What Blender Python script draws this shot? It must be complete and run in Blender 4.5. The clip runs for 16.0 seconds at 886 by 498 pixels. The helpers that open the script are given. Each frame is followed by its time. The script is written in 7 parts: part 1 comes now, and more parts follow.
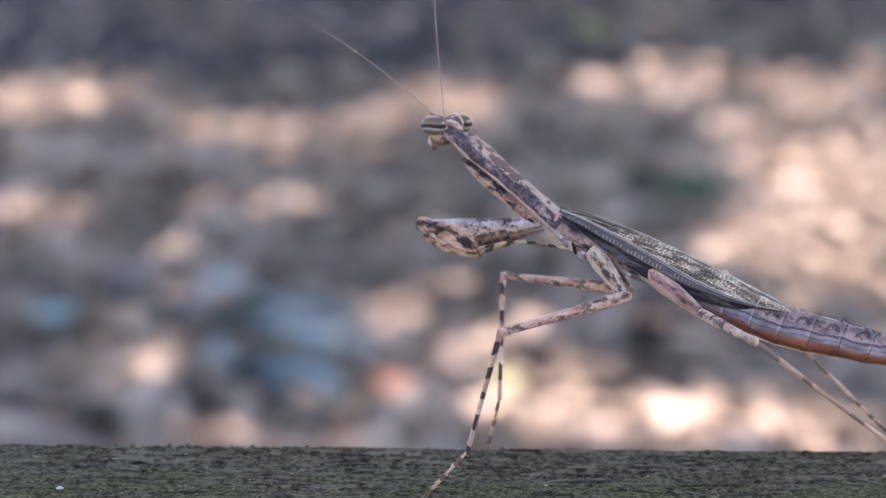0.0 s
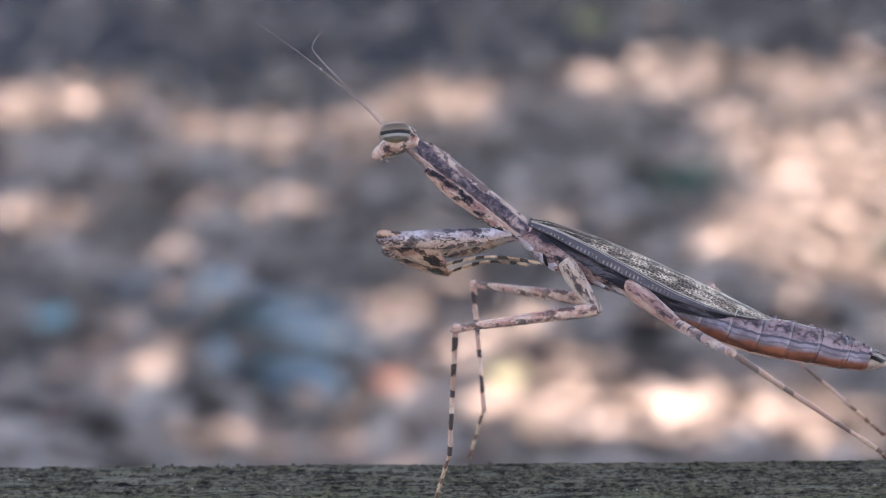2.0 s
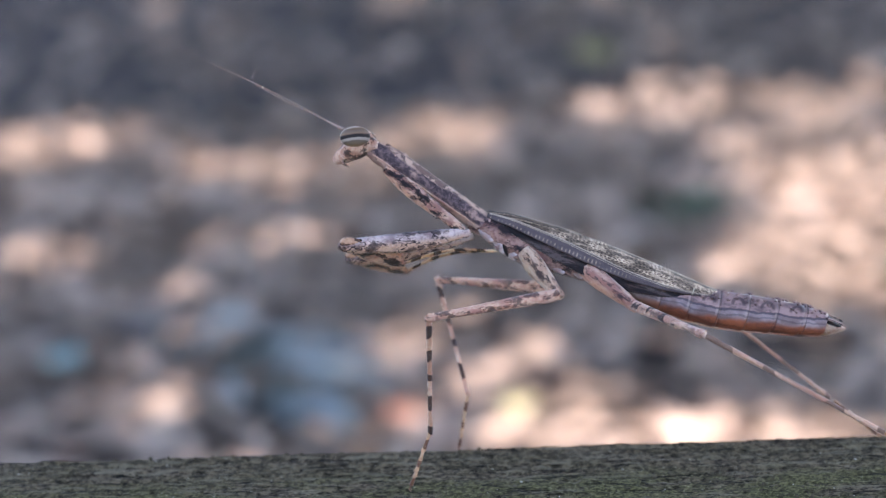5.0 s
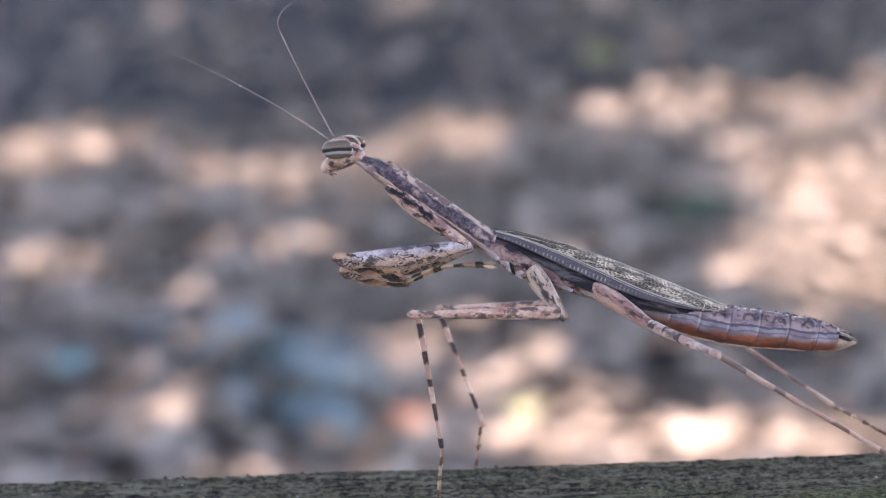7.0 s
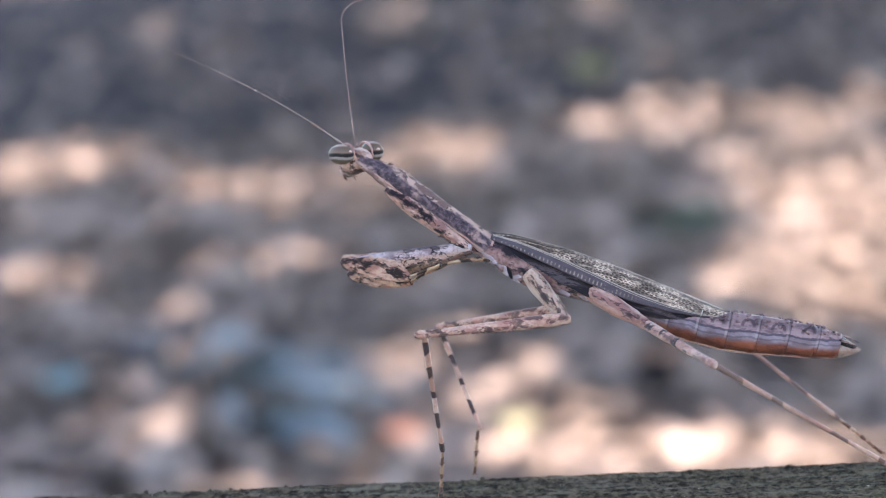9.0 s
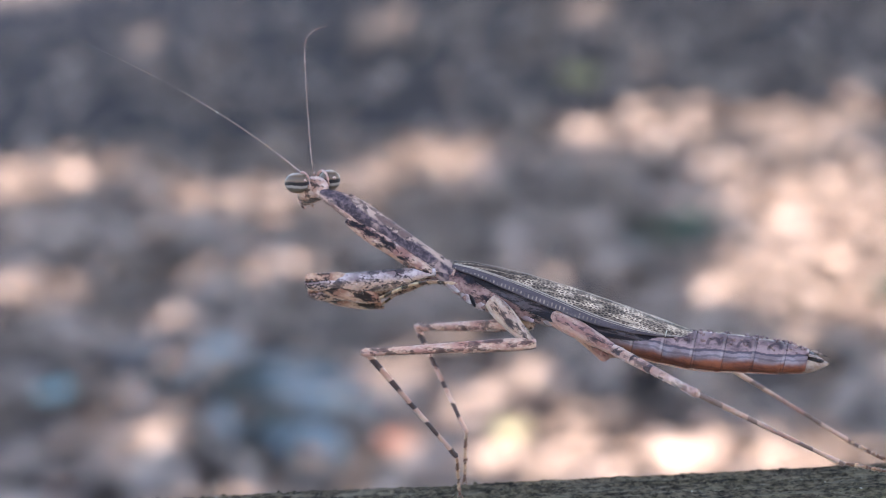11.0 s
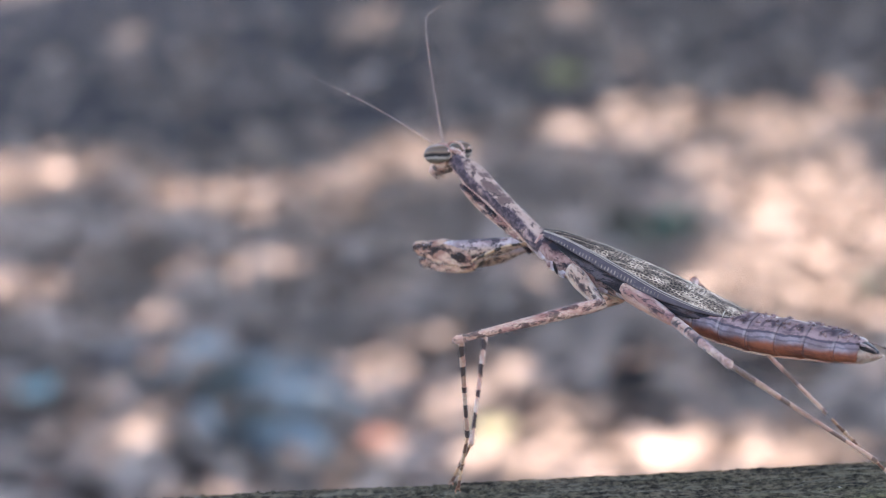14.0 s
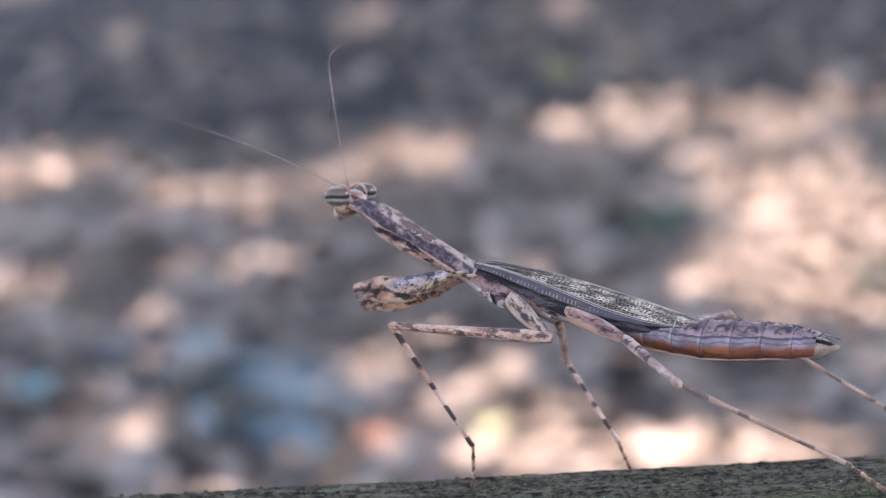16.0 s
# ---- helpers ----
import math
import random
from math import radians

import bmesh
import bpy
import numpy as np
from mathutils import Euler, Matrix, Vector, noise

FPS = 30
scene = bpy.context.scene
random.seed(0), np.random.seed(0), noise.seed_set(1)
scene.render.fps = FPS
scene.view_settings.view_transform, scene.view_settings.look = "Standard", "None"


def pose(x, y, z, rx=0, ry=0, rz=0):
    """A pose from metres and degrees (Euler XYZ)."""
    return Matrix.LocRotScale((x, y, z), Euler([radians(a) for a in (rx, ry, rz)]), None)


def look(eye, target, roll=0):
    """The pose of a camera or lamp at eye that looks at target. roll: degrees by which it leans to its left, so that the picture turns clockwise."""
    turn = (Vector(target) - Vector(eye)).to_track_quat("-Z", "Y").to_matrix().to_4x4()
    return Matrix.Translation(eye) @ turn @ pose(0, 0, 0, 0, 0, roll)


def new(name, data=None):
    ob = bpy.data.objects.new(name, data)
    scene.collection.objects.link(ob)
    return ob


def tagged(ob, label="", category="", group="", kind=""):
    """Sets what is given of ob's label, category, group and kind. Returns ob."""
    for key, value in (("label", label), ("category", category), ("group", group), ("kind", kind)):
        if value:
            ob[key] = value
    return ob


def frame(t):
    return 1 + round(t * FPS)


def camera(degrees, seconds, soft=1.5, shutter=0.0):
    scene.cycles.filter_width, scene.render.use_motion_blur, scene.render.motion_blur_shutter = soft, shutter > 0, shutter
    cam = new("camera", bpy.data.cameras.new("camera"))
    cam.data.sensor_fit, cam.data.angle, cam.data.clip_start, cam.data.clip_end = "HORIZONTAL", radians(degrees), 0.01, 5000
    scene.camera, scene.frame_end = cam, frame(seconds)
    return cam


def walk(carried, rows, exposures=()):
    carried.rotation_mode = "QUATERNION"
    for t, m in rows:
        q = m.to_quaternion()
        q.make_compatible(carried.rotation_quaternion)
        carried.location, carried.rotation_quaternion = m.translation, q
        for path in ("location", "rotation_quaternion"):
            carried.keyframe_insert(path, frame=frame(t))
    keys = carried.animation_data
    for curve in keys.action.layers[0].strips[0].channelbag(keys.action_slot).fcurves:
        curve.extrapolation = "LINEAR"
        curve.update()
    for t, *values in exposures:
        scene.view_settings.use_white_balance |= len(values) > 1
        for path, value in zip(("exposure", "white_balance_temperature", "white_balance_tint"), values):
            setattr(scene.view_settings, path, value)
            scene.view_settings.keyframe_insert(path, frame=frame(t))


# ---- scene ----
MM = 0.001

# ---- camera: a close-up lens held before the railing ----
cam = camera(20.0, 16.0, soft=1.05)
cam.data.dof.use_dof = True
cam.data.dof.focus_distance = 0.2585
cam.data.dof.aperture_fstop = 27.0
walk(cam, [
    (0, pose(-0.00329, -0.25579, 0.07782, 78.365, -0.570, 0.142)),
    (0.5, pose(-0.00118, -0.25556, 0.07762, 78.455, -0.363, 0.181)),
    (1, pose(-0.00067, -0.25356, 0.07837, 78.395, -0.210, 0.126)),
    (1.5, pose(-0.00053, -0.25390, 0.07805, 78.367, 0.205, 0.039)),
    (2, pose(-0.00152, -0.25317, 0.07919, 78.301, 0.387, -0.062)),
    (2.5, pose(-0.00190, -0.25111, 0.07972, 78.078, 0.608, -0.152)),
    (3, pose(-0.00038, -0.25249, 0.07841, 77.776, 1.458, -0.319)),
    (3.5, pose(0.00000, -0.25396, 0.07739, 77.996, 1.605, -0.341)),
    (4, pose(0.00184, -0.25821, 0.07620, 78.421, 1.838, -0.317)),
    (4.5, pose(0.00058, -0.26017, 0.07569, 78.849, 1.747, -0.234)),
    (5, pose(0.00112, -0.26028, 0.07571, 79.061, 1.733, -0.104)),
    (7.5, pose(-0.00011, -0.25766, 0.07705, 79.161, 2.023, -0.044)),
    (8, pose(0.00018, -0.25803, 0.07668, 79.238, 2.107, -0.109)),
    (8.5, pose(0.00010, -0.25889, 0.07639, 79.334, 2.185, -0.189)),
    (9, pose(0.00090, -0.25390, 0.07546, 79.443, 2.334, -0.260)),
    (9.5, pose(0.00090, -0.25397, 0.07511, 79.565, 2.317, -0.329)),
    (12, pose(0.00069, -0.25391, 0.07480, 79.659, 2.732, -0.599)),
    (12.5, pose(0.00067, -0.25412, 0.07463, 79.654, 2.682, -0.606)),
    (13, pose(0.00090, -0.25389, 0.07434, 79.688, 2.457, -0.676)),
    (13.5, pose(0.00153, -0.25402, 0.07483, 79.649, 2.599, -0.813)),
    (14, pose(0.00130, -0.25403, 0.07516, 79.582, 2.584, -0.899)),
    (14.5, pose(0.00083, -0.25410, 0.07561, 79.520, 2.574, -0.895)),
    (15, pose(0.00056, -0.25407, 0.07526, 79.506, 2.542, -0.905)),
    (15.5, pose(0.00086, -0.25397, 0.07493, 79.522, 2.647, -0.953)),
    (16, pose(0.00067, -0.25480, 0.07525, 79.496, 2.746, -1.020)),
], [(0, 3.02, 6220, 13), (4.5, 3.00, 6220, 13), (8, 3.11, 6220, 13), (16, 3.13, 6220, 13)])


# ---- light: open shade under an added unseen tree, sun from behind, blue sky ----
SUN_ELEV, SUN_TURN = 52.0, 24.0          # height; degrees from +y towards +x
sun_way = Vector((math.sin(radians(SUN_TURN)) * math.cos(radians(SUN_ELEV)),
                  math.cos(radians(SUN_TURN)) * math.cos(radians(SUN_ELEV)), math.sin(radians(SUN_ELEV))))
world = bpy.data.worlds.new("sky")
scene.world = world
world.use_nodes = True
wn = world.node_tree
sky = wn.nodes.new("ShaderNodeTexSky")
sky.sky_type, sky.sun_disc = "NISHITA", False
sky.sun_elevation, sky.sun_rotation = radians(SUN_ELEV), radians(SUN_TURN)
wn.links.new(sky.outputs["Color"], wn.nodes["Background"].inputs["Color"])
wn.nodes["Background"].inputs["Strength"].default_value = 0.15
sun = new("sun", bpy.data.lights.new("sun", "SUN"))
sun.data.energy, sun.data.angle, sun.data.color = 4.3, radians(0.55), (1.0, 0.93, 0.86)
sun.matrix_world = look(sun_way * 30, (0, 0, 0))

# ---- materials ----


def nodes_of(name):
    m = bpy.data.materials.new(name)
    m.use_nodes = True
    nt = m.node_tree
    return m, nt, nt.nodes["Principled BSDF"]


def node(nt, kind, links=(), **values):
    n = nt.nodes.new(kind)
    if "operation" in values:
        n.operation = values["operation"]
    if "interpolation_type" in values:
        n.interpolation_type = values["interpolation_type"]
    if "data_type" in values:
        n.data_type = values["data_type"]
    if "voronoi_dimensions" in values:
        n.voronoi_dimensions = values["voronoi_dimensions"]
    if "feature" in values:
        n.feature = values["feature"]
    for slot, source in dict(links).items():
        if hasattr(source, "is_output"):
            nt.links.new(source, n.inputs[slot])
        else:
            n.inputs[slot].default_value = source
    return n


def mapped(nt, scale, where="Object"):
    tc = node(nt, "ShaderNodeTexCoord")
    return node(nt, "ShaderNodeMapping", {"Vector": tc.outputs[where], "Scale": scale}).outputs[0]


def noise_of(nt, vec, scale, detail=4.0, rough=0.6):
    return node(nt, "ShaderNodeTexNoise", {"Vector": vec, "Scale": scale, "Detail": detail, "Roughness": rough}).outputs[0]


def step(nt, value, lo, hi):
    return node(nt, "ShaderNodeMapRange", {0: value, 1: lo, 2: hi}, interpolation_type="SMOOTHSTEP").outputs[0]


def maths(nt, op, a, b=0.0):
    return node(nt, "ShaderNodeMath", {0: a, 1: b}, operation=op).outputs[0]


def mix(nt, fac, a, b):
    n = node(nt, "ShaderNodeMix", data_type="RGBA")
    for slot, source in ((0, fac), (6, a), (7, b)):
        if hasattr(source, "is_output"):
            nt.links.new(source, n.inputs[slot])
        else:
            n.inputs[slot].default_value = (*source, 1.0) if slot else source
    return n.outputs[2]


def bump(nt, bsdf, height, strength=0.4, distance=0.0001):
    b = node(nt, "ShaderNodeBump", {"Height": height, "Strength": strength, "Distance": distance})
    nt.links.new(b.outputs[0], bsdf.inputs["Normal"])


def cuticle(name, pale, dark, stretch=(260, 800, 800), amount=0.52, bands=0.0, tint=None, rough=0.5, shift=0.0, wiggle=0.0, patch=0.95, until=1.0, low=None, torn=0.0):
    """Mottled insect skin: soft brown clouds on a pale ground, dark patches drawn out along the part, a net of thin dark wiggles,
    bands across it where bands (per metre) is given, up to until metres; low is the colour of its underside."""
    m, nt, b = nodes_of(name)
    tint = tint or tuple(c * k for c, k in zip(pale, (0.55, 0.46, 0.44)))
    where = node(nt, "ShaderNodeSeparateXYZ", {0: mapped(nt, (1, 1, 1))}).outputs
    cloud = noise_of(nt, mapped(nt, tuple(c * 0.8 for c in stretch)), 1.0, 3.0, 0.55)
    base = mix(nt, step(nt, cloud, 0.4, 0.62), pale, tint)
    if low:
        base = mix(nt, step(nt, maths(nt, "ADD", where[2], maths(nt, "MULTIPLY", cloud, 0.0005)), 0.0003, -0.0004), base, low)
    fine = noise_of(nt, mapped(nt, (2600, 2600, 2600)), 1.0, 4.0, 0.7)
    base = mix(nt, maths(nt, "MULTIPLY", step(nt, fine, 0.48, 0.66), 0.7), base, tint)
    base = mix(nt, maths(nt, "MULTIPLY", step(nt, fine, 0.42, 0.3), 0.5), base, tuple(min(1.0, c * 1.3) for c in pale))
    spot = noise_of(nt, mapped(nt, stretch), 1.0, 7.0, 0.66)
    amount -= 0.012
    fleck = maths(nt, "MULTIPLY", step(nt, spot, amount, amount + 0.06), patch)
    edge = maths(nt, "MULTIPLY", step(nt, maths(nt, "ABSOLUTE", maths(nt, "SUBTRACT", spot, amount + 0.02)), 0.024, 0.006), 0.8)
    fleck = maths(nt, "MAXIMUM", fleck, edge)
    if wiggle:
        net = noise_of(nt, mapped(nt, tuple(c * 1.5 for c in stretch)), 1.0, 4.0, 0.55)
        line = step(nt, maths(nt, "ABSOLUTE", maths(nt, "SUBTRACT", net, 0.5)), 0.036, 0.012)
        gate = step(nt, noise_of(nt, mapped(nt, tuple(c * 0.9 for c in stretch)), 1.0, 1.0), 0.42, 0.55)
        fleck = maths(nt, "MAXIMUM", fleck, maths(nt, "MULTIPLY", maths(nt, "MULTIPLY", line, gate), wiggle))
    if bands:
        wob = maths(nt, "MULTIPLY", noise_of(nt, mapped(nt, (170, 240, 240)), 1.0, 3.0), 9.0)
        wave = maths(nt, "SINE", maths(nt, "ADD", maths(nt, "MULTIPLY", where[0], bands * 6.283), maths(nt, "ADD", wob, shift)))
        band = maths(nt, "MULTIPLY", step(nt, wave, 0.05, 0.4), step(nt, where[0], until, until - 0.002))
        if torn:
            band = maths(nt, "MULTIPLY", band, step(nt, noise_of(nt, mapped(nt, (500, 900, 900)), 1.0, 3.0), torn, torn + 0.08))
        fleck = maths(nt, "MAXIMUM", maths(nt, "MULTIPLY", band, 0.93), maths(nt, "MULTIPLY", fleck, 0.7))
    col = mix(nt, fleck, base, dark)
    nt.links.new(col, b.inputs["Base Color"])
    b.inputs["Roughness"].default_value = rough
    b.inputs["Specular IOR Level"].default_value = 0.03
    # warm-tinted sheen stands in for back light at grazing edges
    b.inputs["Sheen Weight"].default_value = 0.18
    b.inputs["Sheen Roughness"].default_value = 0.35
    b.inputs["Sheen Tint"].default_value = (1.0, 0.85, 0.75, 1.0)
    b.inputs["Subsurface Weight"].default_value = 0.4
    b.inputs["Subsurface Radius"].default_value = (1.0, 0.5, 0.3)
    b.inputs["Subsurface Scale"].default_value = 0.00025
    bump(nt, b, maths(nt, "ADD", fine, spot), 1.0, 0.0002)
    return m


M_CERCUS = cuticle("tail_feeler_skin", (0.308, 0.2, 0.16), (0.02, 0.013, 0.014), (290, 760, 760), 0.49, tint=(0.17, 0.1, 0.08), wiggle=0.8, patch=1.0)
M_MARGIN = cuticle("margin_skin", (0.441, 0.258, 0.188), (0.08, 0.05, 0.045), (300, 900, 900), 0.63, tint=(0.3, 0.147, 0.112))
M_COXA = cuticle("coxa_skin", (0.441, 0.258, 0.183), (0.018, 0.012, 0.013), (620, 1250, 1250), 0.525, tint=(0.208, 0.0969, 0.0759), wiggle=0.9, patch=1.0, low=(0.416, 0.213, 0.14))
M_FORE = cuticle("foreleg_skin", (0.4, 0.28, 0.25), (0.02, 0.013, 0.014), (520, 900, 900), 0.565, tint=(0.17, 0.108, 0.102), wiggle=1.0, patch=0.8, low=(0.38, 0.22, 0.15))
M_FORESHIN = cuticle("foreshin_skin", (0.414, 0.233, 0.149), (0.024, 0.014, 0.011), (520, 1050, 1050), 0.545, tint=(0.225, 0.101, 0.0646), wiggle=1.0, patch=1.0)
M_FEMUR = cuticle("femur_skin", (0.459, 0.266, 0.183), (0.06, 0.032, 0.026), (560, 1250, 1250), 0.545, tint=(0.3, 0.132, 0.0952), wiggle=0.9, patch=0.9)
M_MIDCOXA = cuticle("mid_coxa_skin", (0.39, 0.25, 0.175), (0.035, 0.022, 0.02), (480, 1300, 1300), 0.56, tint=(0.28, 0.16, 0.11), wiggle=0.8)
M_HINDCOXA = cuticle("hind_coxa_skin", (0.379, 0.219, 0.16), (0.035, 0.022, 0.022), (300, 1200, 1200), 0.6, tint=(0.225, 0.104, 0.0815), wiggle=0.7, low=(0.383, 0.182, 0.117))
M_HINDFEMUR = cuticle("hind_femur_skin", (0.467, 0.286, 0.207), (0.03, 0.02, 0.021), (300, 900, 900), 0.6, bands=430, tint=(0.3, 0.157, 0.117), until=0.03, torn=0.5)
M_TIBIA = cuticle("tibia_skin", (0.494, 0.308, 0.218), (0.03, 0.018, 0.016), (300, 900, 900), 0.64, bands=310, tint=(0.333, 0.17, 0.117))
M_HINDTIBIA = cuticle("hind_tibia_skin", (0.408, 0.237, 0.161), (0.13, 0.075, 0.055), (150, 900, 900), 0.6, bands=150, shift=2.0, tint=(0.27, 0.133, 0.0952))
M_FORETARSUS = cuticle("foretarsus_skin", (0.41, 0.25, 0.147), (0.022, 0.013, 0.009), (300, 900, 900), 0.62, bands=400)
M_TARSUS = cuticle("tarsus_skin", (0.433, 0.26, 0.157), (0.0912, 0.0416, 0.0255), (300, 900, 900), 0.6, bands=420)
M_THORAX = cuticle("thorax_skin", (0.265, 0.147, 0.118), (0.02, 0.014, 0.016), (420, 700, 700), 0.54, tint=(0.116, 0.0552, 0.0483), wiggle=0.7, patch=1.0)
M_PLATE = cuticle("plate_skin", (0.46, 0.36, 0.34), (0.03, 0.02, 0.022), (400, 900, 900), 0.66, tint=(0.27, 0.18, 0.165))
M_HEAD = cuticle("head_skin", (0.441, 0.268, 0.193), (0.03, 0.018, 0.015), (900, 900, 900), 0.53, tint=(0.266, 0.125, 0.0843), wiggle=0.9, patch=0.9)
M_ANT = cuticle("antenna_skin", (0.34, 0.235, 0.19), (0.19, 0.12, 0.095))
M_TAIL = cuticle("tail_skin", (0.304, 0.192, 0.136), (0.06, 0.036, 0.03), (300, 600, 600), 0.58, tint=(0.176, 0.0923, 0.062))
M_DARK = cuticle("dark_filler", (0.03, 0.02, 0.018), (0.01, 0.007, 0.007))


def pronotum_skin():
    """Neck shield: a slate-brown band along each flank, broken by pale clouds; a crumbly pale keel above, pinkish mottle below."""
    m, nt, b = nodes_of("pronotum_skin")
    z = node(nt, "ShaderNodeSeparateXYZ", {0: mapped(nt, (1, 1, 1))}).outputs[2]
    wob = noise_of(nt, mapped(nt, (330, 500, 500)), 1.0, 4.0, 0.6)
    z = maths(nt, "ADD", z, maths(nt, "MULTIPLY", maths(nt, "SUBTRACT", wob, 0.5), 0.0011))
    fine = noise_of(nt, mapped(nt, (1700, 1900, 1900)), 1.0, 5.0, 0.7)
    mott = noise_of(nt, mapped(nt, (620, 1000, 1000)), 1.0, 5.0, 0.65)
    keel = mix(nt, step(nt, mott, 0.42, 0.58), (0.33, 0.2, 0.145), (0.11, 0.062, 0.048))
    side = mix(nt, step(nt, mott, 0.44, 0.62), (0.35, 0.21, 0.165), (0.18, 0.098, 0.08))
    band = mix(nt, step(nt, fine, 0.4, 0.66), (0.04, 0.026, 0.028), (0.13, 0.078, 0.074))
    band = mix(nt, step(nt, noise_of(nt, mapped(nt, (380, 620, 620)), 1.0, 3.0, 0.6), 0.57, 0.66), band, (0.24, 0.14, 0.11))
    col = mix(nt, step(nt, z, 0.001, 0.0013), side, keel)
    dark = maths(nt, "MULTIPLY", step(nt, z, -0.0002, 0.0001), step(nt, z, 0.00135, 0.0011))
    col = mix(nt, dark, col, band)
    line = step(nt, maths(nt, "ABSOLUTE", maths(nt, "SUBTRACT", mott, 0.5)), 0.03, 0.01)
    gate = step(nt, noise_of(nt, mapped(nt, (500, 600, 600)), 1.0, 1.0), 0.46, 0.6)
    col = mix(nt, maths(nt, "MULTIPLY", maths(nt, "MULTIPLY", line, gate), 0.85), col, (0.025, 0.016, 0.017))
    nt.links.new(col, b.inputs["Base Color"])
    b.inputs["Roughness"].default_value = 0.55
    b.inputs["Specular IOR Level"].default_value = 0.05
    bump(nt, b, maths(nt, "ADD", fine, mott), 0.9, 0.00014)
    return m


def abdomen_skin():
    """Mauve back with dark tips, a slate side line, lavender plates below it, rusty belly; it follows the bend of the abdomen."""
    m, nt, b = nodes_of("abdomen_skin")
    where = node(nt, "ShaderNodeSeparateXYZ", {0: mapped(nt, (1, 1, 1))}).outputs
    rise = maths(nt, "MULTIPLY", maths(nt, "MAXIMUM", maths(nt, "SUBTRACT", where[0], 0.0108), 0.0), 0.133)
    wob = maths(nt, "MULTIPLY", maths(nt, "SUBTRACT", noise_of(nt, mapped(nt, (420, 420, 420)), 1.0, 3.0), 0.5), 0.0009)
    z = maths(nt, "ADD", maths(nt, "SUBTRACT", where[2], rise), maths(nt, "ADD", wob, 0.0005))
    phase = maths(nt, "FRACT", maths(nt, "DIVIDE", where[0], 0.0031))
    back = mix(nt, step(nt, noise_of(nt, mapped(nt, (400, 700, 700)), 1.0, 4.0, 0.65), 0.42, 0.66), (0.235, 0.135, 0.115), (0.09, 0.05, 0.047))
    tip = maths(nt, "MULTIPLY", step(nt, phase, 0.55, 0.85), step(nt, z, 0.0008, 0.0014))
    back = mix(nt, maths(nt, "MULTIPLY", tip, 0.5), back, (0.035, 0.021, 0.022))
    belly = mix(nt, step(nt, noise_of(nt, mapped(nt, (220, 520, 520)), 1.0, 6.0, 0.7), 0.36, 0.64), (0.25, 0.075, 0.038), (0.11, 0.038, 0.026))
    belly = mix(nt, step(nt, where[0], 0.008, 0.001), belly, (0.17, 0.115, 0.085))
    plate = mix(nt, step(nt, noise_of(nt, mapped(nt, (350, 600, 600)), 1.0, 4.0, 0.6), 0.36, 0.62), (0.21, 0.145, 0.14), (0.13, 0.08, 0.076))
    # a horseshoe mark on the back of each ring
    across = maths(nt, "MULTIPLY", maths(nt, "SUBTRACT", phase, 0.58), 5.2)
    upward = maths(nt, "MULTIPLY", maths(nt, "SUBTRACT", z, 0.0011), 2300.0)
    reach = maths(nt, "SQRT", maths(nt, "ADD", maths(nt, "MULTIPLY", across, across), maths(nt, "MULTIPLY", upward, upward)))
    shoe = maths(nt, "MULTIPLY", step(nt, maths(nt, "ABSOLUTE", maths(nt, "SUBTRACT", reach, 1.0)), 0.4, 0.15), step(nt, upward, -0.5, 0.1))
    back = mix(nt, maths(nt, "MULTIPLY", shoe, 0.7), back, (0.035, 0.021, 0.022))
    # belly, lavender plates fading into it, two dark side lines, back
    col = mix(nt, step(nt, maths(nt, "ADD", z, maths(nt, "MULTIPLY", phase, -0.0003)), -0.0009, -0.0003), belly, plate)
    col = mix(nt, step(nt, z, 0.0005, 0.0007), col, back)
    for mid, wide, deep in ((0.00055, 0.00016, 0.75), (0.0, 0.00014, 0.4)):
        line = step(nt, maths(nt, "ABSOLUTE", maths(nt, "SUBTRACT", z, mid)), wide, wide * 0.4)
        col = mix(nt, maths(nt, "MULTIPLY", line, deep), col, (0.03, 0.021, 0.026))
    seam = maths(nt, "MULTIPLY", maths(nt, "MULTIPLY", step(nt, phase, 0.86, 0.9), step(nt, phase, 0.97, 0.93)), step(nt, z, -0.0008, 0.0002))
    seam = maths(nt, "MULTIPLY", seam, step(nt, noise_of(nt, mapped(nt, (400, 700, 700)), 1.0), 0.4, 0.6))
    col = mix(nt, maths(nt, "MULTIPLY", seam, 0.22), col, (0.42, 0.3, 0.25))
    col = mix(nt, maths(nt, "MULTIPLY", step(nt, phase, 0.95, 0.99), 0.55), col, (0.045, 0.03, 0.03))
    nt.links.new(col, b.inputs["Base Color"])
    b.inputs["Roughness"].default_value = 0.45
    b.inputs["Specular IOR Level"].default_value = 0.1
    bump(nt, b, noise_of(nt, mapped(nt, (1800, 1800, 1800)), 1.0), 0.5, 0.0001)
    return m


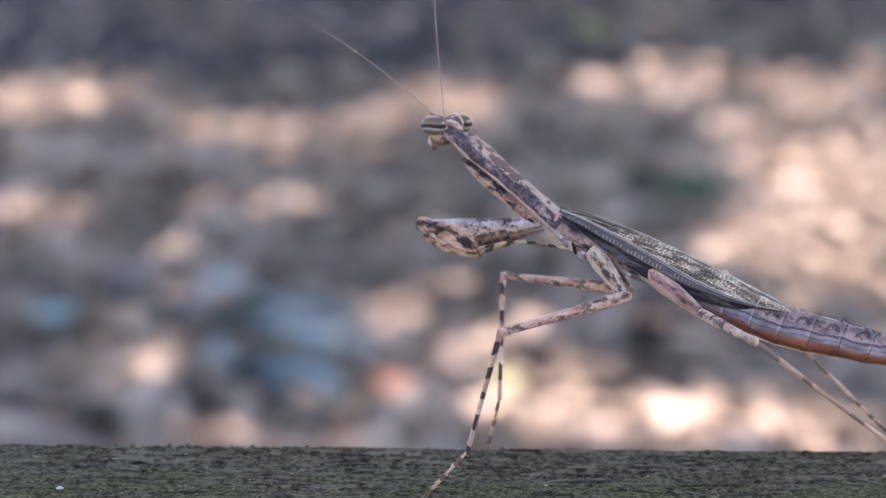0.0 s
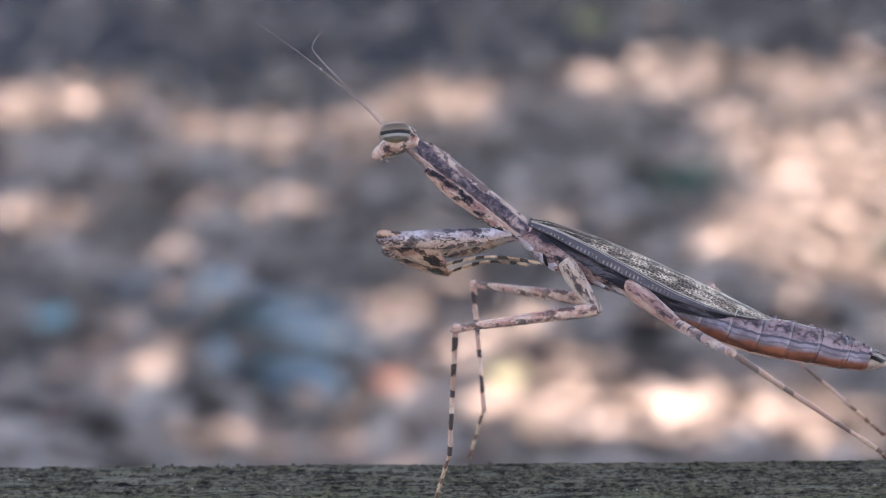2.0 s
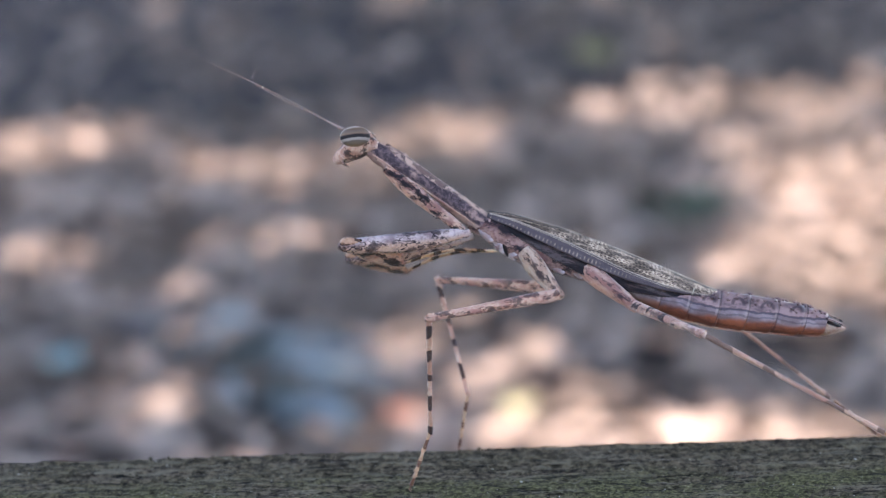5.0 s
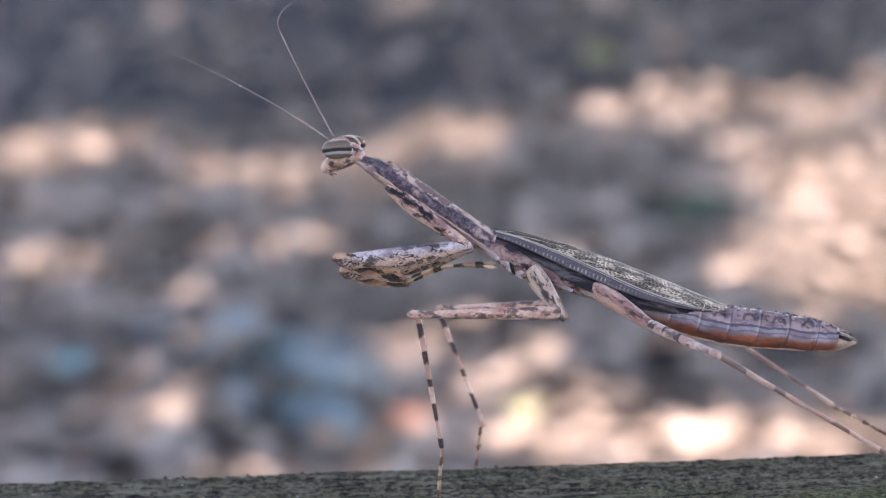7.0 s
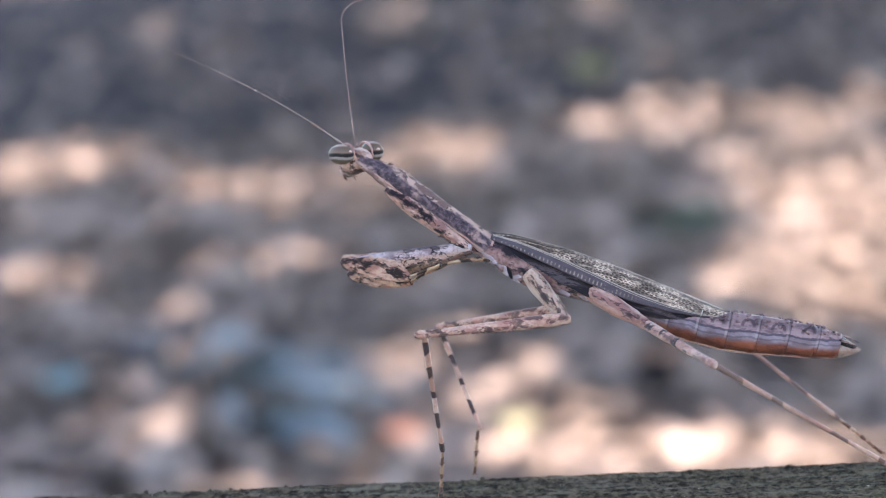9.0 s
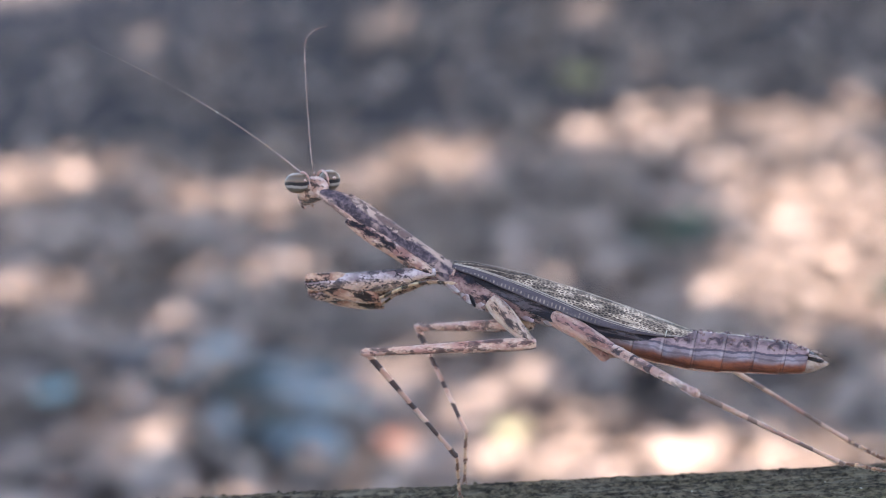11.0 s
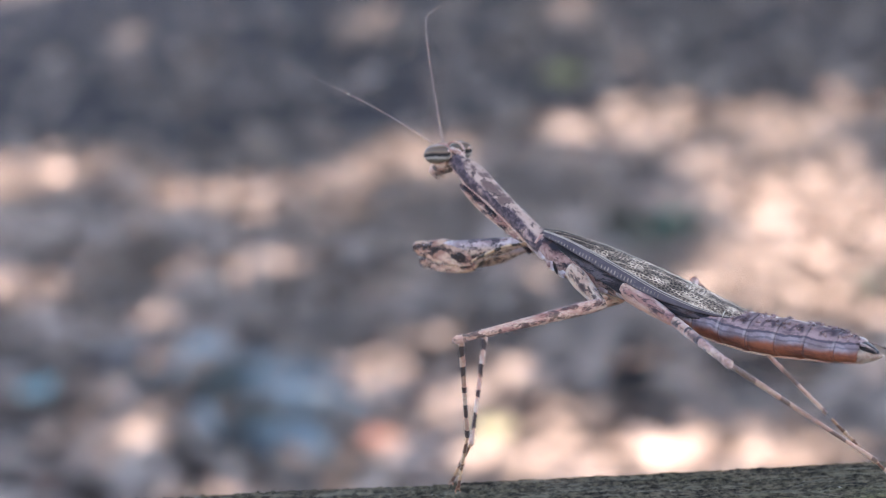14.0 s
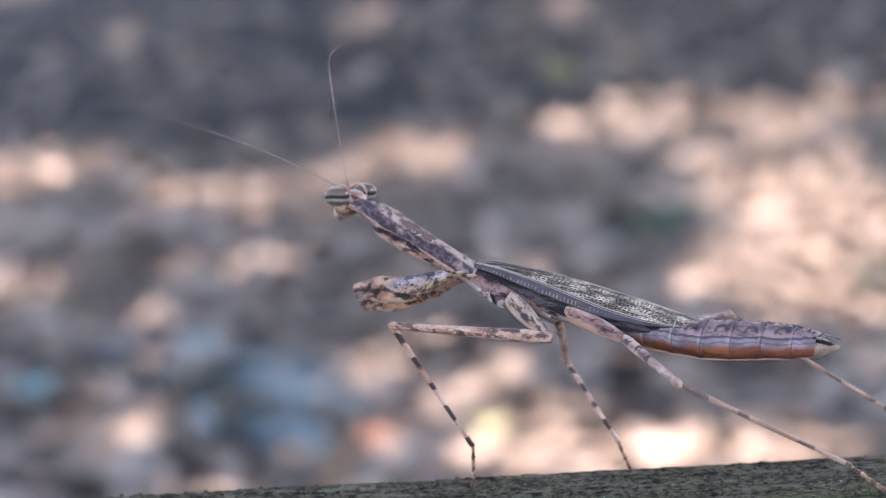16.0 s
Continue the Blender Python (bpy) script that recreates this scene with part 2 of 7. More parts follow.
def wing_skin():
    """Blackish wing cover, cream net and clouds over its upper part, streaks at the root, a plain slate band along the lower edge."""
    m, nt, b = nodes_of("wing_skin")
    uv = node(nt, "ShaderNodeUVMap")
    uv.uv_map = "flat"
    flat = uv.outputs[0]
    share = node(nt, "ShaderNodeUVMap")
    share.uv_map = "share"
    along, across = node(nt, "ShaderNodeSeparateXYZ", {0: share.outputs[0]}).outputs[:2]

    def lay(sx, sy):
        return node(nt, "ShaderNodeMapping", {"Vector": flat, "Scale": (sx, sy, 1)}).outputs[0]

    cell = node(nt, "ShaderNodeTexVoronoi", {"Vector": lay(2200, 3700), "Scale": 1.0, "Randomness": 0.8}, feature="DISTANCE_TO_EDGE", voronoi_dimensions="2D").outputs[0]
    net = maths(nt, "MULTIPLY", step(nt, cell, 0.27, 0.12), maths(nt, "ADD", 0.45, maths(nt, "MULTIPLY", step(nt, noise_of(nt, lay(900, 2400), 1.0, 4.0, 0.7), 0.4, 0.6), 0.55)))
    blot = noise_of(nt, lay(260, 750), 1.0, 3.0, 0.6)
    patch = step(nt, blot, 0.45, 0.6)
    bend = maths(nt, "ADD", 0.54, maths(nt, "MULTIPLY", maths(nt, "POWER", along, 1.4), 0.42))
    rim = step(nt, maths(nt, "SUBTRACT", across, bend), -0.02, 0.02)
    upper = maths(nt, "SUBTRACT", 1.0, rim)
    root = step(nt, along, 0.33, 0.12)
    streak = step(nt, noise_of(nt, lay(60, 2600), 1.0, 2.0, 0.5), 0.5, 0.6)
    cloud = step(nt, noise_of(nt, lay(420, 1300), 1.0, 4.0, 0.65), 0.55, 0.64)
    pale = maths(nt, "MULTIPLY", net, maths(nt, "ADD", maths(nt, "MULTIPLY", patch, 0.75), 0.25))
    pale = maths(nt, "MAXIMUM", pale, maths(nt, "MULTIPLY", cloud, 0.5))
    pale = maths(nt, "ADD", maths(nt, "MULTIPLY", pale, maths(nt, "SUBTRACT", 1.0, root)), maths(nt, "MULTIPLY", maths(nt, "MULTIPLY", streak, root), maths(nt, "ADD", 0.1, maths(nt, "MULTIPLY", net, 0.5))))
    pale = maths(nt, "MAXIMUM", pale, maths(nt, "MULTIPLY", step(nt, across, 0.06, 0.02), 0.5))
    pale = maths(nt, "MULTIPLY", pale, upper)
    ladder = step(nt, maths(nt, "SINE", maths(nt, "MULTIPLY", node(nt, "ShaderNodeSeparateXYZ", {0: flat}).outputs[0], 14600.0)), 0.2, 0.6)
    rung = maths(nt, "MULTIPLY", step(nt, maths(nt, "ADD", across, maths(nt, "MULTIPLY", blot, 0.1)), 0.86, 0.89), step(nt, across, 0.985, 0.96))
    pale = maths(nt, "MAXIMUM", pale, maths(nt, "MULTIPLY", maths(nt, "MULTIPLY", maths(nt, "MULTIPLY", ladder, rung), step(nt, along, 0.62, 0.5)), maths(nt, "MULTIPLY", step(nt, noise_of(nt, lay(1500, 1200), 1.0, 3.0), 0.4, 0.62), 0.3)))
    base = mix(nt, step(nt, blot, 0.35, 0.65), (0.018, 0.011, 0.008), (0.085, 0.05, 0.034))
    slate = mix(nt, noise_of(nt, lay(500, 1500), 1.0, 4.0, 0.65), (0.026, 0.018, 0.02), (0.115, 0.08, 0.078))
    base = mix(nt, rim, base, slate)
    col = mix(nt, pale, base, (0.56, 0.38, 0.255))
    nt.links.new(col, b.inputs["Base Color"])
    b.inputs["Roughness"].default_value = 0.55
    b.inputs["Specular IOR Level"].default_value = 0.08
    bump(nt, b, net, 0.7, 0.00008)
    return m


def eye_skin():
    m, nt, b = nodes_of("eye_skin")
    z = node(nt, "ShaderNodeSeparateXYZ", {0: mapped(nt, (1, 1, 1))}).outputs[2]
    x = node(nt, "ShaderNodeSeparateXYZ", {0: mapped(nt, (1, 1, 1))}).outputs[0]
    z = maths(nt, "ADD", z, maths(nt, "MULTIPLY", noise_of(nt, mapped(nt, (900, 900, 900)), 1.0, 3.0), 0.0003))
    z = maths(nt, "ADD", z, maths(nt, "MULTIPLY", maths(nt, "MULTIPLY", x, x), 50.0))
    r = node(nt, "ShaderNodeValToRGB", {0: node(nt, "ShaderNodeMapRange", {0: z, 1: -0.0011, 2: 0.0013}).outputs[0]})
    ramp = r.color_ramp
    tones = ((0.0, (0.3, 0.18, 0.09)), (0.1, (0.22, 0.135, 0.07)), (0.18, (0.14, 0.092, 0.062)), (0.3, (0.09, 0.064, 0.045)), (0.36, (0.22, 0.165, 0.135)), (0.43, (0.24, 0.18, 0.145)),
             (0.48, (0.02, 0.013, 0.012)), (0.58, (0.014, 0.01, 0.009)), (0.66, (0.14, 0.08, 0.05)), (0.78, (0.1, 0.065, 0.045)), (0.86, (0.1, 0.055, 0.03)), (0.92, (0.26, 0.175, 0.125)), (1.0, (0.32, 0.22, 0.16)))
    ramp.elements[0].position, ramp.elements[0].color = tones[0][0], (*tones[0][1], 1)
    ramp.elements[1].position, ramp.elements[1].color = tones[-1][0], (*tones[-1][1], 1)
    for at, c in tones[1:-1]:
        ramp.elements.new(at).color = (*c, 1)
    nt.links.new(r.outputs[0], b.inputs["Base Color"])
    b.inputs["Roughness"].default_value = 0.42
    b.inputs["Specular IOR Level"].default_value = 0.06
    return m


def plain(name, a, c, scale, rough=0.7, relief=0.0005, strength=0.4, spread=0.6, gloss=0.12):
    m, nt, b = nodes_of(name)
    n = noise_of(nt, mapped(nt, (scale, scale, scale)), 1.0, 5.0)
    rnd = node(nt, "ShaderNodeNewGeometry").outputs["Random Per Island"]
    col = mix(nt, n, a, c)
    dim = node(nt, "ShaderNodeHueSaturation", {"Color": col, "Value": maths(nt, "ADD", maths(nt, "MULTIPLY", maths(nt, "POWER", rnd, 2.0), spread), 1.0 - 0.4 * spread)})
    nt.links.new(dim.outputs[0], b.inputs["Base Color"])
    b.inputs["Roughness"].default_value = rough
    b.inputs["Specular IOR Level"].default_value = gloss
    bump(nt, b, n, strength, relief)
    return m


def litter_skin():
    """Dry leaves: tan to grey, each of its own tone, in random streaks of darker and paler ones."""
    m, nt, b = nodes_of("dry_leaf")
    n = noise_of(nt, mapped(nt, (40, 40, 40)), 1.0, 5.0)
    rnd = node(nt, "ShaderNodeNewGeometry").outputs["Random Per Island"]
    col = mix(nt, n, (0.37, 0.248, 0.18), (0.19, 0.142, 0.118))
    tone_streak = step(nt, noise_of(nt, mapped(nt, (3.2, 2.2, 3)), 1.0, 4.0, 0.6), 0.36, 0.64)
    value = maths(nt, "MULTIPLY", maths(nt, "ADD", maths(nt, "MULTIPLY", maths(nt, "POWER", rnd, 2.0), 0.6), 0.75), maths(nt, "ADD", maths(nt, "MULTIPLY", tone_streak, 0.6), 0.76))
    dim = node(nt, "ShaderNodeHueSaturation", {"Color": col, "Value": value})
    nt.links.new(dim.outputs[0], b.inputs["Base Color"])
    b.inputs["Roughness"].default_value = 0.9
    b.inputs["Specular IOR Level"].default_value = 0.03
    bump(nt, b, n, 0.4, 0.0005)
    return m


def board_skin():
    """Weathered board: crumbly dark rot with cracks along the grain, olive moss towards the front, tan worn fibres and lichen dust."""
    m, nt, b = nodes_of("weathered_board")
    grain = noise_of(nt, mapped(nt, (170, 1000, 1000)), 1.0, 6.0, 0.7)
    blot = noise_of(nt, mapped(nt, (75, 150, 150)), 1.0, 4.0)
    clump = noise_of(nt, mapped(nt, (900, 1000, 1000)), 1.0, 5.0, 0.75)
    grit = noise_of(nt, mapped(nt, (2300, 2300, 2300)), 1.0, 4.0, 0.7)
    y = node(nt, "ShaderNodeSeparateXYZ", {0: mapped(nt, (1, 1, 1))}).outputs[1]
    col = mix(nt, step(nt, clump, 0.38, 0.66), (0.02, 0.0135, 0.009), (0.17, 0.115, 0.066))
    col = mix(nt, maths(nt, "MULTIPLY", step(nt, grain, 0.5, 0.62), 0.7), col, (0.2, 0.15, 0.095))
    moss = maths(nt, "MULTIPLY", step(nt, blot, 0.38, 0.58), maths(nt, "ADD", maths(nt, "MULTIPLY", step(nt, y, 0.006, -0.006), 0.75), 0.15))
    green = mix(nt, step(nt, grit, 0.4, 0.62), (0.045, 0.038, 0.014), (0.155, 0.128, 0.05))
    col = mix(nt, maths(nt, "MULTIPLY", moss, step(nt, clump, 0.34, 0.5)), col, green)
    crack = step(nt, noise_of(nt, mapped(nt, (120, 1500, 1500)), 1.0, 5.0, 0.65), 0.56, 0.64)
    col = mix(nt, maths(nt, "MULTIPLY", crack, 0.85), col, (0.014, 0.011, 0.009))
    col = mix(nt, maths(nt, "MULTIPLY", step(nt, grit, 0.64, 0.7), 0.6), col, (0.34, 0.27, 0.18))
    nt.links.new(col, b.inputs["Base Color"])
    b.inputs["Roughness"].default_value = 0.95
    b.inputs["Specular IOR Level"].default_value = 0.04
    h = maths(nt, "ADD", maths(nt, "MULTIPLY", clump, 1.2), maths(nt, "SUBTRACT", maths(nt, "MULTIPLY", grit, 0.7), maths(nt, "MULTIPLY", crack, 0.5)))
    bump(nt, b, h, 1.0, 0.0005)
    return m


M_PRO = pronotum_skin()
M_ABD, M_WING, M_EYE, M_BOARD = abdomen_skin(), wing_skin(), eye_skin(), board_skin()
M_VEIN = plain("vein", (0.4, 0.29, 0.215), (0.2, 0.145, 0.11), 900, 0.5)
M_HINDWING = cuticle("hindwing_skin", (0.075, 0.052, 0.05), (0.012, 0.009, 0.01), (90, 900, 900), 0.46)
M_SOIL = plain("soil", (0.034, 0.029, 0.028), (0.074, 0.062, 0.057), 3.0, 0.95, 0.01, 0.6, gloss=0.0)
M_LITTER = litter_skin()
M_BLUE = plain("blue_leaf", (0.14, 0.152, 0.157), (0.225, 0.236, 0.236), 20.0, 0.8, spread=0.25, gloss=0.05)
M_GREEN = plain("green_leaf", (0.05, 0.085, 0.05), (0.07, 0.1, 0.065), 20.0, 0.6)
M_TEAL = plain("teal_leaf", (0.33, 0.48, 0.47), (0.4, 0.54, 0.52), 20.0, 0.6)
M_YELLOW = plain("yellow_leaf", (0.25, 0.2, 0.08), (0.2, 0.165, 0.07), 20.0, 0.6)
M_ORANGE = plain("orange_leaf", (0.34, 0.12, 0.06), (0.27, 0.1, 0.055), 20.0, 0.6)
M_DARK_LEAF = plain("dark_leaf", (0.05, 0.042, 0.045), (0.09, 0.075, 0.075), 20.0, 0.6)
M_CANOPY = plain("tree_leaf", (0.05, 0.09, 0.03), (0.08, 0.12, 0.04), 5.0, 0.6)
M_BARK = plain("bark", (0.12, 0.09, 0.07), (0.2, 0.16, 0.13), 15.0, 0.9, 0.01)
M_SPECK = plain("lichen", (0.46, 0.37, 0.27), (0.3, 0.245, 0.18), 900.0, 0.9, gloss=0.03)
M_FLAKE = plain("wood_flake", (0.11, 0.08, 0.045), (0.035, 0.026, 0.016), 900.0, 0.95, gloss=0.02)

# ---- mesh helpers ----


def mesh_of(name, verts, faces, material, smooth=True):
    me = bpy.data.meshes.new(name)
    me.from_pydata([tuple(v) for v in verts], [], faces)
    me.materials.append(material)
    me.polygons.foreach_set("use_smooth", [smooth] * len(me.polygons))
    me.update()
    return me


def unrolled(me, flat, name="flat"):
    """Give a mesh its plane coordinates, one pair for each vertex."""
    layer = me.uv_layers.new(name=name)
    layer.data.foreach_set("uv", [c for loop in me.loops for c in flat[loop.vertex_index]])
    return me


def part(name, mesh, parent, label="", at=None):
    ob = new(name, mesh)
    ob.parent = parent
    if at is not None:
        ob.matrix_basis = at
    return tagged(ob, label)


def loft(stations, n=14, rough=0.0, seed=0.0):
    """A closed skin through oval rings: (x, y, z, half width, half height), in millimetres."""
    verts, faces = [], []
    for i, (x, y, z, wy, hz) in enumerate(stations):
        for k in range(n):
            a = 2 * math.pi * k / n
            r = 1 + rough * noise.noise((x * 1.3 + seed, 2.2 * math.cos(a), 2.2 * math.sin(a)))
            verts.append((x * MM, (y + wy * r * math.cos(a)) * MM, (z + hz * r * math.sin(a)) * MM))
    rings = len(stations)
    for i in range(rings - 1):
        for k in range(n):
            a, b = i * n + k, i * n + (k + 1) % n
            faces.append((a, b, b + n, a + n))
    faces.append(tuple(range(n))[::-1])
    faces.append(tuple((rings - 1) * n + k for k in range(n)))
    return verts, faces


def smooth_rows(keys, count):
    """Rings between a few given ones, eased by Catmull-Rom."""
    keys = [tuple(k) for k in keys]
    out = []
    for i in range(count):
        u = i / (count - 1) * (len(keys) - 1)
        j = min(int(u), len(keys) - 2)
        f = u - j
        p = [keys[max(0, min(len(keys) - 1, j + d))] for d in (-1, 0, 1, 2)]
        out.append(tuple(0.5 * (2 * b + (c - a) * f + (2 * a - 5 * b + 4 * c - d) * f * f + (3 * b - a - 3 * c + d) * f ** 3)
                         for a, b, c, d in zip(*p)))
    return out


def join(*pieces):
    verts, faces = [], []
    for v, f in pieces:
        k = len(verts)
        verts += v
        faces += [tuple(i + k for i in face) for face in f]
    return verts, faces


def spike(base, tip, r):
    """A thin thorn from base to tip, in millimetres."""
    b, t = Vector(base), Vector(tip)
    q = (t - b).to_track_quat("X", "Z").to_matrix()
    ring = [b + q @ Vector((0, r * math.cos(a), r * math.sin(a))) for a in (0, 1.571, 3.142, 4.712)]
    verts = [tuple(v * MM) for v in ring] + [tuple(t * MM)]
    return verts, [(0, 1, 4), (1, 2, 4), (2, 3, 4), (3, 0, 4), (3, 2, 1, 0)]


def strip(points, r, n=6):
    """A round thread through points (millimetres), tapering by the radii r."""
    verts, faces = [], []
    pts = [Vector(p) for p in points]
    for i, p in enumerate(pts):
        d = (pts[min(i + 1, len(pts) - 1)] - pts[max(i - 1, 0)]).to_track_quat("X", "Z").to_matrix()
        rad = r[0] + (r[1] - r[0]) * i / (len(pts) - 1)
        verts += [tuple((p + d @ Vector((0, rad * math.cos(6.2832 * k / n), rad * math.sin(6.2832 * k / n)))) * MM) for k in range(n)]
    for i in range(len(pts) - 1):
        for k in range(n):
            a, b = i * n + k, i * n + (k + 1) % n
            faces.append((a, b, b + n, a + n))
    faces += [tuple(range(n))[::-1], tuple((len(pts) - 1) * n + k for k in range(n))]
    return verts, faces


# ---- ground and far litter ----
GROUND = -0.95
gv, gf = [], []
NX, NY = 90, 90
for j in range(NY + 1):
    for i in range(NX + 1):
        u, v = i / NX * 2 - 1, j / NY * 2 - 1
        x, y = 600 * u * abs(u) ** 3, 5 + 600 * v * abs(v) ** 3
        h = 0.03 * noise.noise((x * 1.5, y * 1.5, 0.0)) if abs(x) < 12 and abs(y) < 16 else 0.0
        gv.append((x, y, GROUND + h - 0.03))
for j in range(NY):
    for i in range(NX):
        a = j * (NX + 1) + i
        gf.append((a, a + 1, a + NX + 2, a + NX + 1))
tagged(new("ground", mesh_of("ground", gv, gf, M_SOIL)), "brown bare soil under dry leaf litter", "ground", kind="structure")


def leaf_points(x, y, z, length, width, turn, tilt, curl):
    """A curled leaf blade: seven ribs of three points, pointed at both ends."""
    q = Euler((tilt[0], tilt[1], turn)).to_matrix()
    verts, faces = [], []
    for i in range(6):
        u = i / 5
        w = width * math.sin(math.pi * (0.06 + 0.9 * u)) ** 0.8
        for s in (-1, 0, 1):
            p = Vector(((u - 0.5) * length, s * w * 0.5, curl * length * (abs(s) * 0.5 + 1.6 * (u - 0.5) ** 2)))
            verts.append(tuple(q @ p + Vector((x, y, z))))
    for i in range(5):
        for s in range(2):
            a = i * 3 + s
            faces.append((a, a + 1, a + 4, a + 3))
    return verts, faces


rng = random.Random(7)
lv, lf = [], []
for _ in range(24000):
    y = 2.3 + 12.7 * rng.random() ** 1.15
    x = (rng.random() * 2 - 1) * (0.45 + 0.24 * y) + rng.gauss(0, 0.12)
    y += rng.gauss(0, 0.25) if y < 3.0 else 0.0
    if y > 7.2 and rng.random() < (0.85 if x < 0.1 else 0.72):
        continue
    if ((x - 0.5) / 0.2) ** 2 + ((y - 3.95) / 0.24) ** 2 < 1 and rng.random() < 0.8:
        continue
    size = rng.choice((0.035, 0.045, 0.06, 0.075, 0.1))
    v, f = leaf_points(x, y, GROUND + rng.uniform(0.0, 0.035), size, size * rng.uniform(0.35, 0.6), rng.uniform(0, 6.28),
                       (rng.gauss(0, 0.2), rng.gauss(0, 0.2)), rng.uniform(-0.1, 0.3))
    k = len(lv)
    lv += v
    lf += [tuple(i + k for i in face) for face in f]
for _ in range(30000):
    x, y = rng.gauss(0, 3.2), rng.gauss(5.0, 5.0)
    if y > 2.6 and abs(x) < 0.4 + 0.24 * y and rng.random() > 0.12:
        continue
    size = rng.choice((0.04, 0.05, 0.07, 0.1))
    v, f = leaf_points(x, y, GROUND + rng.uniform(0.0, 0.03), size, size * rng.uniform(0.35, 0.6), rng.uniform(0, 6.28), (rng.gauss(0, 0.2), rng.gauss(0, 0.2)), rng.uniform(-0.1, 0.3))
    k = len(lv)
    lv += v
    lf += [tuple(i + k for i in face) for face in f]
tagged(new("leaf_litter", mesh_of("leaf_litter", lv, lf, M_LITTER)), "scattered dry brown fallen leaves covering the ground", "leaf litter", kind="stuff")


def fallen_leaf(label, material, x, y, size, turn, tilt=(0.5, 0.1), lift=0.03):
    v, f = leaf_points(0, 0, 0, size, size * 0.62, turn, tilt, 0.15)
    ob = new("fallen_leaf", mesh_of("fallen_leaf", v, f, material))
    ob.location = (x, y, GROUND + lift)
    return tagged(ob, label, "leaf")


fallen_leaf("bright yellow fallen leaf on the brown litter", M_YELLOW, 0.10, 3.56, 0.075, 0.3)
fallen_leaf("rusty orange fallen leaf on the brown litter", M_ORANGE, -0.085, 3.53, 0.085, 1.0)
fallen_leaf("rusty orange fallen leaf on the brown litter", M_ORANGE, -0.58, 3.35, 0.085, 2.0)
# three dark leaves fill a dark spot beside the bluish plant
for x, y, turn in ((-0.56, 4.12, 0.4), (-0.63, 4.22, 2.1), (-0.5, 4.2, 1.2)):
    fallen_leaf("dark curled leaf filling the dark spot beside the bluish plant", M_DARK_LEAF, x, y, 0.12, turn, (0.25, 0.1), 0.05)
fallen_leaf("pale yellow fallen leaf lying in the far shade", M_YELLOW, 0.5, 8.35, 0.14, 0.2)


def tuft(name, label, category, material, x, y, blades, height, width, spread, seed, bias=(0, 0)):
    """A clump of arching strap leaves from one base."""
    r = random.Random(seed)
    ob = new(name)
    ob.location = (x, y, GROUND - 0.01)
    tagged(ob, label, category)
    for _ in range(blades):
        a, reach, tall = r.uniform(0, 6.28), spread * r.uniform(0.35, 1.0), height * r.uniform(0.55, 1.0)
        dx, dy = math.cos(a) * reach + bias[0], math.sin(a) * reach + bias[1]
        side = Vector((-math.sin(a), math.cos(a), 0.25))
        verts, faces = [], []
        for i in range(9):
            u = i / 8
            p = Vector((dx * u, dy * u, tall * (1.7 * u - 0.95 * u * u)))
            w = side * width * (0.35 + 1.1 * u) * (1 - u ** 4) * 0.5
            verts += [tuple(p - w), tuple(p + Vector((0, 0, -width * 0.12))), tuple(p + w)]
        for i in range(8):
            for s in range(2):
                k = i * 3 + s
                faces.append((k, k + 1, k + 4, k + 3))
        part("leaf_blade", mesh_of("leaf_blade", verts, faces, material), ob)
    return ob


tuft("blue_plant", "bluish grey strap-leaved plant drooping over the litter", "plant", M_BLUE, -0.42, 3.95, 9, 0.23, 0.045, 0.16, 3, (0.2, -0.52))
tuft("blue_plant", "bluish grey strap-leaved plant drooping over the litter", "plant", M_BLUE, -0.33, 3.72, 8, 0.16, 0.045, 0.15, 13, (0.14, -0.36))
tuft("blue_plant", "small bluish grey strap-leaved plant behind the larger ones", "plant", M_BLUE, -0.47, 4.0, 5, 0.2, 0.045, 0.14, 5, (0.04, -0.2))
tuft("teal_plant", "small pale teal leafed seedling in the litter", "plant", M_TEAL, -0.68, 3.96, 12, 0.08, 0.05, 0.045, 6)
tuft("green_plant", "low dark green leafy weed among dry leaves", "plant", M_GREEN, 0.51, 5.2, 22, 0.12, 0.04, 0.14, 8)
tuft("green_plant", "low dark green leafy weed among dry leaves", "plant", M_GREEN, 0.86, 4.55, 12, 0.08, 0.03, 0.09, 9)

# ---- an unseen tree added to shade the place, its gaps set to let the sun through ----
# each gap: where its light falls on the ground, half width and depth, how open it is
SUN_SPOTS_FAR = [(-1.13, 6.63, 0.12, 0.27, 0.9), (-0.93, 6.71, 0.081, 0.22, 0.6), (-1.07, 6.84, 0.066, 0.2, 0.5), (-0.6, 6.04, 0.055, 0.21, 0.9),
                 (-0.72, 6.14, 0.059, 0.18, 0.6), (-0.47, 6.1, 0.087, 0.2, 0.35), (-0.32, 6.17, 0.041, 0.17, 0.7), (-0.22, 5.89, 0.056, 0.15, 0.3),
                 (-0.03, 6.67, 0.094, 0.3, 0.8), (0.1, 6.86, 0.064, 0.27, 0.7), (-0.12, 6.37, 0.06, 0.2, 0.4), (-0.87, 4.98, 0.092, 0.15, 0.5),
                 (-0.41, 5.1, 0.062, 0.1, 0.35), (-0.22, 11.19, 0.08, 0.5, 0.8), (-1.28, 11.2, 0.05, 0.4, 0.8), (0.7, 11.2, 0.09, 0.3, 0.8)]
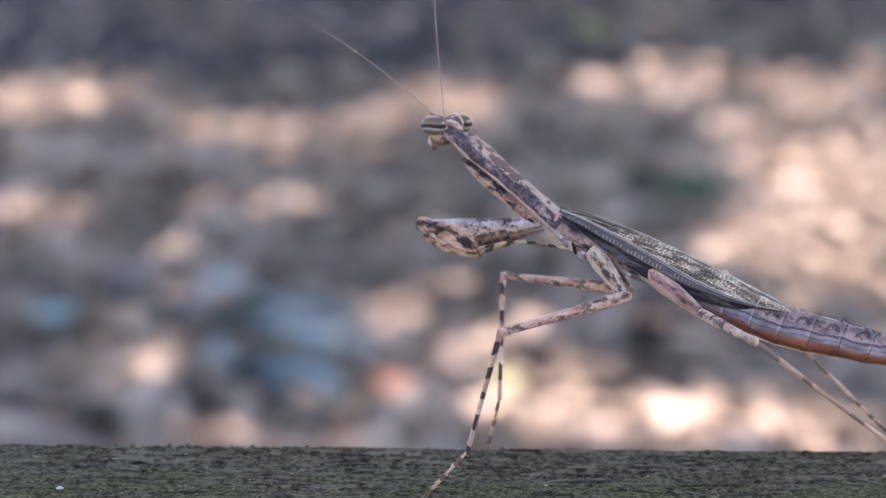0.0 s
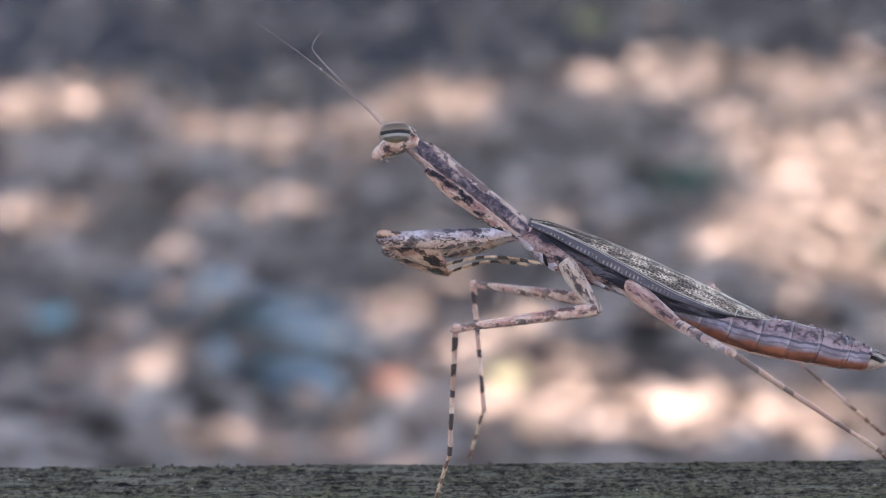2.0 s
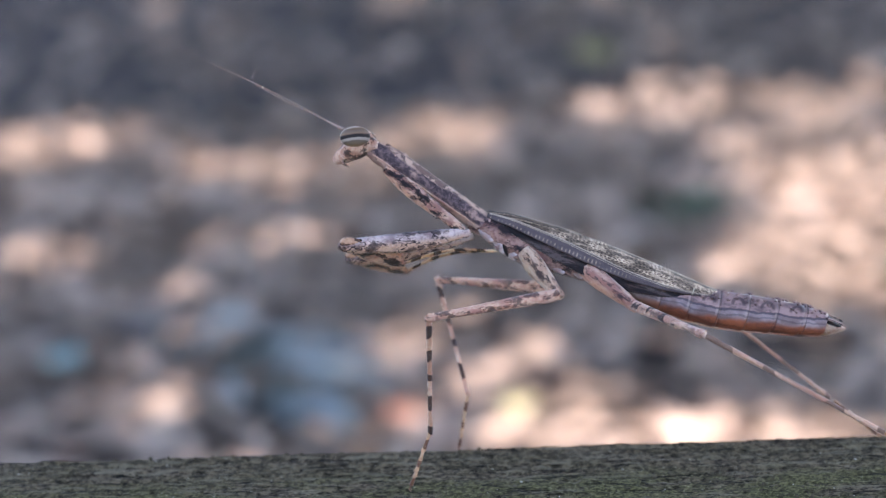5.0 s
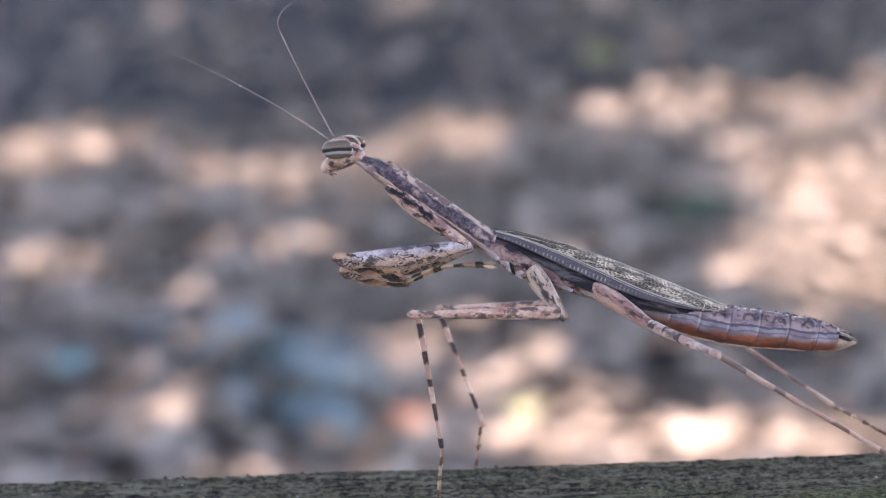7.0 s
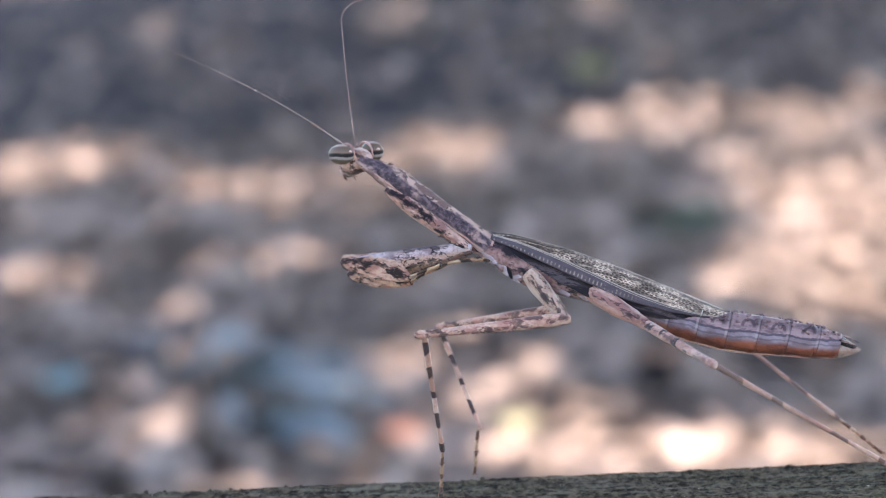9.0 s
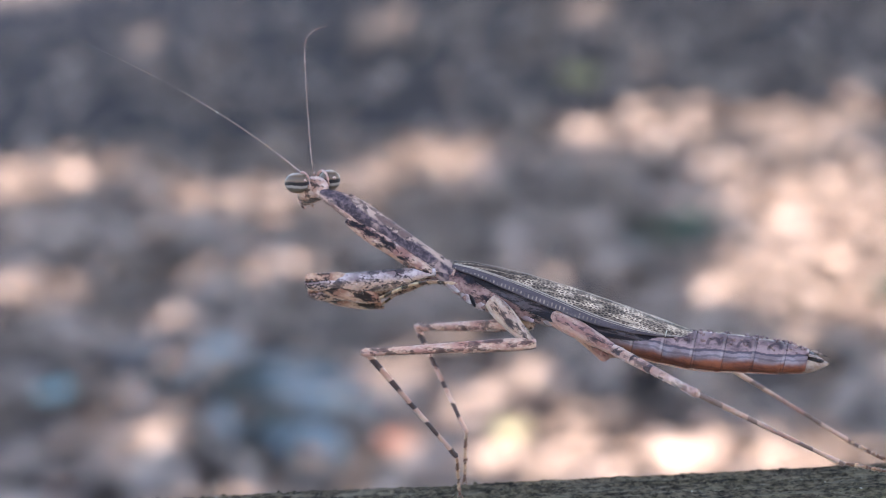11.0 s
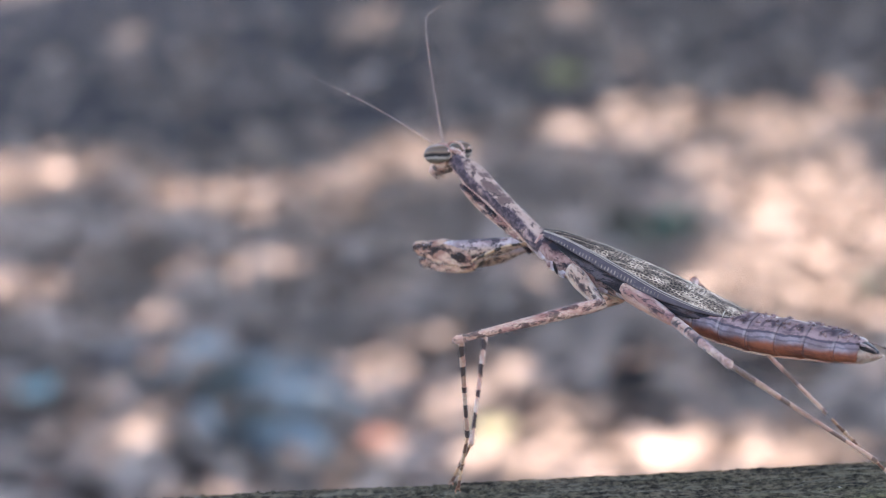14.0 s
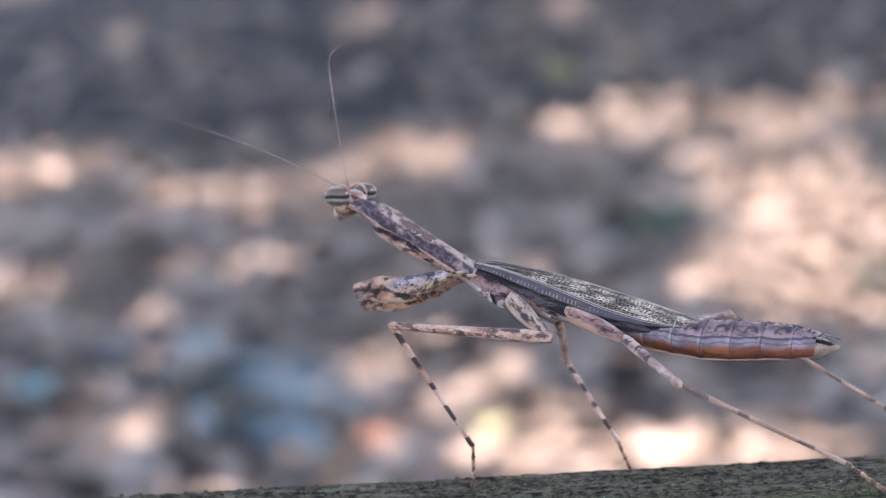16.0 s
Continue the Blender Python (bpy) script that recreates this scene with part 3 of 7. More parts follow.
SUN_SPOTS_SIDE = [(0.94, 6.19, 0.157, 0.22, 0.4), (0.95, 5.24, 0.0488, 0.41, 0.9), (0.77, 4.52, 0.0965, 0.26, 1), (0.59, 4.59, 0.06, 0.18, 0.5), (0.62, 7.12, 0.147, 0.31, 0.45), (1, 7.05, 0.16, 0.33, 0.8), (1.3, 7.3, 0.066, 0.3, 1), (1.07, 6.68, 0.092, 0.19, 0.4),
                  (0.73, 6.25, 0.046, 0.19, 0.6), (0.73, 5.72, 0.037, 0.22, 1), (0.86, 5.72, 0.08, 0.24, 0.6), (1, 5.59, 0.058, 0.34, 1),
                  (0.77, 5.18, 0.061, 0.19, 0.6), (0.87, 4.84, 0.051, 0.21, 0.9), (0.74, 4.68, 0.044, 0.13, 0.4), (0.67, 5.05, 0.048, 0.13, 0.4)]
SUN_SPOTS_NEAR = [(0.4, 3.26, 0.2, 0.06, 1), (0.24, 3.42, 0.07, 0.09, 0.9), (0.34, 3.43, 0.05, 0.1, 1), (0.45, 3.42, 0.05, 0.1, 1), (0.53, 3.38, 0.04, 0.08, 1), (0.22, 3.65, 0.05, 0.06, 0.5), (0.3, 3.31, 0.1, 0.04, 1),
                  (0.6, 3.36, 0.04, 0.06, 0.8), (0.09, 3.77, 0.07, 0.08, 0.35), (0.02, 3.34, 0.05, 0.06, 0.55), (-0.1, 3.97, 0.07, 0.1, 0.65), (0, 4.24, 0.03, 0.07, 0.65), (0.09, 3.92, 0.05, 0.07, 0.5),
                  (0.13, 3.6, 0.04, 0.08, 0.6), (-0.57, 3.65, 0.09, 0.09, 0.3), (-0.22, 3.26, 0.12, 0.07, 0.45), (-0.09, 3.3, 0.07, 0.05, 0.35), (-0.16, 3.5, 0.1, 0.1, 0.25)]
SPOTS = [(a, b, c * 1.15, d * 1.1, o ** 0.7) if -0.5 < a < 0.4 else (a, b, c, d, o) for a, b, c, d, o in SUN_SPOTS_FAR] + [(a, b, c * 1.25, d * 1.2, o ** 0.6) for a, b, c, d, o in SUN_SPOTS_SIDE] + SUN_SPOTS_NEAR
tree = tagged(new("tree"), "unseen tall tree with a thin green crown, added to shade the railing", "tree")
CROWN = 3.2
tree.location = (-4.2, 1.0, GROUND)
part("trunk", mesh_of("trunk", *loft([(0, 0, 0, 190, 190), (300, 0, 0, 150, 150), (1500, 30, 0, 130, 130), (3200, 80, 0, 110, 110), (4600, 60, 0, 70, 70)], 16, 0.25), M_BARK),
     tree, at=pose(0, 0, -0.1, 0, -90, 0))
for k, (dx, dy) in enumerate(((3.5, 4.5), (6.5, 8.0), (3.0, 1.0), (8.0, 4.5), (1.5, 8.0))):
    end = Vector((dx, dy, CROWN + 0.75))
    mid = end * 0.5 + Vector((0, 0, 0.7))
    rows = [tuple(Vector((0, 0, 2.6)).lerp(mid, u).lerp(mid.lerp(end, u), u) * 1000) for u in (0, 0.2, 0.4, 0.6, 0.8, 1.0)]
    part("limb", mesh_of("limb", *strip(rows, (70, 15), 8), M_BARK), tree)
cv, cf = [], []
rng = random.Random(21)
for k in range(98000):
    # the last leaves are packed where they keep the sun off the railing
    gx, gy = (rng.uniform(-4.2, 4.2), rng.uniform(-3.9, 15.6)) if k < 94000 else (rng.uniform(-1.4, 0.8), rng.uniform(-1.3, -0.1))
    z = CROWN + rng.uniform(-0.3, 0.3) + 0.9 * max(0.0, 1 - (gx / 4.2) ** 2 - ((gy - 5.9) / 9.8) ** 2)
    run = (z - GROUND) / sun_way.z
    if abs(gx / 4.0) ** 3 + abs((gy - 5.9) / 9.8) ** 3 > 0.88 + 0.35 * noise.noise((gx * 0.8, gy * 0.8, 3.0)):
        continue
    ragged = 1.05 + 0.8 * noise.noise((gx * 7, gy * 4, 0.0))
    open_most = max((o for a, b, c, d, o in SPOTS if ((gx - a) / (c + 0.05)) ** 2 + ((gy - b) / (d + 0.05)) ** 2 < ragged), default=0.0)
    if open_most and rng.random() > -math.log(open_most) / 5.0:
        continue
    px, py = gx + sun_way.x * run, gy + sun_way.y * run
    s, a = rng.uniform(0.05, 0.09), rng.uniform(0, 6.28)
    q = Euler((rng.gauss(0.35, 0.3), rng.gauss(0, 0.3), a)).to_matrix()
    k = len(cv)
    for ux, uy in ((-1.3, 0), (0, -0.7), (1.3, 0), (0, 0.7)):
        cv.append(tuple(q @ Vector((ux * s, uy * s, 0)) + Vector((px, py, z)) - Vector(tree.location)))
    cf.append((k, k + 1, k + 2, k + 3))
part("crown", mesh_of("crown", cv, cf, M_CANOPY, False), tree, "sparse unseen green foliage with gaps set for the sun patches")

# ---- railing ----
EDGE = 13.0
rail = tagged(new("railing"), "weathered grey wooden railing board with moss and lichen", "railing")
bv, bf = [], []
xs = [-900 + 800 * i / 40 for i in range(40)] + [-100 + 200 * i / 500 for i in range(501)] + [100 + 800 * (i + 1) / 40 for i in range(40)]
prof = [(-EDGE, -38.0), (-EDGE, -12.0), (-EDGE, -4.0), (-EDGE, -1.6), (-EDGE + 0.15, -0.7), (-EDGE + 0.5, -0.2)] + [(-EDGE + 1 + 0.55 * i, 0.0) for i in range(60)] + \
       [(-EDGE + 36 + 4.0 * i, 0.0) for i in range(9)] + [(59.5 - 0.6, -0.2), (59.6, -1.5), (59.6, -38.0)]
for x in xs:
    for k, (yy, zz) in enumerate(prof):
        g = noise.noise((x * 0.05, yy * 1.1, zz * 1.1)) * 0.28 + noise.noise((x * 0.5, yy * 0.9, 7.0 + zz)) * 0.16 + noise.noise((x * 1.9, yy * 1.9, 3.0)) * 0.2
        crack = -0.3 * max(0.0, 1 - abs(noise.noise((x * 0.03, yy * 0.9, 11.0))) * 9) if zz == 0 else 0.0
        out = 0.25 * noise.noise((x * 0.3, zz, 5.0)) if yy < -EDGE + 0.6 else 0.0
        bv.append((x * MM, (-yy + out) * MM, (zz + (g + 0.16 + crack if zz > -2 else 0)) * MM))
cols = len(prof)
for i in range(len(xs) - 1):
    for k in range(cols):
        a, b = i * cols + k, i * cols + (k + 1) % cols
        bf.append((a, b, b + cols, a + cols))
bf += [tuple(range(cols))[::-1], tuple((len(xs) - 1) * cols + k for k in range(cols))]
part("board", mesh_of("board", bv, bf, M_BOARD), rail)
for x in (-0.7, 0.7):
    part("post", mesh_of("post", *loft([(-940, 0, 0, 45, 45), (-500, 0, 0, 44, 44), (-38.5, 0, 0, 45, 45)], 4), M_BOARD, False), rail, at=pose(x, -0.023, 0, 0, -90, 0) @ pose(0, 0, 0, 45, 0, 0))

rng = random.Random(5)


def crumb(x, y, r, seed, flat=0.5):
    """A small uneven lump."""
    rr = random.Random(seed)
    verts, faces = loft([(-r, 0, 0, r * 0.3, r * 0.3 * flat), (-r * 0.4, 0, 0, r * 0.9, r * flat), (r * 0.5, 0, 0, r * 0.8, r * 0.8 * flat), (r, 0, 0, r * 0.2, r * 0.2)], 6, 0.5, seed)
    q = Euler((0, 0, rr.uniform(0, 6.28))).to_matrix()
    return [tuple(q @ Vector(v) + Vector((x * MM, y * MM, 0.00005))) for v in verts], faces


pieces = [crumb(rng.uniform(-60, 60), rng.uniform(-14, 12.6), rng.choice((0.06, 0.08, 0.1, 0.14)), i) for i in range(220)]
tagged(new("lichen_grit", mesh_of("lichen_grit", *join(*pieces), M_SPECK)), "tiny pale grains of lichen on the board", "lichen", kind="stuff")
pieces = [crumb(rng.uniform(-60, 60), rng.uniform(-14, 12.6), rng.choice((0.08, 0.1, 0.14, 0.18, 0.25)), 400 + i, 0.8) for i in range(2600)]
tagged(new("bark_crumbs", mesh_of("bark_crumbs", *join(*pieces), M_FLAKE)), "dark and brown crumbs of rotted wood on the board", "crumbs", kind="stuff")
for x, y, r in ((44.1, 3.3, 0.3), (7.7, -1.4, 0.22), (0.9, 8.0, 0.18), (-43.1, -4.2, 0.45), (-32.7, 10.8, 0.18), (-19.3, 1.6, 0.22)):
    tagged(new("lichen_speck", mesh_of("lichen_speck", *crumb(x, y, r, int(x * 10), 0.7), M_SPECK)), "small white lichen speck on the weathered board", "lichen", "specks on the board")
curl = strip([(30.2, 2.0, 0.1), (30.6, 2.3, 0.35), (31.3, 2.4, 0.5), (32.1, 2.2, 0.4), (32.6, 1.9, 0.1)], (0.045, 0.03))
tagged(new("wood_splinter", mesh_of("wood_splinter", *curl, M_FLAKE)), "brown curled wood splinter on the board", "splinter")
hair = strip([(-26.4, 12.5, -0.2), (-25.9, 12.6, 0.6), (-25.3, 12.7, 0.9), (-25.2, 12.6, 1.9)], (0.035, 0.02))
tagged(new("wood_splinter", mesh_of("wood_splinter", *hair, M_SPECK)), "thin pale fibre standing on the board edge", "splinter")

# ---- the mantis ----
mantis = tagged(new("mantis"), "mottled grey-brown praying mantis standing on the railing", "insect")
MOVED = {"mantis": mantis}

thorax = smooth_rows([(-0.6, 0, 0.0, 0.9, 0.9), (1.5, 0, -0.2, 1.4, 1.3), (4, 0, -0.7, 1.6, 1.9), (7, 0, -1.0, 1.8, 2.0), (11, 0, -1.1, 1.9, 1.75), (15, 0, -1.35, 2.0, 1.5), (19, 0, -1.6, 1.9, 1.3)], 40)
bumps = [spike((x, s * y, z), (x + 0.2, s * (y + 0.3), z - 0.25), 0.45) for s in (-1, 1) for x, y, z in ((3.0, 1.2, -1.7), (5.2, 1.3, -2.2), (9.0, 1.3, -2.2), (12.4, 1.4, -1.9))]
part("thorax", mesh_of("thorax", *join(loft(thorax, 20, 0.08), *bumps), M_THORAX), mantis, "slate grey thorax with pinkish plates")

for s in (-1, 1):
    for x, z, lx, lz, tip in ((1.4, -0.7, 1.1, 0.5, 30), (3.0, -1.3, 1.2, 0.5, 45), (4.6, -1.75, 1.0, 0.6, 50), (6.4, -2.15, 0.9, 0.5, 25), (9.6, -2.0, 1.1, 0.5, 20), (11.8, -1.75, 1.0, 0.6, 35)):
        rows = [(-lx * math.cos(math.pi * i / 8), 0, 0, max(0.03, 0.16 * math.sin(math.pi * i / 8)), max(0.03, lz * math.sin(math.pi * i / 8))) for i in range(9)]
        part("side_plate", mesh_of("side_plate", *loft(rows, 7, 0.3, x), M_PLATE), mantis, "pale pinkish side plate", pose(x * MM, s * (1.12 + 0.03 * x) * MM, z * MM, 0, tip, s * 6))

# small black wedges laid into the creases by the hip bases
for s in (-1, 1):
    for x, z, tip in ((3.9, -1.75, 55), (7.5, -2.15, 35), (12.7, -1.75, 40), (13.3, -1.5, -20)):
        rows = [(-0.75 * math.cos(math.pi * i / 8), 0, 0, max(0.02, 0.14 * math.sin(math.pi * i / 8)), max(0.02, 0.24 * math.sin(math.pi * i / 8))) for i in range(9)]
        part("crease_wedge", mesh_of("crease_wedge", *loft(rows, 8, 0.3, x), M_DARK), mantis, "black wedge in the crease between the side plates", pose(x * MM, s * (1.3 + 0.035 * x) * MM, z * MM, 0, tip, s * 5))

# abdomen: overlapping rings, each flared towards its rear
abdomen = part("abdomen", mesh_of("abdomen", *loft(smooth_rows([(-0.4675, 0, -0.2, 1.5, 1.2), (3.74, 0, -0.5, 2.0, 1.5), (11.22, 0, -0.5, 2.4, 1.8), (16.83, 0, 0.2, 2.3, 1.8), (21.51, 0, 0.8, 1.6, 1.1), (24.5, 0, 1.45, 0.3, 0.3)], 40), 20), M_ABD), mantis, "purplish brown ringed abdomen with a rusty belly")
MOVED["abdomen"] = abdomen
ring_at = smooth_rows([(0, 0, -0.35, 1.75, 1.35), (3.086, 0, -0.5, 2.2, 1.6), (6.171, 0, -0.55, 2.5, 1.75), (9.35, 0, -0.5, 2.7, 1.9), (12.44, 0, -0.35, 2.75, 2.0), (15.52, 0, 0.05, 2.65, 2.0), (18.33, 0, 0.45, 2.5, 1.85),
                       (21.22, 0, 0.75, 2.15, 1.65), (23.75, 0, 1.0, 1.7, 1.25)], 9)
for k in range(8):
    a, b = ring_at[k], ring_at[k + 1]
    rows = []
    for i in range(7):
        u = i / 6
        x, _, z, w, h = [p + (q - p) * u for p, q in zip(a, b)]
        flare = 0.97 + 0.02 * u + (0.035 if i == 5 else 0) - (0.03 if i == 6 else 0)
        rows.append((x + 0.12 * u, 0, z, w * flare, h * flare))
    lobes = []
    if k >= 3:
        pick = random.Random(k)
        for _ in range(16):
            u, tilt = pick.random(), pick.uniform(-0.9, 0.9)
            x, _, z, w, h = [p + (q - p) * u for p, q in zip(a, b)]
            y, top, tall = w * math.sin(tilt), z + h * math.cos(tilt) * 0.96, pick.uniform(0.16, 0.34)
            lobes.append(spike((x, y, top), (x + 0.25, y * 1.08, top + tall), pick.uniform(0.18, 0.32)))
    part("segment", mesh_of("segment", *join(loft(rows, 22, 0.03, k), *lobes), M_ABD), abdomen)
for s in (-1, 1):
    part("cercus", mesh_of("cercus", *strip([(23.38, s * 0.8, 1.75), (24.59, s * 1.15, 1.85), (25.81, s * 1.3, 1.6)], (0.2, 0.05), 8), M_CERCUS), abdomen, "dark pointed tail feeler")
# pale strips imitate the back light on the belly's lower edge
for s in (-1, 1):
    part("belly_backlight", mesh_of("belly_backlight", *strip([(x, s * w * 0.25, z - h * 0.985) for x, _, z, w, h in smooth_rows(ring_at, 30)], (0.11, 0.1), 6), M_MARGIN), abdomen, "pale thin strip standing in for back light along the belly")
# a solid dark block imitates the shade inside the tail's hollow
part("tail_shade", mesh_of("tail_shade", *loft([(23.19, 0, 1.65, 1.3, 0.55), (24.31, 0, 1.5, 1.15, 0.42), (25.25, 0, 1.3, 0.7, 0.25), (25.62, 0, 1.25, 0.2, 0.1)], 12), M_DARK), abdomen, "dark block standing in for the shaded hollow of the tail end")
part("tail_plate", mesh_of("tail_plate", *loft([(22.81, 0, 0.8, 1.5, 1.15), (24.12, 0, 0.65, 1.3, 0.95), (25.25, 0, 0.85, 0.8, 0.5), (26.09, 0, 1.1, 0.15, 0.12)], 14), M_TAIL), abdomen, "pale keeled tail plate")


def curve_at(keys, x):
    for (a, p), (b, q) in zip(keys, keys[1:]):
        if x <= b:
            u = max(0.0, (x - a) / (b - a))
            return p + (q - p) * u
    return keys[-1][1]


TOP = ((0.9, 1.62), (3.0, 1.98), (5.0, 2.08), (9.0, 2.08), (14.0, 1.75), (20.0, 1.12), (26.0, 0.35), (28.6, 0.0))
LOW = ((0.9, 1.05), (2.0, 1.0), (4.0, 0.85), (7.5, 0.35), (10.9, -0.15), (14.5, -0.65), (17.4, -0.9), (21.0, -0.85), (24.0, -0.6), (27.0, -0.2), (28.6, -0.05))
OUT = ((0.9, 0.75), (2.0, 1.1), (5.0, 1.7), (10.0, 2.3), (16.0, 2.75), (21.0, 2.7), (25.0, 2.0), (28.0, 0.7), (28.6, 0.25))


def wing_sheet(s, x0, x1, drop, inset, thick, nu=44, nv=12, low_more=0.0):
    rows_v, faces = [], []
    for layer in (0, 1):
        for i in range(nu + 1):
            x = x0 + (x1 - x0) * i / nu
            t, lo, w = curve_at(TOP, x) - drop, curve_at(LOW, x) - drop - low_more * math.sin(math.pi * i / nu), curve_at(OUT, x) - inset
            for j in range(nv + 1):
                v = j / nv
                y = s * w * math.sin(v * math.pi * 0.5) ** 0.9
                z = lo + (t - lo) * max(0.0, math.cos(v * math.pi * 0.5)) ** 1.15 + 0.05 * noise.noise((x * 0.8, v * 4, s))
                rows_v.append((x * MM, y * MM, (z - layer * thick) * MM))
    m, per = nv + 1, (nu + 1) * (nv + 1)
    for i in range(nu):
        for j in range(nv):
            a = i * m + j
            faces.append((a, a + 1, a + m + 1, a + m))
            faces.append((per + a, per + a + m, per + a + m + 1, per + a + 1))
    rim = [i * m for i in range(nu + 1)] + [nu * m + j for j in range(1, m)] + [i * m + nv for i in range(nu - 1, -1, -1)] + [j for j in range(nv - 1, 0, -1)]
    for a, b in zip(rim, rim[1:] + rim[:1]):
        faces.append((a, b, b + per, a + per))
    return rows_v, faces


FLAT, SHARE = [], []
for layer in (0, 1):
    for i in range(45):
        x = 1.0 + 27.6 * i / 44
        girth = 1.25 * math.hypot(curve_at(OUT, x), curve_at(TOP, x) - curve_at(LOW, x))
        FLAT += [(x * MM, girth * j / 12 * MM) for j in range(13)]
        SHARE += [(i / 44, j / 12) for j in range(13)]
for s in (-1, 1):
    wing = part("forewing", unrolled(unrolled(mesh_of("forewing", *wing_sheet(s, 1.0, 28.6, 0.0 if s < 0 else 0.06, 0.0, 0.1), M_WING), FLAT), SHARE, "share"), mantis, "dark wing cover with a net of pale veins")
    for q in (0.0, 0.055):
        pts = []
        for i in range(25):
            x = 1.2 + (27.8 - 1.2) * i / 24
            v = min(0.99, 0.54 + q + 0.42 * ((x - 1.0) / 27.6) ** 1.4)
            t, lo, w = curve_at(TOP, x), curve_at(LOW, x), curve_at(OUT, x)
            pts.append((x, s * (w * math.sin(v * math.pi * 0.5) ** 0.9 + 0.02), lo + (t - lo) * max(0.0, math.cos(v * math.pi * 0.5)) ** 1.15 + 0.03))
        part("vein", mesh_of("vein", *strip(pts, (0.085 if q == 0.0 else 0.04, 0.025), 6), M_VEIN), wing, "pale raised vein")
    part("spur", mesh_of("spur", *strip([(24.2, s * 2.12, -0.6), (24.2, s * 2.12, -0.3), (24.25, s * 2.0, 0.05)], (0.08, 0.06), 6), M_SPECK), wing, "small white tick on the wing edge")
    part("hindwing", mesh_of("hindwing", *wing_sheet(s, 3.0, 23.5, 0.45, 0.12, 0.12, low_more=0.9), M_HINDWING), mantis, "slate grey folded hindwing edge")

# pronotum, keeled, widest over the front hips; local x runs forward
pro = smooth_rows([(-1.7, 0, 0.35, 1.15, 0.95), (-0.9, 0, 0.32, 1.3, 1.2), (1.2, 0, 0.36, 1.15, 1.18), (5, 0, 0.42, 1.1, 1.18), (8.5, 0, 0.42, 1.25, 1.25), (10.6, 0, 0.42, 1.45, 1.33), (12.6, 0, 0.32, 1.2, 1.15), (14.4, 0, 0.05, 0.8, 0.75), (15.5, 0, -0.1, 0.6, 0.5)], 36)
pick = random.Random(4)
knobs = []
for _ in range(70):
    x, tilt, tall = pick.uniform(-0.8, 13.6), pick.uniform(-1.1, 1.1), pick.uniform(0.1, 0.32)
    w = curve_at(((-1, 1.15), (5, 1.05), (8.5, 1.2), (10.6, 1.35), (12.6, 1.1), (14, 0.75)), x)
    y, z = w * math.sin(tilt), 0.42 + w * 0.93 * math.cos(tilt) - (0.25 if x > 12.8 else 0)
    knobs.append(spike((x, y * 0.94, z - 0.08), (x - 0.12, y * 1.05, z + tall), pick.uniform(0.14, 0.32)))
pronotum = part("pronotum", mesh_of("pronotum", *join(loft(pro, 18, 0.1, 2.0), *knobs), M_PRO), mantis, "brown mottled neck shield with small knobs")
MOVED["pronotum"] = pronotum
hoop = [(-1.25 + 0.35 * math.cos(a), 1.3 * math.sin(a), 0.3 + 1.2 * math.cos(a)) for a in (-1.15 + 2.3 * i / 24 for i in range(25))]
part("collar", mesh_of("collar", *strip(hoop, (0.15, 0.15), 7), M_MARGIN), pronotum, "pale pinkish ridge at the rear of the shield")
flange = [(10.9 + 0.5 * math.cos(a), 1.36 * math.sin(a), 0.38 + 1.22 * math.cos(a)) for a in (-1.0 + 2.0 * i / 24 for i in range(25))]
part("cross_ridge", mesh_of("cross_ridge", *strip(flange, (0.07, 0.07), 7), M_MARGIN), pronotum, "pale cross ridge of the shield")
for s in (-1, 1):
    pts = [(-0.4 + i * 0.62, s * (curve_at(((-1, 0.97), (5, 0.92), (8.5, 1.07), (10.6, 1.3), (12.6, 1.05), (15, 0.6)), -0.4 + i * 0.62)), -0.12) for i in range(23)]
    part("margin", mesh_of("margin", *strip(pts, (0.17, 0.12), 6), M_MARGIN), pronotum, "pale side margin")

# head; local x runs out of the face, y to its left
skull = smooth_rows([(-2.2, 0, -0.9, 0.6, 0.55), (-1.4, 0, -0.6, 1.1, 0.95), (-0.5, 0, -0.75, 1.65, 1.3), (0.4, 0, -1.0, 1.7, 1.4), (1.1, 0, -1.45, 1.3, 1.15), (1.8, 0, -1.85, 0.95, 0.9), (2.35, 0, -2.1, 0.65, 0.62), (2.65, 0, -2.25, 0.2, 0.2)], 30)
palps = [strip([(1.7, s * 0.5, -2.1), (1.5, s * 0.65, -2.75), (1.0, s * 0.5, -2.95)], (0.2, 0.1)) for s in (-1, 1)]
knots = [spike((0.6, s * 0.5, 0.55), (0.8, s * 0.55, 1.0), 0.22) for s in (-1, 1)]
head = part("head", mesh_of("head", *join(loft(skull, 18, 0.06), *palps, *knots), M_HEAD), mantis, "pale mottled triangular head")
MOVED["head"] = head
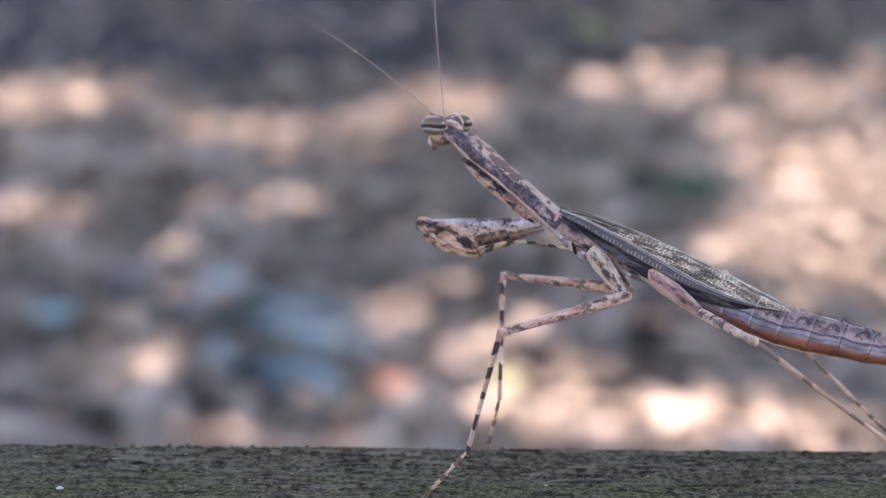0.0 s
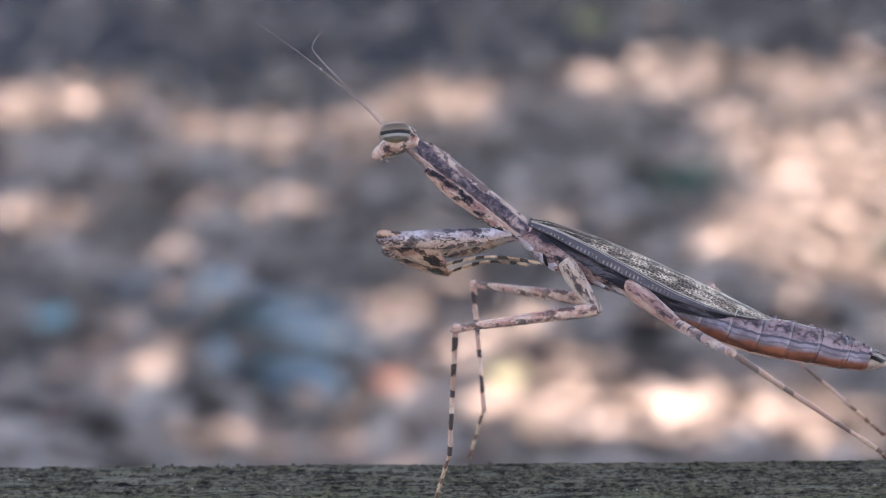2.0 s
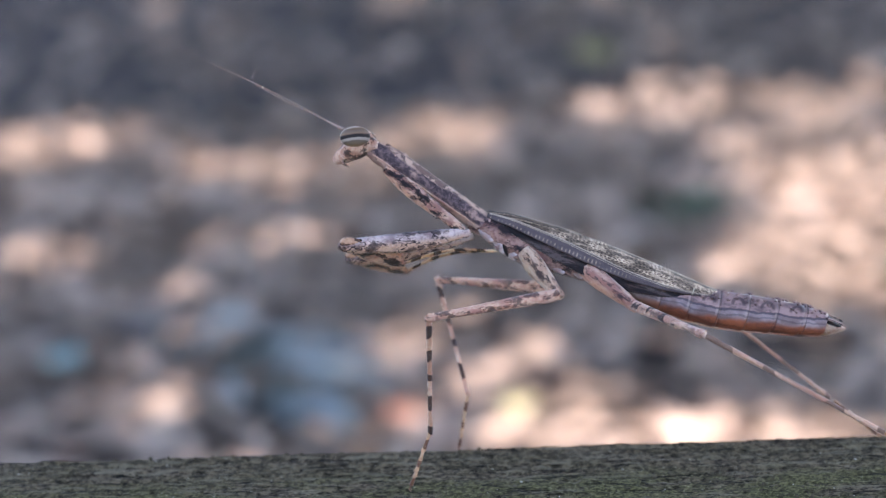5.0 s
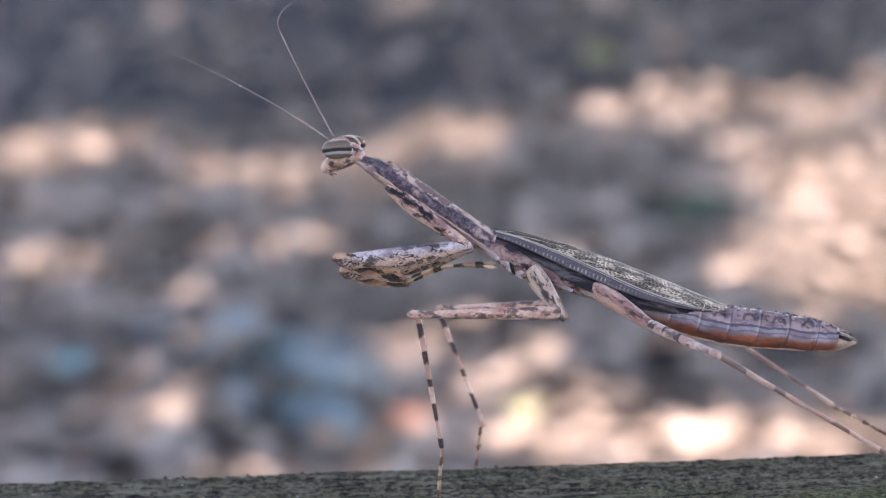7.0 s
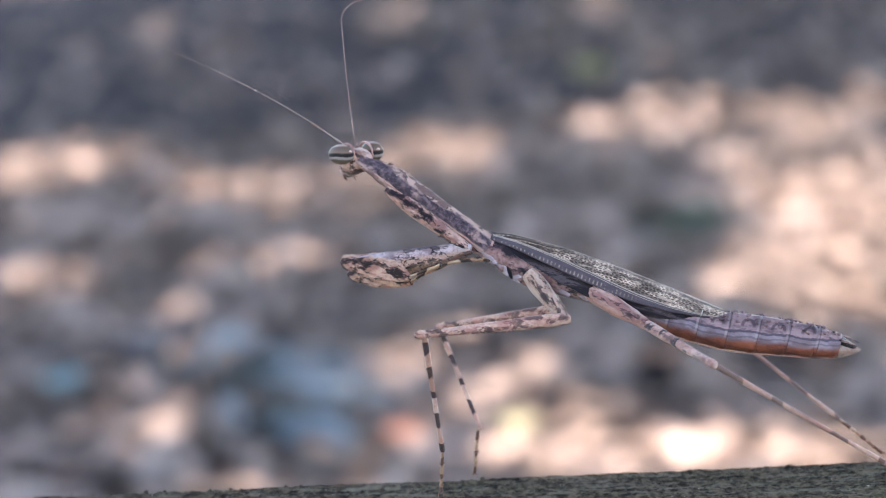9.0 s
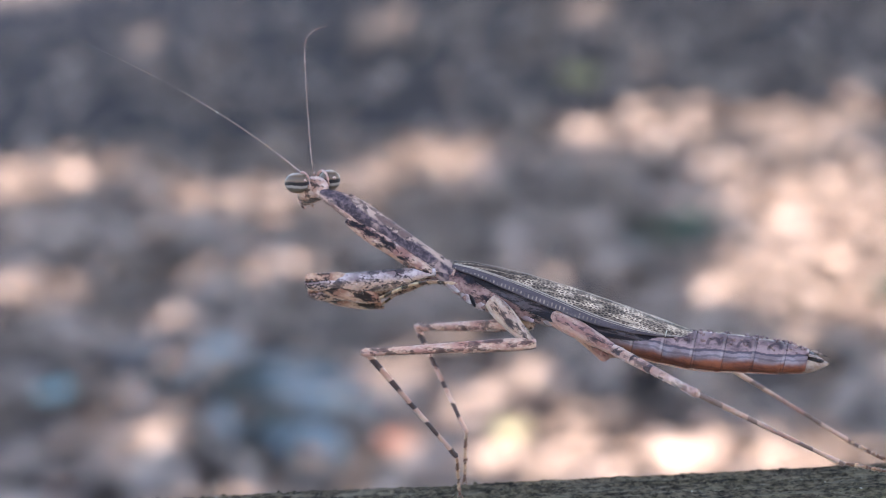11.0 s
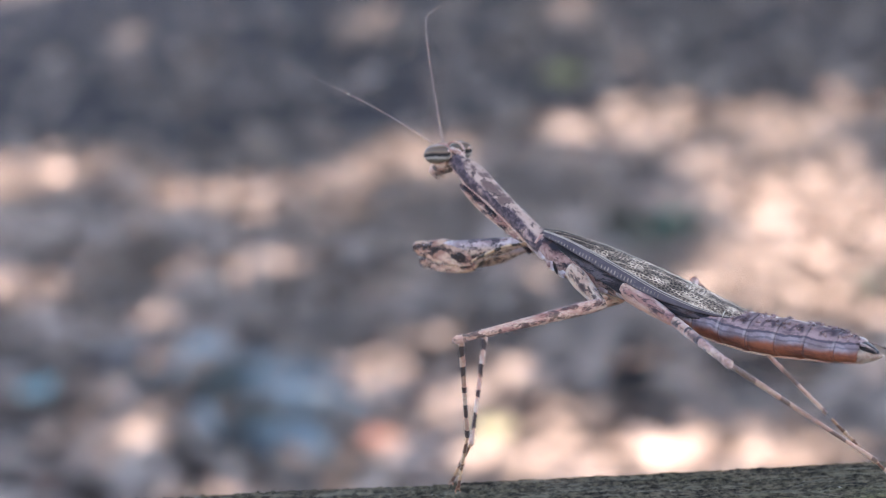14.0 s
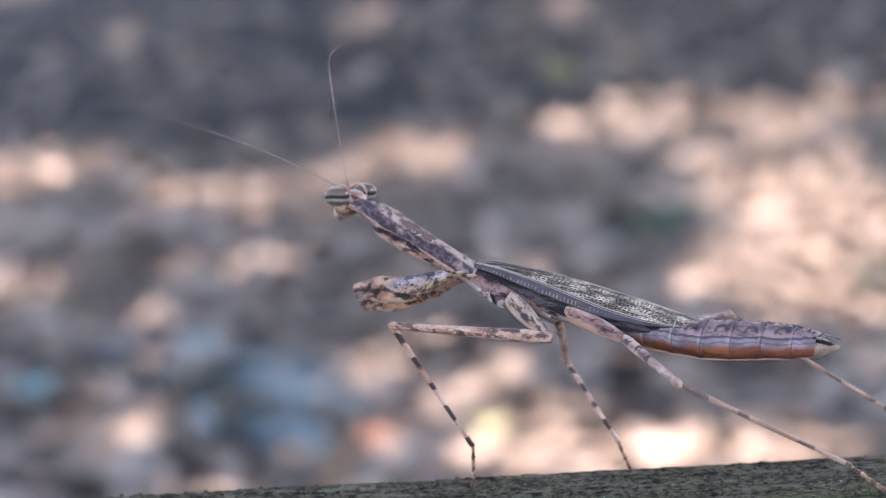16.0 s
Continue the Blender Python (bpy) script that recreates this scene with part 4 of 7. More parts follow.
for s in (-1, 1):
    rows = []
    for i in range(15):
        a = math.pi * (i / 14)
        rows.append((-1.6 * math.cos(a), 0, 0, max(0.02, 1.08 * math.sin(a) ** 0.9), max(0.02, 1.08 * math.sin(a) ** 0.9)))
    part("eye", mesh_of("eye", *loft(rows, 18), M_EYE), head, "glossy banded compound eye", pose(-0.05 * MM, s * 1.95 * MM, 0.0, 0, 5, s * 8))
    # a pale ring stands in for back light on the eye's edge
    ring = [(1.3 * math.cos(a) - 0.05, s * 1.12, 1.12 * math.sin(a) - 0.05) for a in (6.2832 * i / 24 for i in range(25))]
    part("eye_backlight", mesh_of("eye_backlight", *strip(ring, (0.13, 0.13), 6), M_MARGIN), head, "pale ring standing in for the back-lit edge of the eye")
    part("eye_knob", mesh_of("eye_knob", *loft([(-0.35, 0, 0, 0.05, 0.05), (-0.15, 0, 0, 0.24, 0.22), (0.2, 0, 0, 0.22, 0.2), (0.4, 0, 0, 0.05, 0.05)], 10, 0.2), M_HEAD), head, "pale knob behind the eye",
         pose(-1.35 * MM, s * 1.75 * MM, 0.35 * MM))
    part("antenna_socket", mesh_of("antenna_socket", *loft([(-0.3, 0, 0, 0.16, 0.16), (0.1, 0, 0, 0.2, 0.2), (0.4, 0, 0, 0.12, 0.12)], 10), M_MARGIN), head, "pale swollen feeler base",
         pose(1.25 * MM, s * 0.62 * MM, 0.0, 0, -50, 0))
for key in "nf":
    steps = [i / 24 for i in range(25)]
    if key == "n":
        pts = [(28.0 * u, 0, 2.6 * (1.6 * u) ** 1.8) for u in steps]
    else:
        pts = [(17.0 * u - 1.6 * max(0.0, u - 0.8) ** 2 * 25, 0, 0.8 * u * (0.8 - u) - 2.4 * max(0.0, u - 0.8) ** 1.5 * 11) for u in steps]
    whip = join(strip(pts[:10], (0.085, 0.06), 6), strip(pts[9:], (0.035, 0.006), 6)) if key == "n" else strip(pts, (0.085, 0.03), 6)
    MOVED["antenna_" + key] = feeler = part("antenna", mesh_of("antenna", *whip, M_ANT), mantis, "thin reddish brown feeler")
    if key == "n":
        part("bead", mesh_of("bead", *loft([(11.0, 0, 1.15, 0.03, 0.03), (11.15, 0, 1.17, 0.13, 0.13), (11.3, 0, 1.19, 0.03, 0.03)], 8), M_SPECK), feeler, "tiny white bead")


def limb(key, name, rows, material, label, extra=(), n=12, rough=0.05, count=24):
    rings, pick, warts = smooth_rows(rows, count), random.Random(len(MOVED)), []
    for _ in range(int(rows[-1][0] * 4)):
        x, y, z, w, h = rings[pick.randrange(2, count - 2)]
        a, tall = pick.uniform(0, 6.28), pick.uniform(0.06, 0.16)
        ca, sa, x = math.cos(a), math.sin(a), x + pick.uniform(-0.2, 0.2)
        warts.append(spike((x, y + w * 0.95 * ca, z + h * 0.95 * sa), (x + 0.05, y + (w + tall) * ca, z + (h + tall) * sa), pick.uniform(0.06, 0.12)))
    ob = part(name, mesh_of(name, *join(loft(rings, n, rough, len(MOVED)), *extra, *warts), material), mantis, label)
    MOVED[key] = ob
    return ob


for key in "nf":
    limb(f"fore_{key}_coxa", "coxa", [(-0.5, 0, 0, 0.35, 0.4), (1.2, 0, 0, 0.6, 0.75), (4, 0, -0.05, 0.65, 0.85), (7.5, 0, 0, 0.55, 0.65), (9.8, 0, 0, 0.45, 0.5), (10.2, 0, 0, 0.2, 0.25)], M_COXA, "mottled long front hip",
         [spike((i, 0.1, -0.75), (i + 0.2, 0.15, -1.0), 0.1) for i in (2, 3, 4, 5, 6, 7)])
    limb(f"fore_{key}_femur", "femur", [(-0.45, 0, 0, 0.35, 0.4), (1.0, 0, -0.05, 0.5, 0.62), (3.5, 0, -0.35, 0.62, 1.02), (6.5, 0, -0.45, 0.64, 1.1), (10, 0, -0.36, 0.54, 0.92), (12.6, 0, -0.28, 0.44, 0.78), (13.5, 0, -0.2, 0.3, 0.5), (13.8, 0, -0.15, 0.1, 0.15)], M_FORE, "thick spiny front thigh, grey and black mottled",
         [spike((x, s * 0.3, z), (x - 0.35, s * 0.4, -1.0 - ln), 0.09) for s in (-1, 1) for x, z, ln in ((4.2, -0.6, 0.6), (5.4, -0.6, 1.0), (6.6, -0.6, 0.6), (7.8, -0.6, 0.9), (9.0, -0.5, 0.4), (10.2, -0.4, 0.5))])
    limb(f"fore_{key}_tibia", "tibia", [(-0.6, 0, 0.15, 0.2, 0.3), (-0.35, 0, 0.2, 0.36, 0.6), (0.8, 0, 0.2, 0.44, 0.95), (3, 0, 0.4, 0.55, 1.5), (5.3, 0, 0.4, 0.48, 1.35), (7.2, 0, 0.1, 0.27, 0.55), (7.8, 0, 0, 0.1, 0.1)], M_FORESHIN, "spiny folded front shin",
         [spike((1.0 + 0.75 * i, s * 0.18, 0.3), (1.4 + 0.75 * i, s * 0.28, 0.95), 0.09) for s in (-1, 1) for i in range(8)] + [spike((7.2, 0, 0.1), (8.2, 0, 0.8), 0.16)])
    joints = []
    for i, (a, b) in enumerate(((-0.2, 3.6), (3.6, 5.6), (5.6, 7.2), (7.2, 8.5), (8.5, 9.8))):
        arc = [0.75 * math.sin(math.pi * min(1.0, max(0.0, c / 9.8))) for c in (a, (a + b) / 2, b - 0.15)]
        joints += [(a, 0, arc[0], 0.15, 0.16), ((a + b) / 2, 0, arc[1], 0.15, 0.16), (b - 0.15, 0, arc[2], 0.18, 0.2)]
    joints += [(9.9, 0, 0, 0.12, 0.12), (10.3, 0, -0.15, 0.03, 0.03)]
    limb(f"fore_{key}_tarsus", "tarsus", joints, M_FORETARSUS, "thin black and tan banded front foot", n=8, count=40)
    for pair, fl, tl, fm, tm, w in (("mid", 17.2, 15.4 if key == "n" else 14.0, M_FEMUR, M_TIBIA, 1.0), ("hind", 12.8, 20.4, M_HINDFEMUR, M_HINDTIBIA, 0.85)):
        cl = 6.5 if pair == "hind" else 5.7 if key == "n" else 4.5
        limb(f"{pair}_{key}_coxa", "coxa", [(-0.6, 0, 0, 0.7, 0.9), (1.0, 0, 0, 0.88, 1.08), (cl * 0.55, 0, 0, 0.78, 0.9), (cl - 0.6, 0, 0, 0.62, 0.68), (cl + 0.2, 0, 0, 0.5, 0.55), (cl + 0.5, 0, 0, 0.2, 0.2)], M_MIDCOXA if pair == "mid" else M_HINDCOXA, "pale tan stout hip")
        limb(f"{pair}_{key}_femur", "femur", [(-0.5, 0, 0, 0.4, 0.45), (0.5, 0, 0, 0.58 * w, 0.68 * w), (fl * 0.25, 0, 0, 0.58 * w, 0.68 * w), (fl * 0.6, 0, 0, 0.48 * w, 0.52 * w), (fl - 1.6, 0, 0, 0.4, 0.4), (fl - 0.3, 0, 0, 0.46, 0.5), (fl + 0.35, 0, 0, 0.2, 0.25)], fm,
             "pale slender thigh with dark dashes", [spike((fl * u, 0.1, -0.55), (fl * u + 0.25, 0.1, -0.78), 0.09) for u in (0.2, 0.3, 0.4, 0.5, 0.6)])
        limb(f"{pair}_{key}_tibia", "tibia", [(-0.3, 0, 0, 0.28, 0.3), (0.9, 0, 0, 0.31, 0.34), (tl * 0.4, 0, 0, 0.26, 0.28), (tl * 0.8, 0, 0, 0.22, 0.23), (tl - 0.2, 0, 0, 0.27, 0.28), (tl + 0.2, 0, 0, 0.12, 0.12)], tm,
             "thin shin banded black and white", n=10)
        joints = []
        for a, b in ((-0.2, 2.4), (2.4, 3.7), (3.7, 4.7), (4.7, 5.4), (5.4, 6.5)):
            joints += [(a, 0, 0, 0.16, 0.17), ((a + b) / 2, 0, -0.02, 0.17, 0.18), (b - 0.12, 0, 0, 0.23, 0.25)]
        claws = [strip([(6.3, s * 0.08, 0), (6.75, s * 0.25, 0.05), (6.95, s * 0.3, -0.2)], (0.09, 0.03)) for s in (-1, 1)]
        limb(f"{pair}_{key}_tarsus", "tarsus", joints, M_TARSUS, "thin jointed foot with two claws", claws, n=8, count=40)

# ---- motion of the mantis and its limbs ----


def glide(key, rows):
    """Key one moving piece: seconds, then millimetres and degrees."""
    walk(MOVED[key], [(t, pose(x * MM, y * MM, z * MM, a, b, c)) for t, x, y, z, a, b, c in rows])


def motions():
    glide("mantis", [
        (0, 7.81, 6.58, 27.29, -1.6, 16.5, -18.2), (0.5, 7.43, 6.28, 27.21, -1.7, 16.8, -15.1), (1, 6.32, 4.93, 27.42, -1.1, 17.1, -10.9),
        (1.5, 6.24, 3.89, 27.59, -0.7, 18.8, -6.8), (2, 6.01, 2.90, 28.22, -0.2, 19.2, -4.7), (2.5, 6.33, 1.32, 28.64, -0.5, 19.4, -2.9),
        (3, 5.90, 1.04, 28.41, 0.5, 19.6, -0.9), (3.5, 5.26, 0.00, 28.20, -0.0, 19.4, -0.0), (4, 5.14, 0.66, 27.92, 0.3, 19.0, 0.1),
        (4.5, 4.80, 1.01, 27.72, 0.3, 18.8, 0.2), (5, 3.61, 3.80, 27.51, -1.1, 17.6, -3.6), (5.5, 3.47, 3.40, 27.58, -1.0, 17.6, -3.2),
        (6, 3.12, 2.46, 27.75, -0.9, 17.6, -2.3), (6.5, 2.71, 1.34, 27.95, -0.7, 17.6, -1.2), (7, 2.36, 0.40, 28.12, -0.6, 17.6, -0.3),
        (7.5, 2.22, 0.01, 28.20, -0.5, 17.6, 0.1), (8, 2.52, 1.57, 28.45, -0.5, 17.7, -1.7), (8.5, 2.75, 2.15, 28.46, -0.3, 17.8, -2.7),
        (9, 3.96, 5.27, 27.57, -0.7, 16.9, -7.7), (9.5, 8.53, 8.54, 27.71, -2.6, 16.5, -20.6), (10, 7.28, 7.84, 27.32, -2.3, 16.1, -18.9),
        (10.5, 4.30, 6.17, 26.38, -1.7, 15.3, -14.8), (11, 0.74, 4.17, 25.26, -1.0, 14.3, -9.8), (11.5, -2.24, 2.50, 24.32, -0.4, 13.5, -5.7),
        (12, -3.49, 1.79, 23.92, -0.1, 13.1, -3.9), (12.5, -2.69, 2.09, 24.33, -0.4, 13.2, -3.9), (13, 4.18, 7.42, 25.89, -3.5, 13.2, -20.6),
        (13.5, 10.52, 9.68, 26.81, -5.5, 13.8, -30.3), (14, 13.12, 10.29, 27.10, -6.4, 13.8, -34.5), (14.5, 12.48, 9.23, 25.45, -5.9, 12.1, -32.2),
        (15, 13.22, 9.56, 25.08, -6.8, 11.5, -33.3), (15.5, 11.93, 10.10, 24.53, -6.3, 10.4, -32.5), (16, 5.43, 8.22, 23.77, -3.8, 9.4, -24.9),])
    glide("pronotum", [
        (0, 0.00, 0.00, 0.00, -6.5, -17.8, 170.9), (0.5, 0.00, 0.00, 0.00, -4.5, -18.6, 174.2), (1, 0.00, 0.00, 0.00, -2.0, -20.1, 178.4),
        (1.5, 0.00, 0.00, 0.00, 1.1, -20.1, -179.4), (2, 0.00, 0.00, 0.00, 1.3, -19.6, -177.9), (2.5, 0.00, 0.00, 0.00, 1.0, -19.1, -178.6),
        (3, 0.00, 0.00, 0.00, 1.8, -19.4, -178.8), (3.5, 0.00, 0.00, 0.00, 1.4, -18.0, -178.6), (4, 0.00, 0.00, 0.00, 0.9, -18.5, -178.6),
        (4.5, 0.00, 0.00, 0.00, -0.1, -18.4, -179.6), (5, 0.00, 0.00, 0.00, 2.2, -19.0, -176.2), (5.5, 0.00, 0.00, 0.00, 1.8, -18.9, -176.9),
        (6, 0.00, 0.00, 0.00, 1.0, -18.7, -178.6), (6.5, 0.00, 0.00, 0.00, -0.0, -18.4, 179.5), (7, 0.00, 0.00, 0.00, -0.9, -18.2, 177.8),
        (7.5, 0.00, 0.00, 0.00, -1.2, -18.1, 177.1), (8, 0.00, 0.00, 0.00, -1.0, -18.6, 178.2), (8.5, 0.00, 0.00, 0.00, 0.1, -18.9, 178.7),
        (9, 0.00, 0.00, 0.00, 0.4, -20.0, -179.9), (9.5, 0.00, 0.00, 0.00, -4.4, -21.4, 178.2), (10, 0.00, 0.00, 0.00, -3.9, -21.4, 178.4),
        (10.5, 0.00, 0.00, 0.00, -2.8, -21.2, 178.7), (11, 0.00, 0.00, 0.00, -1.5, -21.1, 179.1), (11.5, 0.00, 0.00, 0.00, -0.4, -21.0, 179.5),
        (12, 0.00, 0.00, 0.00, 0.0, -20.9, 179.6), (12.5, 0.00, 0.00, 0.00, 0.5, -20.6, 180.0), (13, 0.00, 0.00, 0.00, -3.1, -21.9, -179.5),
        (13.5, 0.00, 0.00, 0.00, -12.3, -20.5, 172.5), (14, 0.00, 0.00, 0.00, -14.1, -20.0, 170.3), (14.5, 0.00, 0.00, 0.00, -11.2, -19.4, 172.4),
        (15, 0.00, 0.00, 0.00, -11.6, -18.8, 173.2), (15.5, 0.00, 0.00, 0.00, -9.5, -19.5, 176.9), (16, 0.00, 0.00, 0.00, -4.5, -19.8, 179.8),])
    glide("head", [
        (0, -14.64, 3.37, 4.95, -8.4, 13.0, 146.0), (0.5, -14.27, 3.11, 5.24, -13.1, 7.7, 122.0), (1, -14.06, 2.23, 5.51, -14.0, 6.1, 114.0),
        (1.5, -14.71, -0.20, 5.61, 11.9, 18.8, 178.5), (2, -14.83, -0.51, 5.47, 11.6, 19.1, 176.4), (2.5, -15.10, -0.33, 5.65, 10.6, 19.3, 174.4),
        (3, -15.00, -0.21, 5.72, 10.9, 19.5, 172.6), (3.5, -15.43, -0.26, 5.36, 10.2, 19.2, 171.5), (4, -15.01, -0.25, 5.22, 10.5, 18.9, 171.5),
        (4.5, -15.01, -0.00, 5.31, 10.6, 18.7, 171.5), (5, -14.49, -0.86, 5.30, 10.5, 17.5, 175.1), (5.5, -14.72, -0.64, 5.32, 8.8, 17.4, 173.2),
        (6, -15.26, -0.09, 5.35, 4.9, 17.1, 168.6), (6.5, -15.87, 0.59, 5.39, 0.2, 16.7, 163.2), (7, -16.37, 1.18, 5.43, -3.7, 16.3, 158.7),
        (7.5, -16.58, 1.43, 5.45, -5.3, 16.1, 156.8), (8, -15.86, 1.70, 5.35, -10.1, 13.0, 137.8), (8.5, -15.70, 1.77, 5.32, -11.6, 11.5, 130.4),
        (9, -15.13, 1.43, 5.57, -11.2, 10.7, 130.7), (9.5, -14.56, 1.54, 5.82, -8.2, 13.3, 150.5), (10, -14.73, 1.52, 5.86, -8.6, 12.4, 147.0),
        (10.5, -15.12, 1.51, 5.96, -9.3, 10.5, 138.8), (11, -15.58, 1.57, 6.11, -9.7, 8.4, 129.0), (11.5, -15.94, 1.68, 6.25, -9.7, 6.7, 120.9),
        (12, -16.08, 1.75, 6.31, -9.7, 6.0, 117.4), (12.5, -15.61, 1.56, 6.33, -9.0, 7.3, 124.9), (13, -15.25, 0.82, 6.25, -7.9, 9.4, 147.4),
        (13.5, -14.98, 2.45, 5.74, -7.7, 11.3, 160.1), (14, -14.60, 2.89, 5.46, -6.2, 12.8, 171.4), (14.5, -14.61, 2.67, 5.47, -6.8, 10.2, 164.3),
        (15, -14.76, 2.38, 5.31, -7.2, 9.7, 166.4), (15.5, -14.71, 1.57, 5.68, -6.6, 8.6, 165.9), (16, -15.06, 0.97, 5.71, -5.6, 6.8, 153.3),])
    glide("antenna_n", [
        (0, -16.28, 3.47, 5.30, 171.2, -29.7, -157.2), (0.5, -15.74, 3.80, 5.65, 168.8, -26.8, -159.2), (1, -15.43, 3.10, 5.95, 166.8, -45.1, -159.0),
        (1.5, -16.21, -0.88, 5.94, 127.1, -24.9, -136.5), (2, -16.35, -1.14, 5.78, 124.2, -27.9, -132.4),
        (2.5, -16.65, -0.91, 5.94, 123.4, -27.1, -133.5), (3, -16.57, -0.74, 6.02, 126.4, -28.3, -137.9),
        (3.5, -17.00, -0.77, 5.66, 128.5, -30.4, -140.1), (4, -16.58, -0.76, 5.52, 123.0, -20.1, -142.2),
        (4.5, -16.58, -0.51, 5.62, 120.5, -17.6, -142.1), (5, -16.02, -1.47, 5.65, 122.6, -18.7, -141.5),
        (5.5, -16.26, -1.20, 5.66, 124.8, -19.2, -143.7), (6, -16.83, -0.54, 5.68, 130.4, -20.4, -149.1),
        (6.5, -17.48, 0.27, 5.72, 138.2, -21.7, -155.6), (7, -18.00, 0.97, 5.75, 145.5, -22.6, -161.1),
        (7.5, -18.22, 1.27, 5.77, 148.8, -23.0, -163.4), (8, -17.47, 2.01, 5.68, 149.7, -23.1, -162.1),
        (8.5, -17.26, 2.27, 5.66, 150.4, -24.0, -161.1), (9, -16.69, 1.92, 5.94, 151.2, -24.4, -157.0),
        (9.5, -16.20, 1.51, 6.16, 162.4, -28.0, -150.1), (10, -16.36, 1.59, 6.22, 160.9, -28.6, -150.8),
        (10.5, -16.71, 1.79, 6.37, 157.3, -30.1, -152.4), (11, -17.09, 2.11, 6.56, 153.2, -31.8, -154.3),
        (11.5, -17.36, 2.42, 6.74, 150.0, -33.2, -155.9), (12, -17.46, 2.56, 6.81, 148.6, -33.8, -156.6),
        (12.5, -17.08, 2.21, 6.81, 148.3, -33.4, -156.5), (13, -16.87, 0.87, 6.70, 162.3, -29.8, -150.3),
        (13.5, -16.58, 2.15, 6.15, 167.8, -25.2, -144.6), (14, -16.13, 2.31, 5.84, 166.5, -25.2, -139.8),
        (14.5, -16.17, 2.27, 5.91, 161.7, -19.5, -141.6), (15, -16.31, 1.92, 5.76, 164.1, -23.1, -140.5),
        (15.5, -16.26, 1.12, 6.16, 160.4, -21.7, -140.3), (16, -16.65, 0.87, 6.25, 161.6, -24.4, -148.0),])
    glide("fore_n_coxa", [
        (0, -10.57, 0.76, 2.54, 1.6, 21.7, 1.0), (0.5, -10.55, 0.12, 2.72, 3.0, 21.2, -2.6), (1, -10.44, -0.68, 3.02, 2.7, 19.4, -3.8),
        (1.5, -10.39, -1.13, 3.08, 2.1, 20.6, -3.0), (2, -10.38, -1.40, 2.98, -1.7, 20.0, 4.7), (2.5, -10.43, -1.27, 2.89, 2.8, 19.3, -5.0),
        (3, -10.41, -1.24, 2.97, -2.2, 21.5, 3.6), (3.5, -10.48, -1.28, 2.70, 0.6, 20.1, -1.3), (4, -10.46, -1.27, 2.78, -3.1, 21.7, 6.5),
        (4.5, -10.49, -1.07, 2.75, -2.2, 21.2, 4.3), (5, -10.36, -1.71, 2.90, 3.9, 21.5, -6.6), (5.5, -10.39, -1.58, 2.87, 4.0, 21.2, -7.2),
        (6, -10.45, -1.27, 2.82, 4.3, 20.7, -8.4), (6.5, -10.50, -0.90, 2.75, 4.6, 19.9, -9.9), (7, -10.54, -0.58, 2.70, 4.8, 19.2, -11.1),
        (7.5, -10.55, -0.45, 2.68, 4.9, 18.9, -11.7), (8, -10.51, -0.66, 2.77, 1.3, 21.0, -1.9), (8.5, -10.49, -0.76, 2.84, 0.0, 21.3, 0.8),
        (9, -10.41, -1.02, 3.05, 1.6, 20.7, -1.9), (9.5, -10.38, -0.62, 3.23, 0.8, 24.5, 6.7), (10, -10.38, -0.65, 3.23, 1.0, 23.9, 5.5),
        (10.5, -10.38, -0.73, 3.22, 1.3, 21.9, 2.2), (11, -10.38, -0.82, 3.22, 1.7, 18.3, -1.9), (11.5, -10.37, -0.90, 3.21, 1.8, 14.6, -5.4),
        (12, -10.37, -0.93, 3.21, 1.8, 13.1, -6.9), (12.5, -10.38, -1.01, 3.16, 2.8, 13.9, -9.2), (13, -10.31, -1.05, 3.34, 2.4, 19.8, 5.9),
        (13.5, -10.47, 0.54, 2.95, 6.8, 19.3, -1.5), (14, -10.48, 0.98, 2.82, 8.2, 21.4, -2.3), (14.5, -10.52, 0.56, 2.76, 6.2, 19.6, 2.2),
        (15, -10.56, 0.42, 2.64, 7.3, 17.5, 1.4), (15.5, -10.52, -0.29, 2.81, 5.8, 17.7, 6.2), (16, -10.45, -0.91, 2.93, 3.4, 17.4, 4.4),])
